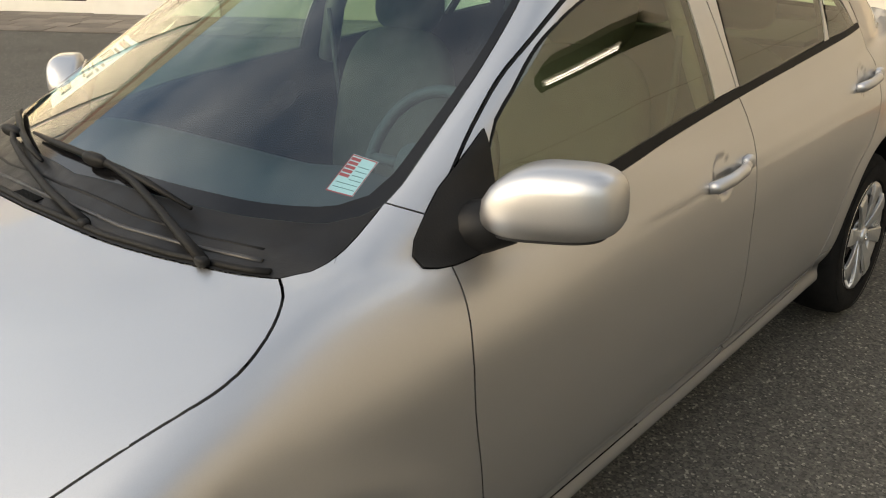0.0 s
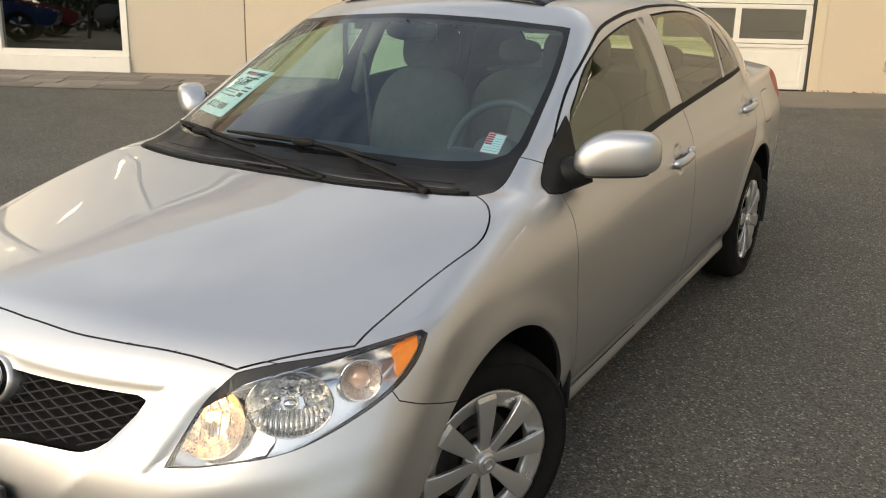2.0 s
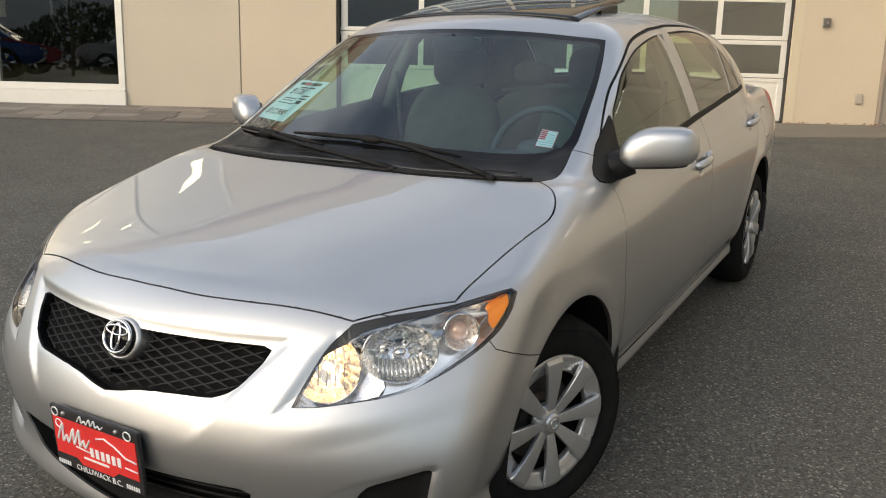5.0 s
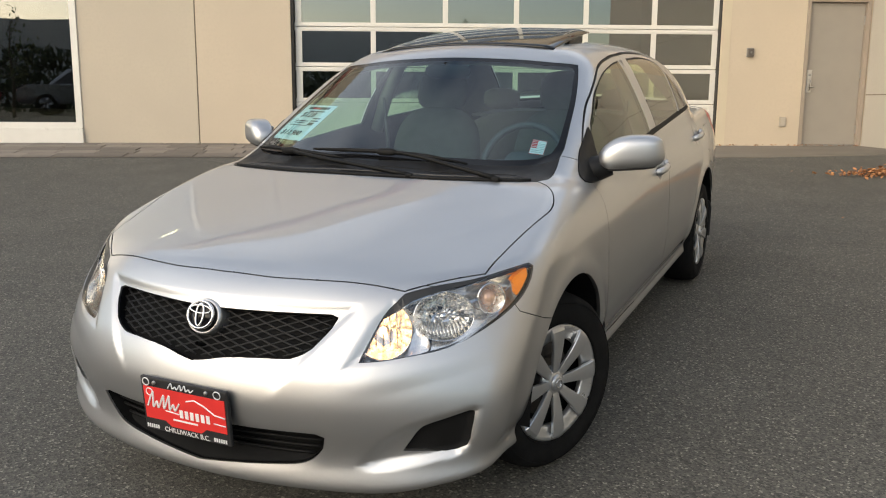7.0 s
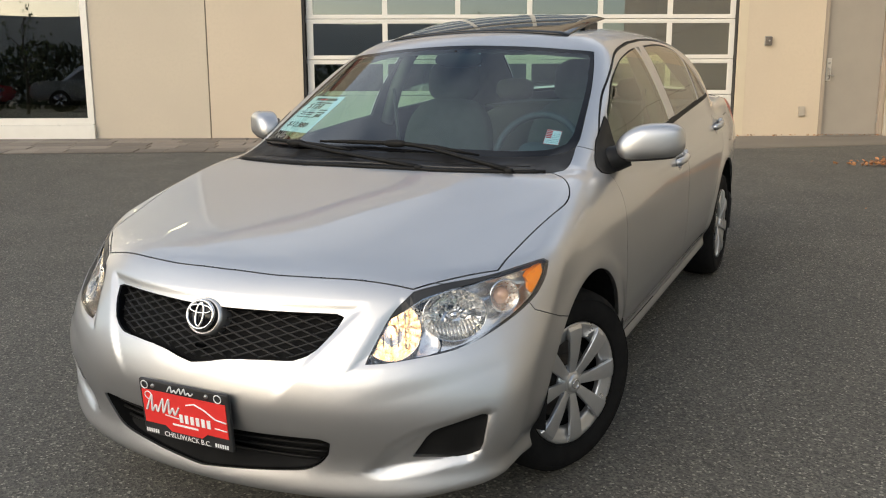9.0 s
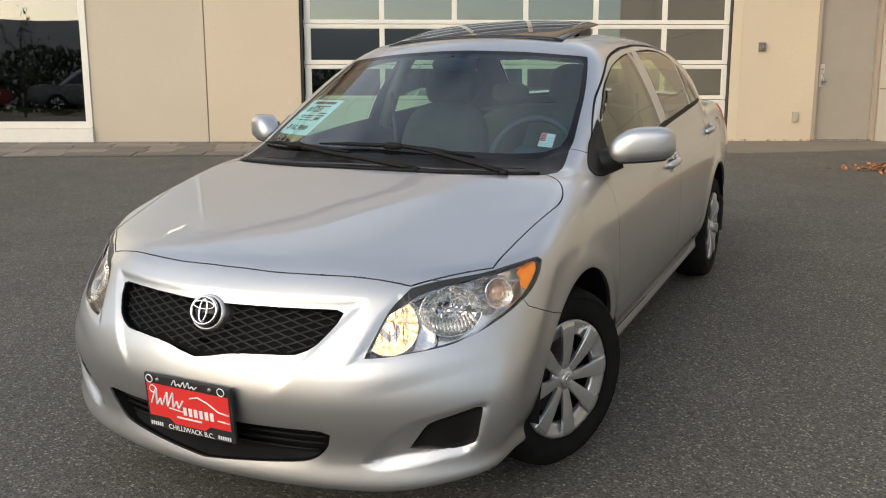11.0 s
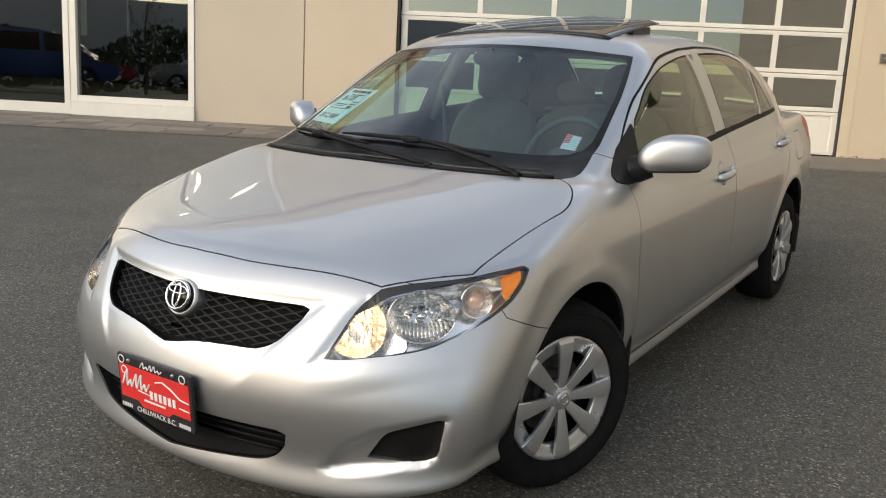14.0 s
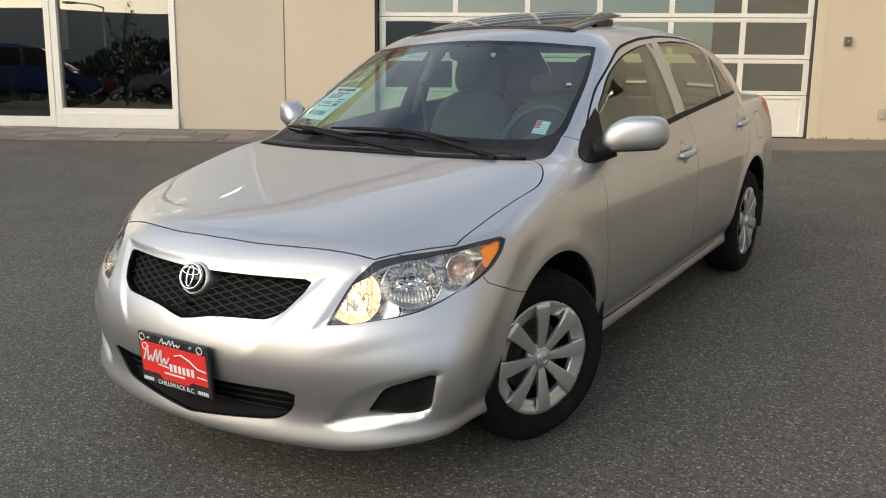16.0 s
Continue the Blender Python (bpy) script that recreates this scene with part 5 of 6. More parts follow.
def skin(name, labels, mat, side=0, gap=0.0022, rim=0.014, lift=0.0, parent=car, label="", faces=True):
    """One panel of the skin: side 1 or -1 for one flank, 0 for both halves in one piece. Its edges turn inwards by rim and stand back by gap."""
    wanted = [i for i, n in enumerate(NAMES) if n in labels]
    f = FACE[np.isin(LABEL, wanted)]
    ids, f = np.unique(f, return_inverse=True)
    f = f.reshape(-1, 3)
    v = VERT[ids].copy()
    if side == 0:
        mid = np.where(v[:, 0] < 1e-4, np.arange(len(v)), np.arange(len(v)) + len(v))
        v[v[:, 0] < 1e-4, 0] = 0
        v = np.concatenate([v, v * (-1, 1, 1)])
        f = np.concatenate([f, mid[f][:, ::-1]])
    elif side < 0:
        v, f = v * (-1, 1, 1), f[:, ::-1]
    f = f[(f[:, 0] != f[:, 1]) & (f[:, 1] != f[:, 2]) & (f[:, 0] != f[:, 2])]
    n = body_normal(np.abs(v) * (1, 0, 0) + v * (0, 1, 1)) * np.where(v[:, :1] < 0, (-1, 1, 1), (1, 1, 1))
    face_n = np.cross(v[f[:, 1]] - v[f[:, 0]], v[f[:, 2]] - v[f[:, 0]])
    if np.sum(face_n * n[f].mean(1)) < 0:
        f = f[:, ::-1]
    v = v + n * lift
    if rim:
        e = np.concatenate([f[:, [0, 1]], f[:, [1, 2]], f[:, [2, 0]]])
        code = np.sort(e, 1) @ np.array([1 << 32, 1])
        _, where_, count = np.unique(code, return_index=True, return_counts=True)
        edge = e[where_[count == 1]]
        w = np.zeros_like(v)
        d = v[edge[:, 1]] - v[edge[:, 0]]
        inward = np.cross(n[edge[:, 0]], d)
        inward /= np.maximum(np.linalg.norm(inward, axis=1, keepdims=True), 1e-9)
        np.add.at(w, edge[:, 0], inward)
        np.add.at(w, edge[:, 1], inward)
        length = np.linalg.norm(w, axis=1, keepdims=True)
        w = np.where(length > 1e-6, w / np.maximum(length, 1e-6), 0)
        v = v + w * gap
        ring = np.unique(edge)
        look_up = np.full(len(v), -1)
        look_up[ring] = np.arange(len(ring))
        k = len(v)
        top_, low = v[ring], v[ring] - n[ring] * rim
        a_, b_ = look_up[edge[:, 0]] + k, look_up[edge[:, 1]] + k
        c_, d_ = b_ + len(ring), a_ + len(ring)
        band = np.concatenate([np.stack([b_, a_, c_], 1), np.stack([a_, d_, c_], 1)])
        f = np.concatenate([f, band]) if faces else band
        v = np.concatenate([v, top_, low])
        n = np.concatenate([n, -w[ring], -w[ring]])
    me = bpy.data.meshes.new(name)
    me.from_pydata(v, [], f)
    me.materials.append(mat)
    me.shade_smooth()
    me.normals_split_custom_set_from_vertices(n)
    ob = new(name, me)
    ob.parent = parent
    if label:
        ob["label"] = label
    return ob


GLOSS_BLACK = material("black_glass_border", (0.005, 0.005, 0.006), 0.12, 0, (0.009, 0.009, 0.009), 8, 0.5)
GLOSS_BLACK.node_tree.nodes["Principled BSDF"].inputs["Specular IOR Level"].default_value = 0.3
AMBER = material("amber_lens", (0.95, 0.27, 0.0), 0.35, 0, (0.85, 0.20, 0.0), 60, 0.6)
RED_LENS = material("red_lens", (0.50, 0.012, 0.008), 0.3, 0, (0.40, 0.010, 0.006), 60, 0.6)
REFLECTOR = material("lamp_reflector", (0.86, 0.84, 0.80), 0.10, 1.0, (0.76, 0.74, 0.70), 40, 0.5, rough_var=0.05)
FABRIC = material("seat_fabric", (0.098, 0.092, 0.078), 0.95, 0, (0.076, 0.071, 0.062), 30, 0.7, bump=0.3, bump_scale=500)
DASH = material("dash_plastic", (0.045, 0.046, 0.045), 0.65, 0, (0.06, 0.06, 0.058), 12, 0.6, bump=0.2, bump_scale=300)
LINING = material("grey_lining", (0.20, 0.19, 0.165), 0.95, 0, (0.17, 0.16, 0.145), 16, 0.6)
PAPER = material("pale_green_paper", (0.80, 0.88, 0.80), 0.8, 0, (0.74, 0.83, 0.74), 25, 0.5)
INK = material("dark_ink", (0.03, 0.06, 0.05), 0.7)
RED_INK = material("red_print", (0.72, 0.035, 0.03), 0.45, 0, (0.66, 0.03, 0.03), 30, 0.5)
WHITE_INK = material("white_print", (0.82, 0.82, 0.80), 0.5)
STEEL = material("brake_steel", (0.10, 0.095, 0.09), 0.5, 0.8, (0.06, 0.05, 0.045), 30, 0.7)

skin("hood", ["hood"], PAINT, gap=0.0034)
skin("roof", ["rest"], PAINT, label="silver roof, pillars and tail panels in one skin")
bumper = skin("front_bumper", ["bumper"], PAINT, rim=0.03, gap=0.0012)
skin("rear_bumper", ["rear_bumper"], PAINT)
skin("underside", ["underside"], BLACK_PLASTIC, rim=0)
COWL_BLACK = material("cowl_black", (0.010, 0.010, 0.0105), 0.42, 0, (0.020, 0.020, 0.020), 9, 0.6, bump=0.1, bump_scale=300, rough_var=0.08)
COWL_BLACK.node_tree.nodes["Principled BSDF"].inputs["Specular IOR Level"].default_value = 0.2
cowl = skin("cowl", ["cowl"], COWL_BLACK, gap=0.001)
shield = skin("windshield", ["windshield"], CAR_GLASS, rim=0, gap=0)
skin("border", ["shield_border"], GLOSS_BLACK, rim=0, gap=0, parent=shield, label="black border of the windshield")
skin("back_glass", ["back_glass"], SIDE_GLASS, rim=0, gap=0)
doors = {}
for s in (1, -1):
    skin("fender", ["fender"], PAINT, s, gap=0.0015)
    skin("sill", ["sill"], PAINT, s)
    front = skin("front_door", ["front_door"], PAINT, s)
    back = skin("rear_door", ["rear_door"], PAINT, s)
    doors[s] = (front, back)
    skin("window", ["front_glass"], SIDE_GLASS, s, rim=0, gap=0, parent=front)
    skin("window", ["rear_glass"], SIDE_GLASS, s, rim=0, gap=0, parent=back)
    skin("quarter_window", ["quarter_glass"], SIDE_GLASS, s, rim=0, gap=0, parent=back)
    skin("window_trim", ["trim"], DEEP_BLACK, s, lift=-0.003, gap=0)
    skin("roof_seal", ["seal"], DEEP_BLACK, s, lift=-0.004, gap=0)
    skin("belt_moulding", ["belt"], DEEP_BLACK, s, lift=0.003, gap=0.0)
    skin("fuel_lid", ["fuel_lid"], PAINT, s)
    skin("tail_lamp", ["tail_lamp"], RED_LENS, s)
# dark inner shell closing the gaps between the panels, their shade in its colour
skin("inner_shell", ["hood", "rest", "bumper", "rear_bumper", "fender", "sill", "front_door", "rear_door", "cowl", "fuel_lid", "tail_lamp", "trim", "seal", "belt", "sail"], SHADED_VOID, rim=0, gap=0, lift=-0.0165)
skin("headliner", ["rest"], LINING, rim=0, gap=0, lift=-0.034)


NX, NZ = np.linspace(0, 0.5, 101), np.linspace(0.18, 0.76, 117)
gx, gz = np.meshgrid(NX, NZ)
org = np.stack([gx.ravel(), np.full(gx.size, -0.35), gz.ravel()], 1)
NOSE_Y = reach(org, np.tile((0.0, -1.0, 0.0), (len(org), 1)), 0.8)[:, 1].reshape(gx.shape)


def nose_y(x, z, back=0.0):
    """How far forward the body reaches at (x, z), less a setback."""
    i = min(max((z - 0.18) / 0.58 * 116, 0), 115.999)
    k = min(abs(x) / 0.5 * 100, 99.999)
    i0, k0 = int(i), int(k)
    a, b = i - i0, k - k0
    return float((NOSE_Y[i0, k0] * (1 - b) + NOSE_Y[i0, k0 + 1] * b) * (1 - a) + (NOSE_Y[i0 + 1, k0] * (1 - b) + NOSE_Y[i0 + 1, k0 + 1] * b) * a) + back


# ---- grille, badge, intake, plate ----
# near-black sheet behind the mesh: the shade in there is its colour
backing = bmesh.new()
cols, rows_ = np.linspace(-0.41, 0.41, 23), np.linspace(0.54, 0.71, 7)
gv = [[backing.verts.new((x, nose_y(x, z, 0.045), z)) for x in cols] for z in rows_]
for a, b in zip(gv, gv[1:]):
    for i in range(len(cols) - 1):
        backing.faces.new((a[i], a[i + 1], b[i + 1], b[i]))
grille = part("grille", backing, SHADED_VOID, car, "black grille with a diamond mesh", smooth=True)
GRILLE_BLACK = material("grille_black", (0.012, 0.012, 0.0125), 0.4, 0, (0.017, 0.017, 0.017), 14, 0.6)
GRILLE_BLACK.node_tree.nodes["Principled BSDF"].inputs["Specular IOR Level"].default_value = 0.28
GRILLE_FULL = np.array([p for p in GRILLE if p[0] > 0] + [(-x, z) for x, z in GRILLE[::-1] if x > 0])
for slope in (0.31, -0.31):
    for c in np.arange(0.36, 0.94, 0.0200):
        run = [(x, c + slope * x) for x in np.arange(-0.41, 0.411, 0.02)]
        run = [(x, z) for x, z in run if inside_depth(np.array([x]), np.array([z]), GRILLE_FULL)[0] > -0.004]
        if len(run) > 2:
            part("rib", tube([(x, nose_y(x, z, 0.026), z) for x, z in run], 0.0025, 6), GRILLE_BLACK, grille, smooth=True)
skin("grille_edge", ["grille"], DEEP_BLACK, rim=0.035, gap=0.003, lift=-0.004, faces=False)

badge = part("badge", lathe([(-0.010, 0.0), (-0.010, 0.044), (0.0, 0.049), (0.008, 0.049), (0.008, 0.0)], 48, "y"), GLOSS_BLACK, car, "round chrome-ringed maker's badge", smooth=True,
             matrix=pose(0, -0.813, 0.672, -22, 0, 0) @ Matrix.Diagonal((1.0, 1, 0.86, 1)))
def ring(rx, rz, cx=0.0, cz=0.0, r=0.0045, y=-0.016, n=40):
    return tube([(cx + rx * math.cos(2 * math.pi * i / n), y, cz + rz * math.sin(2 * math.pi * i / n)) for i in range(n)], r, 8, closed=True)
part("ring", ring(0.045, 0.045, r=0.005, y=-0.010), CHROME, badge, smooth=True)
part("oval", ring(0.013, 0.037, r=0.0034, y=-0.013), CHROME, badge, smooth=True)
part("oval", ring(0.037, 0.013, 0, 0.018, r=0.0034, y=-0.013), CHROME, badge, smooth=True)
# collar that carries the badge between hood and grille
part("badge_collar", lathe([(0.035, 0.040), (0.0, 0.050), (-0.002, 0.056), (0.010, 0.060), (0.045, 0.062)], 40, "y"), PAINT, bumper, smooth=True, matrix=pose(0, -0.812, 0.668, -22, 0, 0) @ Matrix.Diagonal((1.0, 1, 0.88, 1)))

# near-black sheet behind the slats, coloured for the shade inside
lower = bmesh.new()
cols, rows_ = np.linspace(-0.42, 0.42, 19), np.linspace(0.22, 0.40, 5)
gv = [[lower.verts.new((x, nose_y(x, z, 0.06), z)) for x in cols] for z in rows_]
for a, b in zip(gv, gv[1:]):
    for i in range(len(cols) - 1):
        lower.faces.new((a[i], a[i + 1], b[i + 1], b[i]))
intake = part("intake", lower, SHADED_VOID, car, "black lower air intake with level slats", smooth=True)
for z in (0.372, 0.350, 0.328, 0.306):
    half = {0.372: 0.395, 0.350: 0.385, 0.328: 0.375, 0.306: 0.35}[z]
    part("slat", tube([(x, nose_y(x, z, 0.035), z) for x in np.linspace(-half, half, 21)], 0.0042, 6), DEEP_BLACK, intake, smooth=True)
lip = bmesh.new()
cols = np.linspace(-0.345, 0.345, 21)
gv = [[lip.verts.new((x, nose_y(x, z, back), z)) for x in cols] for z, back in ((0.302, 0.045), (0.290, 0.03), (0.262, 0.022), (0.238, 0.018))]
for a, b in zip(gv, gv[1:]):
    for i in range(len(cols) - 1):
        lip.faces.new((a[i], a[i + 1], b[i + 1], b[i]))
part("lower_panel", lip, SHADED_VOID, intake, smooth=True)
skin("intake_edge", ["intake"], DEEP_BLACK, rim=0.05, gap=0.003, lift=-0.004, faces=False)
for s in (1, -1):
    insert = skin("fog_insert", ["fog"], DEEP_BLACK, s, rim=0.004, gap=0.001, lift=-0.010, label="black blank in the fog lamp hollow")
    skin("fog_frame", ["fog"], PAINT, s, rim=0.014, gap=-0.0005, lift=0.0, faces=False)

plate_thing = part("dealer_plate", boxes((-0.158, -0.012, -0.083, 0.158, 0.0, 0.083), bevel=0.005), BLACK_PLASTIC, car, "black dealer plate frame with a red insert", matrix=pose(0, -0.905, 0.420, 2, 0, 0))
part("red_insert", plate([(-0.148, -0.045), (-0.075, -0.045), (-0.055, -0.060), (0.055, -0.060), (0.075, -0.045), (0.148, -0.045), (0.148, 0.054), (-0.148, 0.054)], 0.002, pose(0, -0.012, 0, 90, 0, 0)), RED_INK, plate_thing)
def flat_bar(x0, z0, x1, z1, y=-0.0155, t=0.0015):
    return boxes((x0, y, z0, x1, y + t, z1))
def writing(text, size, mat, parent, m, name="lettering", align="CENTER"):
    """Raised letters in the built-in font, as a mesh."""
    cu = bpy.data.curves.new(name, "FONT")
    cu.body, cu.size, cu.align_x, cu.extrude = text, size, align, 0.0004
    tmp = bpy.data.objects.new(name, cu)
    scene.collection.objects.link(tmp)
    me = bpy.data.meshes.new_from_object(tmp.evaluated_get(bpy.context.evaluated_depsgraph_get()))
    bpy.data.objects.remove(tmp)
    bpy.data.curves.remove(cu)
    me.materials.clear()
    me.materials.append(mat)
    ob = new(name, me)
    ob.matrix_basis = m
    ob.parent = parent
    return ob
writing("CHILLIWACK B.C.", 0.021, WHITE_INK, plate_thing, pose(0.0, -0.0135, -0.0785, 90, 0, 0))
def stroke(pts, r=0.003):
    return tube([(x, -0.0148, z) for x, z in pts], r, 6)
def squiggle(x0, z0, run, heights, lean, r):
    """A plain slanted zigzag the size of a line of script."""
    pts = []
    for k, h in enumerate(heights):
        pts += [(x0 + run * k, z0), (x0 + run * (k + 0.45) + lean * h, z0 + h)]
    return stroke(rounded(pts, 0.003, closed=False), r)
part("script_bar", squiggle(-0.136, -0.006, 0.0205, (0.046, 0.018, 0.040, 0.042, 0.018, 0.024), 0.32, 0.0030), WHITE_INK, plate_thing, smooth=True)
part("script_bar", squiggle(-0.052, 0.061, 0.0165, (0.016, 0.007, 0.015, 0.016, 0.007, 0.008), 0.32, 0.0020), WHITE_INK, plate_thing, smooth=True)
part("stripe", stroke([(0.01, 0.030), (0.04, 0.038), (0.075, 0.026), (0.11, 0.006), (0.147, 0.002)], 0.0022), WHITE_INK, plate_thing, smooth=True)
part("stripe", stroke([(-0.07, -0.012), (-0.02, -0.016)], 0.0018), WHITE_INK, plate_thing, smooth=True)
part("stripe", stroke([(0.105, -0.020), (0.147, -0.022)], 0.0018), WHITE_INK, plate_thing, smooth=True)
for x0, z0, x1, z1, n_bars, fill in ((-0.018, -0.025, 0.098, -0.001, 6, 0.62), (-0.045, -0.038, 0.045, -0.033, 1, 1), (-0.148, -0.075, -0.100, -0.064, 6, 0.6), (0.100, -0.075, 0.148, -0.064, 6, 0.6)):
    for k in range(n_bars):
        w_ = (x1 - x0) / n_bars
        part("text_bar", flat_bar(x0 + w_ * k, z0, x0 + w_ * (k + fill), z1), WHITE_INK, plate_thing)
for x, z in ((-0.135, 0.068), (0.125, 0.068), (-0.125, 0.038)):
    part("mark", ring(0.012, 0.011, x, z, 0.0016, -0.0145, 24), WHITE_INK, plate_thing, smooth=True)
for x in (-0.105, 0.085):
    part("screw", lathe([(-0.017, 0.0), (-0.017, 0.005), (-0.012, 0.006)], 12, "y"), DULL_METAL, plate_thing, smooth=True, matrix=pose(x, 0, 0.068))

# ---- headlamps ----
GLOW = glowing("lit_bulb", (1.0, 0.54, 0.21), 6.5)
HOUSING = material("lamp_housing", (0.84, 0.83, 0.81), 0.15, 0.88, (0.72, 0.71, 0.69), 14, 0.6, rough_var=0.06)
FLUTED = material("fluted_reflector", (0.86, 0.84, 0.80), 0.30, 0.9, (0.72, 0.70, 0.66), 55, 0.7, rough_var=0.12)
CLEAR_BULB = material("clear_amber_bulb", (0.72, 0.45, 0.30), 0.08, 0.2, (0.62, 0.38, 0.26), 40, 0.5, coat=1)
def bowl(r, depth, steps=20, rows=5):
    """A faceted reflector bowl that opens along -y."""
    bm = lathe([(depth * (1 - (k / rows) ** 2), r * k / rows) for k in range(rows + 1)], steps, "y")
    pick = random.Random(7)
    for v in bm.verts:
        if 0.1 * r < math.hypot(v.co.x, v.co.z) < 0.97 * r:
            v.co.y += pick.uniform(-0.0014, 0.0014)
    return bm
def along_lamp(outline, s, sink):
    """A slab that follows the lamp's glass, sunk behind it; outline in the lamp's own plane."""
    bm = bmesh.new()
    edge = rounded(outline, 0.01)
    org = np.stack([(edge[:, 0] + 0.15) / math.sqrt(2), (edge[:, 0] - 0.15) / math.sqrt(2), edge[:, 1]], 1)
    way = np.tile((1 / math.sqrt(2), -1 / math.sqrt(2), 0.0), (len(org), 1))
    pts = [bm.verts.new((s * x, y, z)) for x, y, z in reach(org, way, 1.0) - way * sink]
    bm.faces.new(pts if s < 0 else pts[::-1])
    bmesh.ops.triangulate(bm, faces=bm.faces)
    r_ = bmesh.ops.extrude_face_region(bm, geom=list(bm.faces))
    bmesh.ops.translate(bm, vec=(-0.015 * s, 0.015, 0), verts=[v for v in r_["geom"] if isinstance(v, bmesh.types.BMVert)])
    bmesh.ops.recalc_face_normals(bm, faces=bm.faces)
    return bm
for s in (1, -1):
    lamp_body = skin("headlamp", ["lamp"], HOUSING, s, rim=0, gap=0.0, lift=-0.085, label="clear headlamp with silver reflectors and an amber corner")
    skin("lens", ["lamp"], LENS_GLASS, s, rim=0, gap=0.004, lift=-0.001, parent=lamp_body)
    skin("gasket", ["lamp"], BLACK_PLASTIC, s, rim=0.012, gap=0.0022, lift=-0.003, faces=False, parent=lamp_body)
    skin("housing_wall", ["lamp"], HOUSING, s, rim=0.090, gap=0.006, lift=-0.014, faces=False, parent=lamp_body)
    part("upper_bezel", along_lamp([(-0.1199, 0.6857), (-0.0655, 0.7333), (-0.0458, 0.7459), (0.0351, 0.7593), (0.1425, 0.7674), (0.2024, 0.7732), (0.1483, 0.7622), (0.0352, 0.7455), (-0.0418, 0.7260), (-0.0832, 0.7005)], s, -0.001), BLACK_PLASTIC, lamp_body)
    part("bezel_line", along_lamp([(-0.0832, 0.7000), (-0.0418, 0.7255), (0.0352, 0.7450), (0.1483, 0.7617), (0.2024, 0.7710), (0.1483, 0.7577), (0.0352, 0.7410), (-0.0418, 0.7215), (-0.0832, 0.6960)], s, 0.002), CHROME, lamp_body)
    def at(a, z, sink, yaw=40, pitch=14):
        """A place behind the lens, a metres along the lamp at height z."""
        way = np.array([[1.0, -1.0, 0.0]]) / math.sqrt(2)
        p = (reach(np.array([[(a + 0.15) / math.sqrt(2), (a - 0.15) / math.sqrt(2), z]]), way, 1.0) - way * sink)[0]
        return pose(s * p[0], p[1], p[2], -pitch, 0, yaw * s)
    main = part("main_reflector", bowl(0.087, 0.062, 32, 8), REFLECTOR, lamp_body, smooth=False, matrix=at(0.056, 0.680, 0.034) @ Matrix.Diagonal((1.0, 1, 0.79, 1)))
    part("rim", ring(0.087, 0.087, r=0.0020, y=0.0), CHROME, main, smooth=True)
    part("bulb_cap", lathe([(-0.004, 0.0), (-0.002, 0.012), (0.012, 0.015), (0.045, 0.014)], 24, "y"), REFLECTOR, main, smooth=True)
    for k in range(13):
        x = -0.062 + 0.0103 * k
        low = -math.sqrt(max(0.0, 0.076**2 - x * x)) * 0.95
        part("flute", tube([(x, 0.002, low + 0.003), (x, 0.018, low * 0.66), (x * 0.9, 0.034, low * 0.34)], 0.0030, 6), FLUTED, main, smooth=True)
        # darker bars between the flutes, in place of the shade in their grooves
        part("groove", tube([(x + 0.005, 0.004, low + 0.004), (x * 0.9 + 0.005, 0.036, low * 0.34)], 0.0016, 5), DULL_METAL, main, smooth=True)
    inner = part("inner_reflector", bowl(0.090, 0.060), FLUTED, lamp_body, smooth=False, matrix=at(-0.112, 0.648, 0.040, 30, 12) @ Matrix.Diagonal((0.90, 1, 0.90, 1)))
    part("rim", ring(0.090, 0.090, r=0.002, y=0.0), CHROME, inner, smooth=True)
    part("bulb", lathe([(0.012, 0.0), (0.014, 0.007), (0.022, 0.011), (0.034, 0.010), (0.045, 0.007)], 20, "y"), GLOW, inner, "lit warm bulb", smooth=True)
    for k in range(5):  # facets of the inner bowl
        x = -0.045 + 0.022 * k
        part("facet", tube([(x, 0.016, -0.050), (x, 0.040, 0.0), (x, 0.016, 0.050)], 0.003, 6), FLUTED, inner, smooth=True)
    turn_lamp = part("turn_lamp", bowl(0.043, 0.036), FLUTED, lamp_body, smooth=False, matrix=at(0.203, 0.712, 0.030, 50, 10))
    part("rim", ring(0.043, 0.043, r=0.0026, y=0.0), CHROME, turn_lamp, smooth=True)
    part("turn_bulb", lathe([(0.004, 0.0), (0.006, 0.012), (0.014, 0.022), (0.030, 0.024)], 24, "y"), CLEAR_BULB, turn_lamp, smooth=True)
    part("amber_corner", along_lamp([(0.2700, 0.753), (0.288, 0.7640), (0.3300, 0.7778), (0.3280, 0.7617), (0.2987, 0.7310), (0.2770, 0.7145), (0.2735, 0.7230), (0.2760, 0.7386)], s, 0.012), AMBER, lamp_body, "amber side reflector")


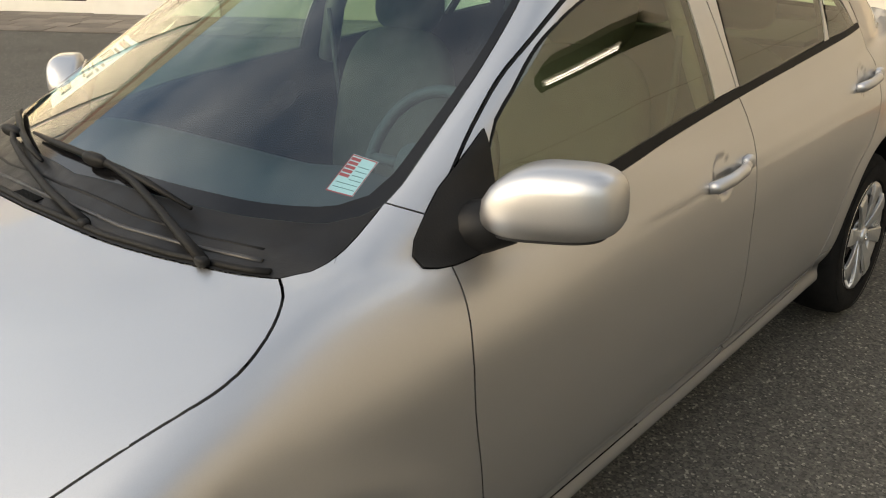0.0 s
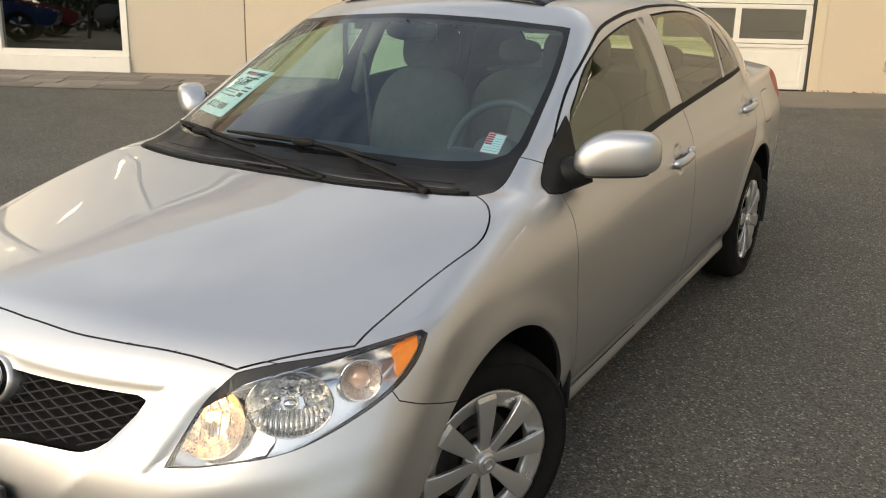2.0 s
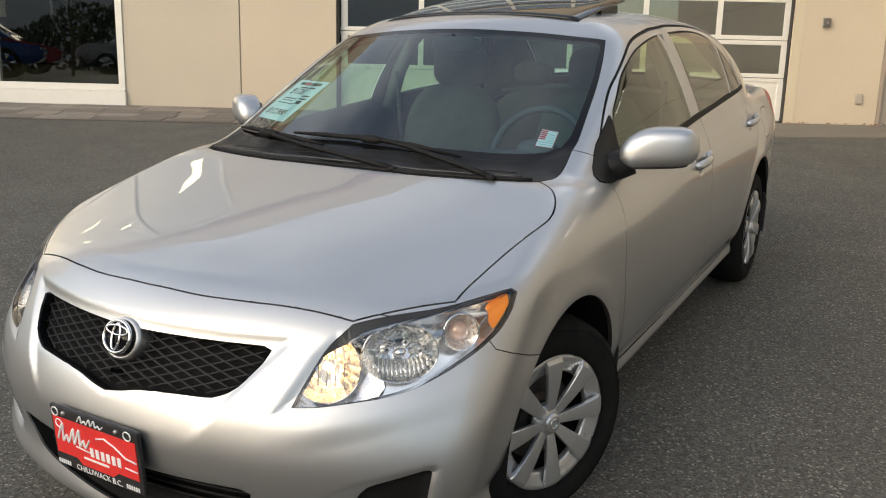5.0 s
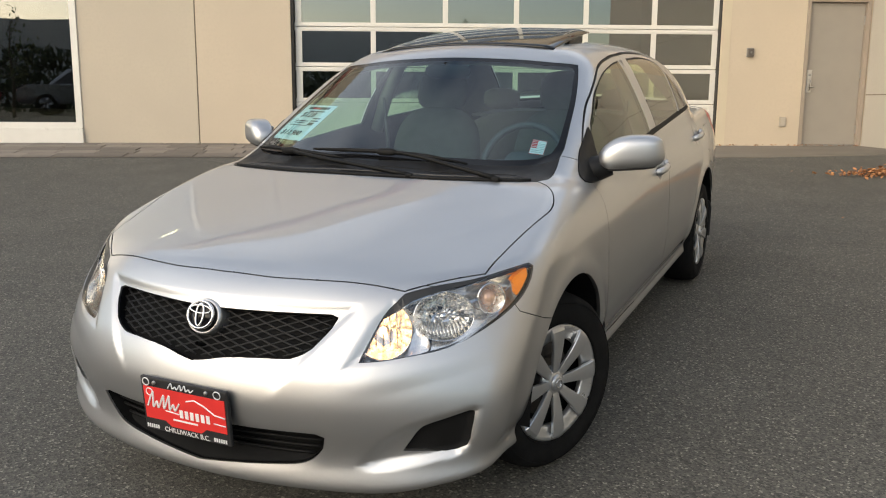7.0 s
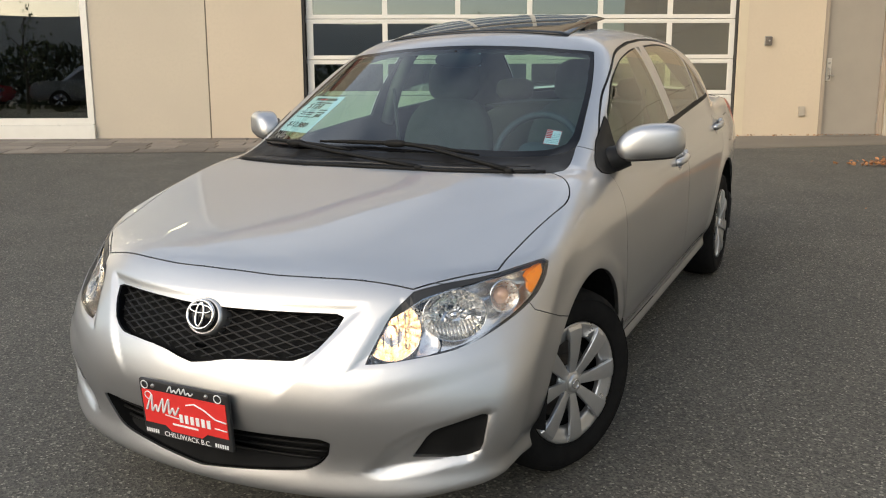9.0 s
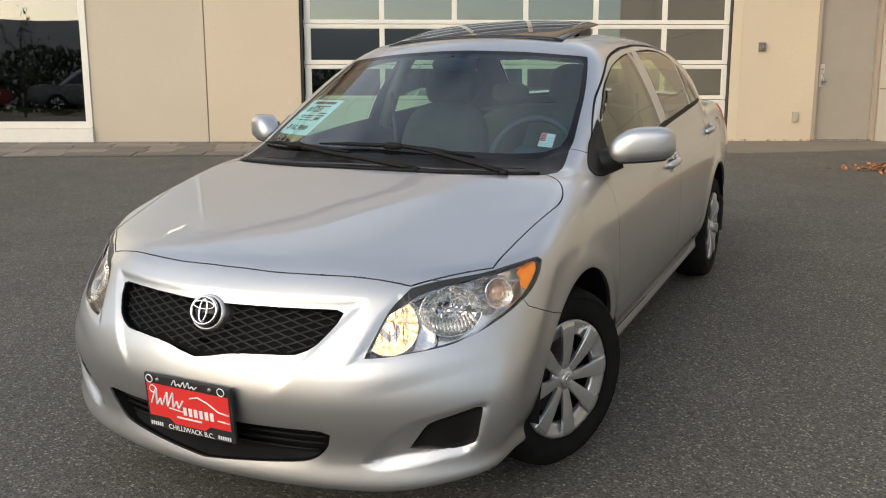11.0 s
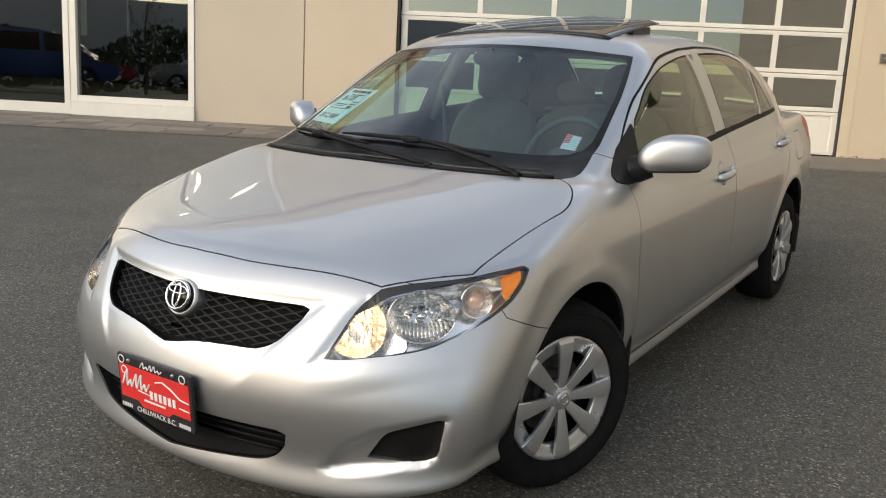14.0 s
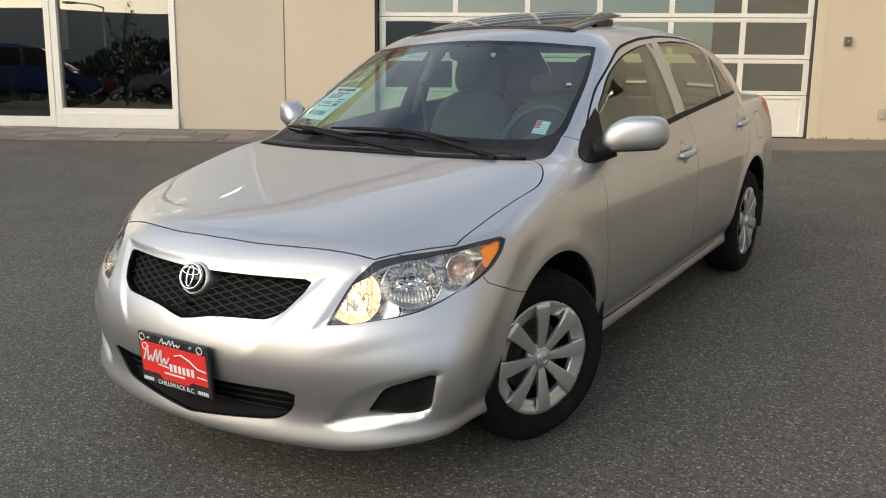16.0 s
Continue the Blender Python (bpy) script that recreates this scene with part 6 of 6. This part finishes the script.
# ---- mirrors, handles, flaps ----
MIRROR_GLASS = material("mirror_glass", (0.85, 0.86, 0.86), 0.02, 1.0)
for s in (1, -1):
    front, back = doors[s]
    sail = skin("mirror_sail", ["sail"], COWL_BLACK, s, lift=0.004, gap=0.0, parent=front)
    mirror = new("door_mirror")
    mirror.matrix_basis = pose(s * 0.893, 0.560, 1.022, -4, -3 * s, 20 * s) if s > 0 else pose(-0.818, 0.565, 1.050, -4, 3, -34) @ Matrix.Diagonal((0.80, 0.9, 0.92, 1))
    mirror.parent = car
    mirror["label"] = "silver door mirror on a black foot"
    bm = pebble(0.121, 0.080, 0.071, 3.3)
    for v in bm.verts:  # the shell narrows towards the door, most at its top
        k = (v.co.x * s + 0.127) / 0.254
        v.co.z = v.co.z * (0.93 - 0.13 * k) if v.co.z > 0 else v.co.z * 0.96
        v.co.x += 0.066 * s * max(0.0, v.co.z / 0.066) ** 1.3 * (1 - k) - 0.018 * s * max(0.0, -v.co.z / 0.068) * (1 - k)
    part("shell", bm, PAINT, mirror, smooth=True)
    part("base_strip", pebble(0.098, 0.062, 0.010, 3.2), BLACK_PLASTIC, mirror, smooth=True, matrix=pose(-0.010 * s, 0.004, -0.060))
    part("glass", boxes((-0.080, 0.0275, -0.046, 0.080, 0.0315, 0.034), bevel=0.003), MIRROR_GLASS, mirror)
    part("foot", tube([(s * -0.20, 0.0, -0.075), (s * -0.14, 0.0, -0.060), (s * -0.08, 0.0, -0.045)], [0.056, 0.050, 0.042], 14), COWL_BLACK, mirror, smooth=True)
    for door_, y, z, x in ((front, 1.335, 0.852, 0.851), (back, 2.385, 0.905, 0.836)):
        pull = part("handle", tube([(s * (x - 0.002), y - 0.092, z - 0.006), (s * (x + 0.012), y - 0.078, z - 0.003), (s * (x + 0.022), y - 0.02, z + 0.002), (s * (x + 0.021), y + 0.05, z + 0.008), (s * (x + 0.012), y + 0.085, z + 0.010)], [0.013, 0.017, 0.0155, 0.0145, 0.013], 12), PAINT, door_, smooth=True)
        part("key_cap", pebble(0.014, 0.030, 0.019), PAINT, door_, smooth=True, matrix=pose(s * (x + 0.003), y + 0.118, z + 0.012, 0, 0, 0))
    for y0, y1 in ((0.325, 0.385), (2.955, 3.02)):
        foot = 0.285 if y0 < 1 else 0.21
        part("mud_flap", plate([(0.70, foot), (0.858, foot), (0.862, 0.40), (0.845, 0.44), (0.70, 0.44)], 0.012, pose(0, y0 + (0.05 if y0 < 1 else 0), 0, 90, 0, 0) @ Matrix.Diagonal((s, 1, 1, 1)), bevel=0.003), BLACK_PLASTIC, car, "black rubber mud flap")
    for y in (AXLE_F - 0.02, AXLE_R):
        well = bmesh.new()
        n, r = 40, ARCH_R + 0.004
        rings = [[well.verts.new((s * x, y + r * math.cos(math.pi * (1.07 * k / n - 0.075)), 0.314 + r * math.sin(math.pi * (1.07 * k / n - 0.075)))) for k in range(n + 1)] for x in (0.855, 0.50)]
        for k in range(n):
            well.faces.new((rings[0][k], rings[0][k + 1], rings[1][k + 1], rings[1][k]))
        well.faces.new(rings[1])
        part("wheel_well", well, SHADED_VOID, car, smooth=False)


# ---- wheels ----
def blade_mesh():
    """One flat blade of the wheel cover, widening from hub to edge, with thick sides."""
    bm = bmesh.new()
    rs = [0.034, 0.046, 0.060, 0.075, 0.095, 0.115, 0.135, 0.155, 0.172, 0.186, 0.194, 0.198]
    def half(r):
        return min(0.35, (0.0160 + 0.108 * (r - 0.05)) / r)
    def out(r):
        return 0.006 + 0.017 * math.sin(min(1.0, (r - 0.03) / 0.15) * math.pi * 0.52) - max(0.0, r - 0.184) * 0.45
    cs = [-1, -0.93, -0.5, 0, 0.5, 0.93, 1]
    grid = [[bm.verts.new((out(r) - (0.0025 if abs(c) == 1 else 0.0) - 0.002 * c * c, r * math.cos(c * half(r)), r * math.sin(c * half(r)))) for c in cs] for r in rs]
    for p, q in zip(grid, grid[1:]):
        for i in range(len(cs) - 1):
            bm.faces.new((p[i], p[i + 1], q[i + 1], q[i]))
    for col in (0, -1):
        lip = [bm.verts.new((v.co.x - 0.009, v.co.y, v.co.z)) for v in (row[col] for row in grid)]
        for i in range(len(rs) - 1):
            bm.faces.new((grid[i][col], grid[i + 1][col], lip[i + 1], lip[i]))
    bmesh.ops.recalc_face_normals(bm, faces=bm.faces)
    me = bpy.data.meshes.new("spoke")
    bm.to_mesh(me)
    bm.free()
    me.materials.append(SILVER_PLASTIC)
    return me


BLADE = blade_mesh()


def wheel(m):
    w = new("wheel")
    w.parent = car
    w.matrix_basis = m
    w["label"] = "black tyre with a silver eight-spoke wheel cover"
    R = HUB_Z
    tyre = part("tyre", lathe([(-0.19, 0.19), (-0.195, 0.23), (-0.19, 0.27), (-0.165, 0.2985), (-0.13, R - 0.002), (-0.07, R), (-0.035, R - 0.003), (-0.008, 0.2985), (0.010, 0.283), (0.017, 0.260), (0.018, 0.24), (0.014, 0.215), (0.008, 0.203), (-0.02, 0.195)], 96), RUBBER, w, smooth=True)
    for r in (0.209, 0.276):
        part("tyre_rib", ring_x(r, 0.0016, 0.016 if r < 0.25 else 0.0165), RUBBER, tyre, smooth=True)
    part("cover_ring", lathe([(-0.020, 0.152), (-0.004, 0.150), (0.001, 0.156), (0.003, 0.172), (0.009, 0.186), (0.012, 0.196), (0.010, 0.2015), (0.000, 0.2025)], 96), SILVER_PLASTIC, w, smooth=True)
    part("cover_hub", lathe([(0.0085, 0.0), (0.0085, 0.034), (0.004, 0.042), (-0.004, 0.050), (-0.006, 0.056), (-0.016, 0.058)], 48), SILVER_PLASTIC, w, smooth=True)
    for k in range(8):
        spoke = new("spoke", BLADE)
        spoke.parent = w
        spoke.matrix_basis = Matrix.Rotation(2 * math.pi * k / 8, 4, "X")
    cap = part("centre_cap", lathe([(0.008, 0.030), (0.016, 0.028), (0.019, 0.022), (0.0185, 0.0)], 32), SILVER_PLASTIC, w, smooth=True)
    part("mark", ring_x(0.014, 0.0018, 0.020), CHROME, cap, smooth=True)
    part("rim", lathe([(-0.06, 0.0), (-0.06, 0.10), (-0.075, 0.17), (-0.02, 0.196), (-0.18, 0.190)], 48), SHADED_VOID, w, smooth=True)
    part("brake_disc", lathe([(-0.050, 0.0), (-0.040, 0.05), (-0.050, 0.07), (-0.050, 0.125), (-0.060, 0.125)], 48), STEEL, w, smooth=False)
    part("brake_caliper", boxes((-0.06, -0.05, 0.085, -0.030, 0.05, 0.14), bevel=0.008), STEEL, w)
    return w


def ring_x(r, t, x):
    return tube([(x, r * math.cos(2 * math.pi * i / 64), r * math.sin(2 * math.pi * i / 64)) for i in range(64)], t, 6, closed=True)


STEER = 22
wheel(pose(0.720, -0.005, HUB_Z, 0, 0, -STEER) @ pose(0.088, 0, 0, 1, 0, 0))
wheel(pose(0.838, AXLE_R, HUB_Z, 30, 0, 0))
wheel(pose(-0.725, -0.005, HUB_Z, 0, 0, -STEER) @ pose(-0.088, 0, 0, 0, 0, 180))
wheel(pose(-0.838, AXLE_R, HUB_Z, 0, 0, 180))


# ---- wipers, sunroof, stickers, cabin ----
def wiper(arm, blade):
    w = new("wiper")
    w.parent = car
    w["label"] = "black windshield wiper"
    part("arm", tube(arm, [0.010, 0.009, 0.008, 0.008, 0.007, 0.007][: len(arm)], 8), DEEP_BLACK, w, smooth=True)
    part("blade", tube(blade, [0.004] + [0.008] * (len(blade) - 2) + [0.004], 8), DEEP_BLACK, w, smooth=True)
    mid = Vector(arm[-1])
    part("pivot", pebble(0.016, 0.013, 0.009), DEEP_BLACK, w, smooth=True, matrix=Matrix.Translation(Vector(arm[0])))
    part("joint", pebble(0.045, 0.016, 0.014), DEEP_BLACK, w, smooth=True, matrix=Matrix.Translation(mid))
wiper([(0.528, 0.112, 0.962), (0.45, 0.126, 0.978), (0.335, 0.154, 0.995), (0.20, 0.180, 1.018), (0.10, 0.188, 1.030), (0.05, 0.188, 1.030)],
      [(-0.30, 0.216, 1.026), (-0.15, 0.198, 1.030), (0.05, 0.188, 1.031), (0.22, 0.188, 1.021), (0.385, 0.186, 0.999)])
wiper([(0.205, 0.076, 0.964), (0.12, 0.083, 0.975), (0.0, 0.100, 0.986), (-0.20, 0.143, 1.000), (-0.33, 0.178, 1.010), (-0.41, 0.212, 1.016)],
      [(-0.66, 0.335, 1.010), (-0.572, 0.292, 1.016), (-0.405, 0.228, 1.016), (-0.24, 0.176, 1.012), (-0.12, 0.150, 1.006)])
def cowl_line(back, x0, x1, lift):
    """A line across the cowl, at a distance behind the hood's rear edge."""
    xs = np.linspace(x0, x1, 41)
    ys = np.interp(np.abs(xs), [0.0, 0.28, 0.454, 0.6, 0.664], [0.053, 0.062, 0.089, 0.128, 0.158]) + back
    org = np.stack([xs, ys, np.full_like(xs, 0.6)], 1)
    top_ = reach(np.abs(org) * (1, 0, 0) + org * (0, 1, 1), np.tile((0.0, 0.0, 1.0), (41, 1)), 0.8)
    return [(x, y, z + lift) for x, y, z in zip(xs, ys, top_[:, 2])]
part("hood_seal", tube(cowl_line(0.012, -0.64, 0.64, 0.001), 0.007, 8), DEEP_BLACK, cowl, smooth=True)
part("ridge", tube(cowl_line(0.046, -0.60, 0.60, -0.001), 0.005, 8), BLACK_PLASTIC, cowl, smooth=True)
part("ridge", tube(cowl_line(0.080, -0.57, 0.57, -0.002), 0.004, 8), DEEP_BLACK, cowl, smooth=True)
# near-black bars stand in for the shaded slots
for k in range(14):
    part("vent_slot", boxes((-0.09 + 0.007 * k, 0.066, 0.9590, -0.0865 + 0.007 * k, 0.090, 0.9665)), SHADED_VOID, cowl)

def roof_z(x, y):
    return 1.452 - 0.11 * max(1.5 - y, 0) ** 2 - 0.070 * max(y - 1.5, 0) ** 2 - 0.12 * x * x
glass_top = bmesh.new()
gy, gx = np.linspace(1.01, 1.555, 14), np.linspace(-0.43, 0.43, 19)
gv = [[glass_top.verts.new((x, y, roof_z(x, y) + 0.004 + 0.054 * ((y - 1.01) / 0.545) - 0.008 * max(0.0, abs(x) - 0.40) / 0.03)) for x in gx] for y in gy]
for a, b in zip(gv, gv[1:]):
    for i in range(len(gx) - 1):
        glass_top.faces.new((a[i], a[i + 1], b[i + 1], b[i]))
r_ = bmesh.ops.extrude_face_region(glass_top, geom=list(glass_top.faces))
bmesh.ops.translate(glass_top, vec=(0, 0, -0.005), verts=[v for v in r_["geom"] if isinstance(v, bmesh.types.BMVert)])
bmesh.ops.recalc_face_normals(glass_top, faces=glass_top.faces)
SUNROOF_GLASS = material("dark_roof_glass", (0.008, 0.009, 0.010), 0.015, 0, (0.012, 0.012, 0.013), 6, 0.5, rough_var=0.01)
part("sunroof", glass_top, SUNROOF_GLASS, car, "dark glass sunroof tilted open at its rear", smooth=True)
# solid dark block put where the open roof would lie in shade
part("sunroof_opening", boxes((-0.40, 1.32, 1.40, 0.40, 1.53, 1.438), bevel=0.004), SHADED_VOID, car)
for x in (-0.40, 0.40):
    part("sunroof_arm", boxes((x - 0.012, 1.30, 1.40, x + 0.012, 1.50, 1.460), bevel=0.004), BLACK_PLASTIC, car)


def on_glass(x, z, depth=0.004):
    """The windshield at (x, z), a little inside it."""
    return Vector((x, 0.165 + (z - 1.0) / 0.53 + 0.40 * x * x + depth, z))
def decal(corners, up, across, mat, parent, name, lift=0.0):
    """A sheet that follows the glass, between corners (x, z) given lower left, lower right, upper right, upper left; up and across as fractions."""
    a, b, c, d = [Vector(q) for q in corners]
    bm = bmesh.new()
    us, vs = np.linspace(*across, 9), np.linspace(*up, 7)
    def q(u, v):
        p = a.lerp(b, u).lerp(d.lerp(c, u), v)
        return on_glass(p.x, p.y, 0.005 - lift)
    g = [[bm.verts.new(q(u, v)) for u in us] for v in vs]
    for r0, r1 in zip(g, g[1:]):
        for i in range(len(us) - 1):
            bm.faces.new((r0[i], r0[i + 1], r1[i + 1], r1[i]))
    return part(name, bm, mat, parent)
SHEET = [(-0.660, 1.042), (-0.448, 1.042), (-0.398, 1.172), (-0.603, 1.170)]
sheet = decal(SHEET, (0, 1), (0, 1), PAPER, car, "price_sheet")
sheet["label"] = "pale green price sheet inside the windshield"
for up, across in (((0.88, 0.95), (0.15, 0.85)), ((0.80, 0.83), (0.3, 0.8)), ((0.52, 0.545), (0.15, 0.6)), ((0.47, 0.49), (0.15, 0.55)), ((0.40, 0.42), (0.1, 0.7)), ((0.60, 0.63), (0.65, 0.9)), ((0.53, 0.56), (0.65, 0.9)), ((0.42, 0.50), (0.68, 0.85))):
    decal(SHEET, up, across, INK, sheet, "text_bar", 0.0015)
decal(SHEET, (0.89, 0.93), (0.30, 0.55), RED_INK, sheet, "stripe", 0.0025)
def on_sheet(corners, u, v, lift=0.003):
    a, b, c, d = [Vector(q) for q in corners]
    f = lambda u, v: on_glass(*a.lerp(b, u).lerp(d.lerp(c, u), v), 0.005 - lift)
    o, ex, ey = f(u, v), (f(u + 0.1, v) - f(u - 0.1, v)).normalized(), (f(u, v + 0.1) - f(u, v - 0.1)).normalized()
    ez = ex.cross(ey).normalized()
    ey = ez.cross(ex)
    return Matrix(((ex.x, ey.x, ez.x, o.x), (ex.y, ey.y, ez.y, o.y), (ex.z, ey.z, ez.z, o.z), (0, 0, 0, 1)))
writing("$128", 0.052, INK, sheet, on_sheet(SHEET, 0.38, 0.65))
writing("$12,980", 0.046, INK, sheet, on_sheet(SHEET, 0.45, 0.14))
STICK = [(0.562, 1.026), (0.615, 1.020), (0.605, 1.062), (0.552, 1.070)]
stick = decal(STICK, (0, 1), (0, 1), WHITE_INK, car, "window_sticker")
stick["label"] = "white sticker with red stripes inside the windshield"
for k in range(5):
    decal(STICK, (0.42 + 0.11 * k, 0.50 + 0.11 * k), (0.05, 0.42), RED_INK, stick, "stripe", 0.0015)
for up, across in (((0.0, 0.03), (0, 1)), ((0.97, 1.0), (0, 1)), ((0, 1), (0, 0.03)), ((0, 1), (0.97, 1.0))):
    decal(STICK, up, across, RED_INK, stick, "edge", 0.0015)
for k in range(6):
    decal(STICK, (0.14 + 0.12 * k, 0.155 + 0.12 * k), (0.48 if k > 1 else 0.1, 0.92), INK, stick, "text_bar", 0.0015)

dash = bmesh.new()
gx = np.linspace(-0.66, 0.66, 23)
profile = [(0.20, 0.955), (0.34, 0.960), (0.48, 0.955), (0.60, 0.940), (0.68, 0.910), (0.72, 0.85), (0.70, 0.70), (0.62, 0.45)]
gv = [[dash.verts.new((x, y + 0.22 * x * x * (1 if y < 0.5 else 0.2), z - 0.03 * x * x + (0.028 * math.exp(-((x - 0.37) / 0.16) ** 2 - ((y - 0.6) / 0.12) ** 2)))) for x in gx] for y, z in profile]
for a, b in zip(gv, gv[1:]):
    for i in range(len(gx) - 1):
        dash.faces.new((a[i], a[i + 1], b[i + 1], b[i]))
part("dashboard", dash, DASH, car, smooth=True)
steer = part("steering_wheel", tube([(0.185 * math.cos(2 * math.pi * i / 40), 0, 0.185 * math.sin(2 * math.pi * i / 40)) for i in range(40)], 0.015, 10, closed=True), DASH, car, smooth=True, matrix=pose(0.37, 0.80, 0.915, -26, 0, 0))
part("hub", pebble(0.085, 0.05, 0.06), DASH, steer, smooth=True)
for a in (0, math.pi, -math.pi / 2):
    part("spoke", tube([(0.06 * math.cos(a), 0, 0.05 * math.sin(a)), (0.18 * math.cos(a), 0, 0.18 * math.sin(a))], 0.014, 8), DASH, steer, smooth=True)


def seat(x, y, w=0.26):
    st = new("seat")
    st.parent = car
    st.matrix_basis = pose(x, y, 0.0)
    st["label"] = "grey-beige fabric car seat with a headrest"
    part("cushion", pebble(w, 0.30, 0.085, 3.2), FABRIC, st, smooth=True, matrix=pose(0, -0.22, 0.50, 6, 0, 0) @ Matrix.Diagonal((1, 1, 1, 1)))
    part("backrest", pebble(w * 0.97, 0.085, 0.33, 3.0), FABRIC, st, smooth=True, matrix=pose(0, 0.10, 0.79, -15, 0, 0))
    part("headrest", pebble(0.142, 0.06, 0.105, 3.0), FABRIC, st, smooth=True, matrix=pose(0, 0.215, 1.190, -12, 0, 0))
    for d in (-0.05, 0.05):
        part("post", tube([(d, 0.195, 1.06), (d, 0.215, 1.16)], 0.006, 8), CHROME, st, smooth=True)
for x in (-0.345, 0.345):
    seat(x, 1.29)
bench = new("rear_bench")
bench.parent = car
part("backrest", pebble(0.62, 0.10, 0.30, 3.6), FABRIC, bench, smooth=True, matrix=pose(0, 2.32, 0.74, -18, 0, 0))
part("cushion", pebble(0.62, 0.28, 0.10, 3.6), FABRIC, bench, smooth=True, matrix=pose(0, 2.02, 0.48, 0, 0, 0))
for x in (-0.38, 0.0, 0.38):
    part("headrest", pebble(0.12, 0.055, 0.065, 3.0), FABRIC, bench, smooth=True, matrix=pose(x, 2.43, 1.10, -14, 0, 0))
part("parcel_shelf", boxes((-0.60, 2.45, 0.985, 0.60, 3.0, 1.005), bevel=0.005), DASH, car)
part("cabin_floor", boxes((-0.72, 0.55, 0.26, 0.72, 2.6, 0.30)), DASH, car)
inside_mirror = part("rear_view_mirror", pebble(0.12, 0.02, 0.034), DEEP_BLACK, car, smooth=True, matrix=pose(0, 0.84, 1.312, 0, 0, -8))
part("glass", boxes((-0.108, 0.006, -0.027, 0.108, 0.009, 0.027)), MIRROR_GLASS, inside_mirror)
part("stem", tube([(0, 0, 0.02), (0, -0.022, 0.036)], 0.006, 8), DEEP_BLACK, inside_mirror, smooth=True)
for s in (1, -1):  # belts and inner pillar trim
    part("pillar_trim", tube([(s * 0.735, 1.46, 0.98), (s * 0.665, 1.45, 1.16), (s * 0.585, 1.47, 1.33)], 0.035, 10), LINING, car, smooth=True)
    part("seat_belt", tube([(s * 0.66, 1.42, 1.16), (s * 0.64, 1.42, 0.85), (s * 0.62, 1.40, 0.55)], 0.010, 6), DASH, car, smooth=True)
for ob in car.children_recursive:  # panes let the daylight in
    if ob.data and ob.data.materials and ob.data.materials[0] in (CAR_GLASS, SIDE_GLASS, LENS_GLASS):
        ob.visible_shadow = False
for ob in garage.children_recursive:
    if ob.name.startswith("pane"):
        ob.visible_shadow = False
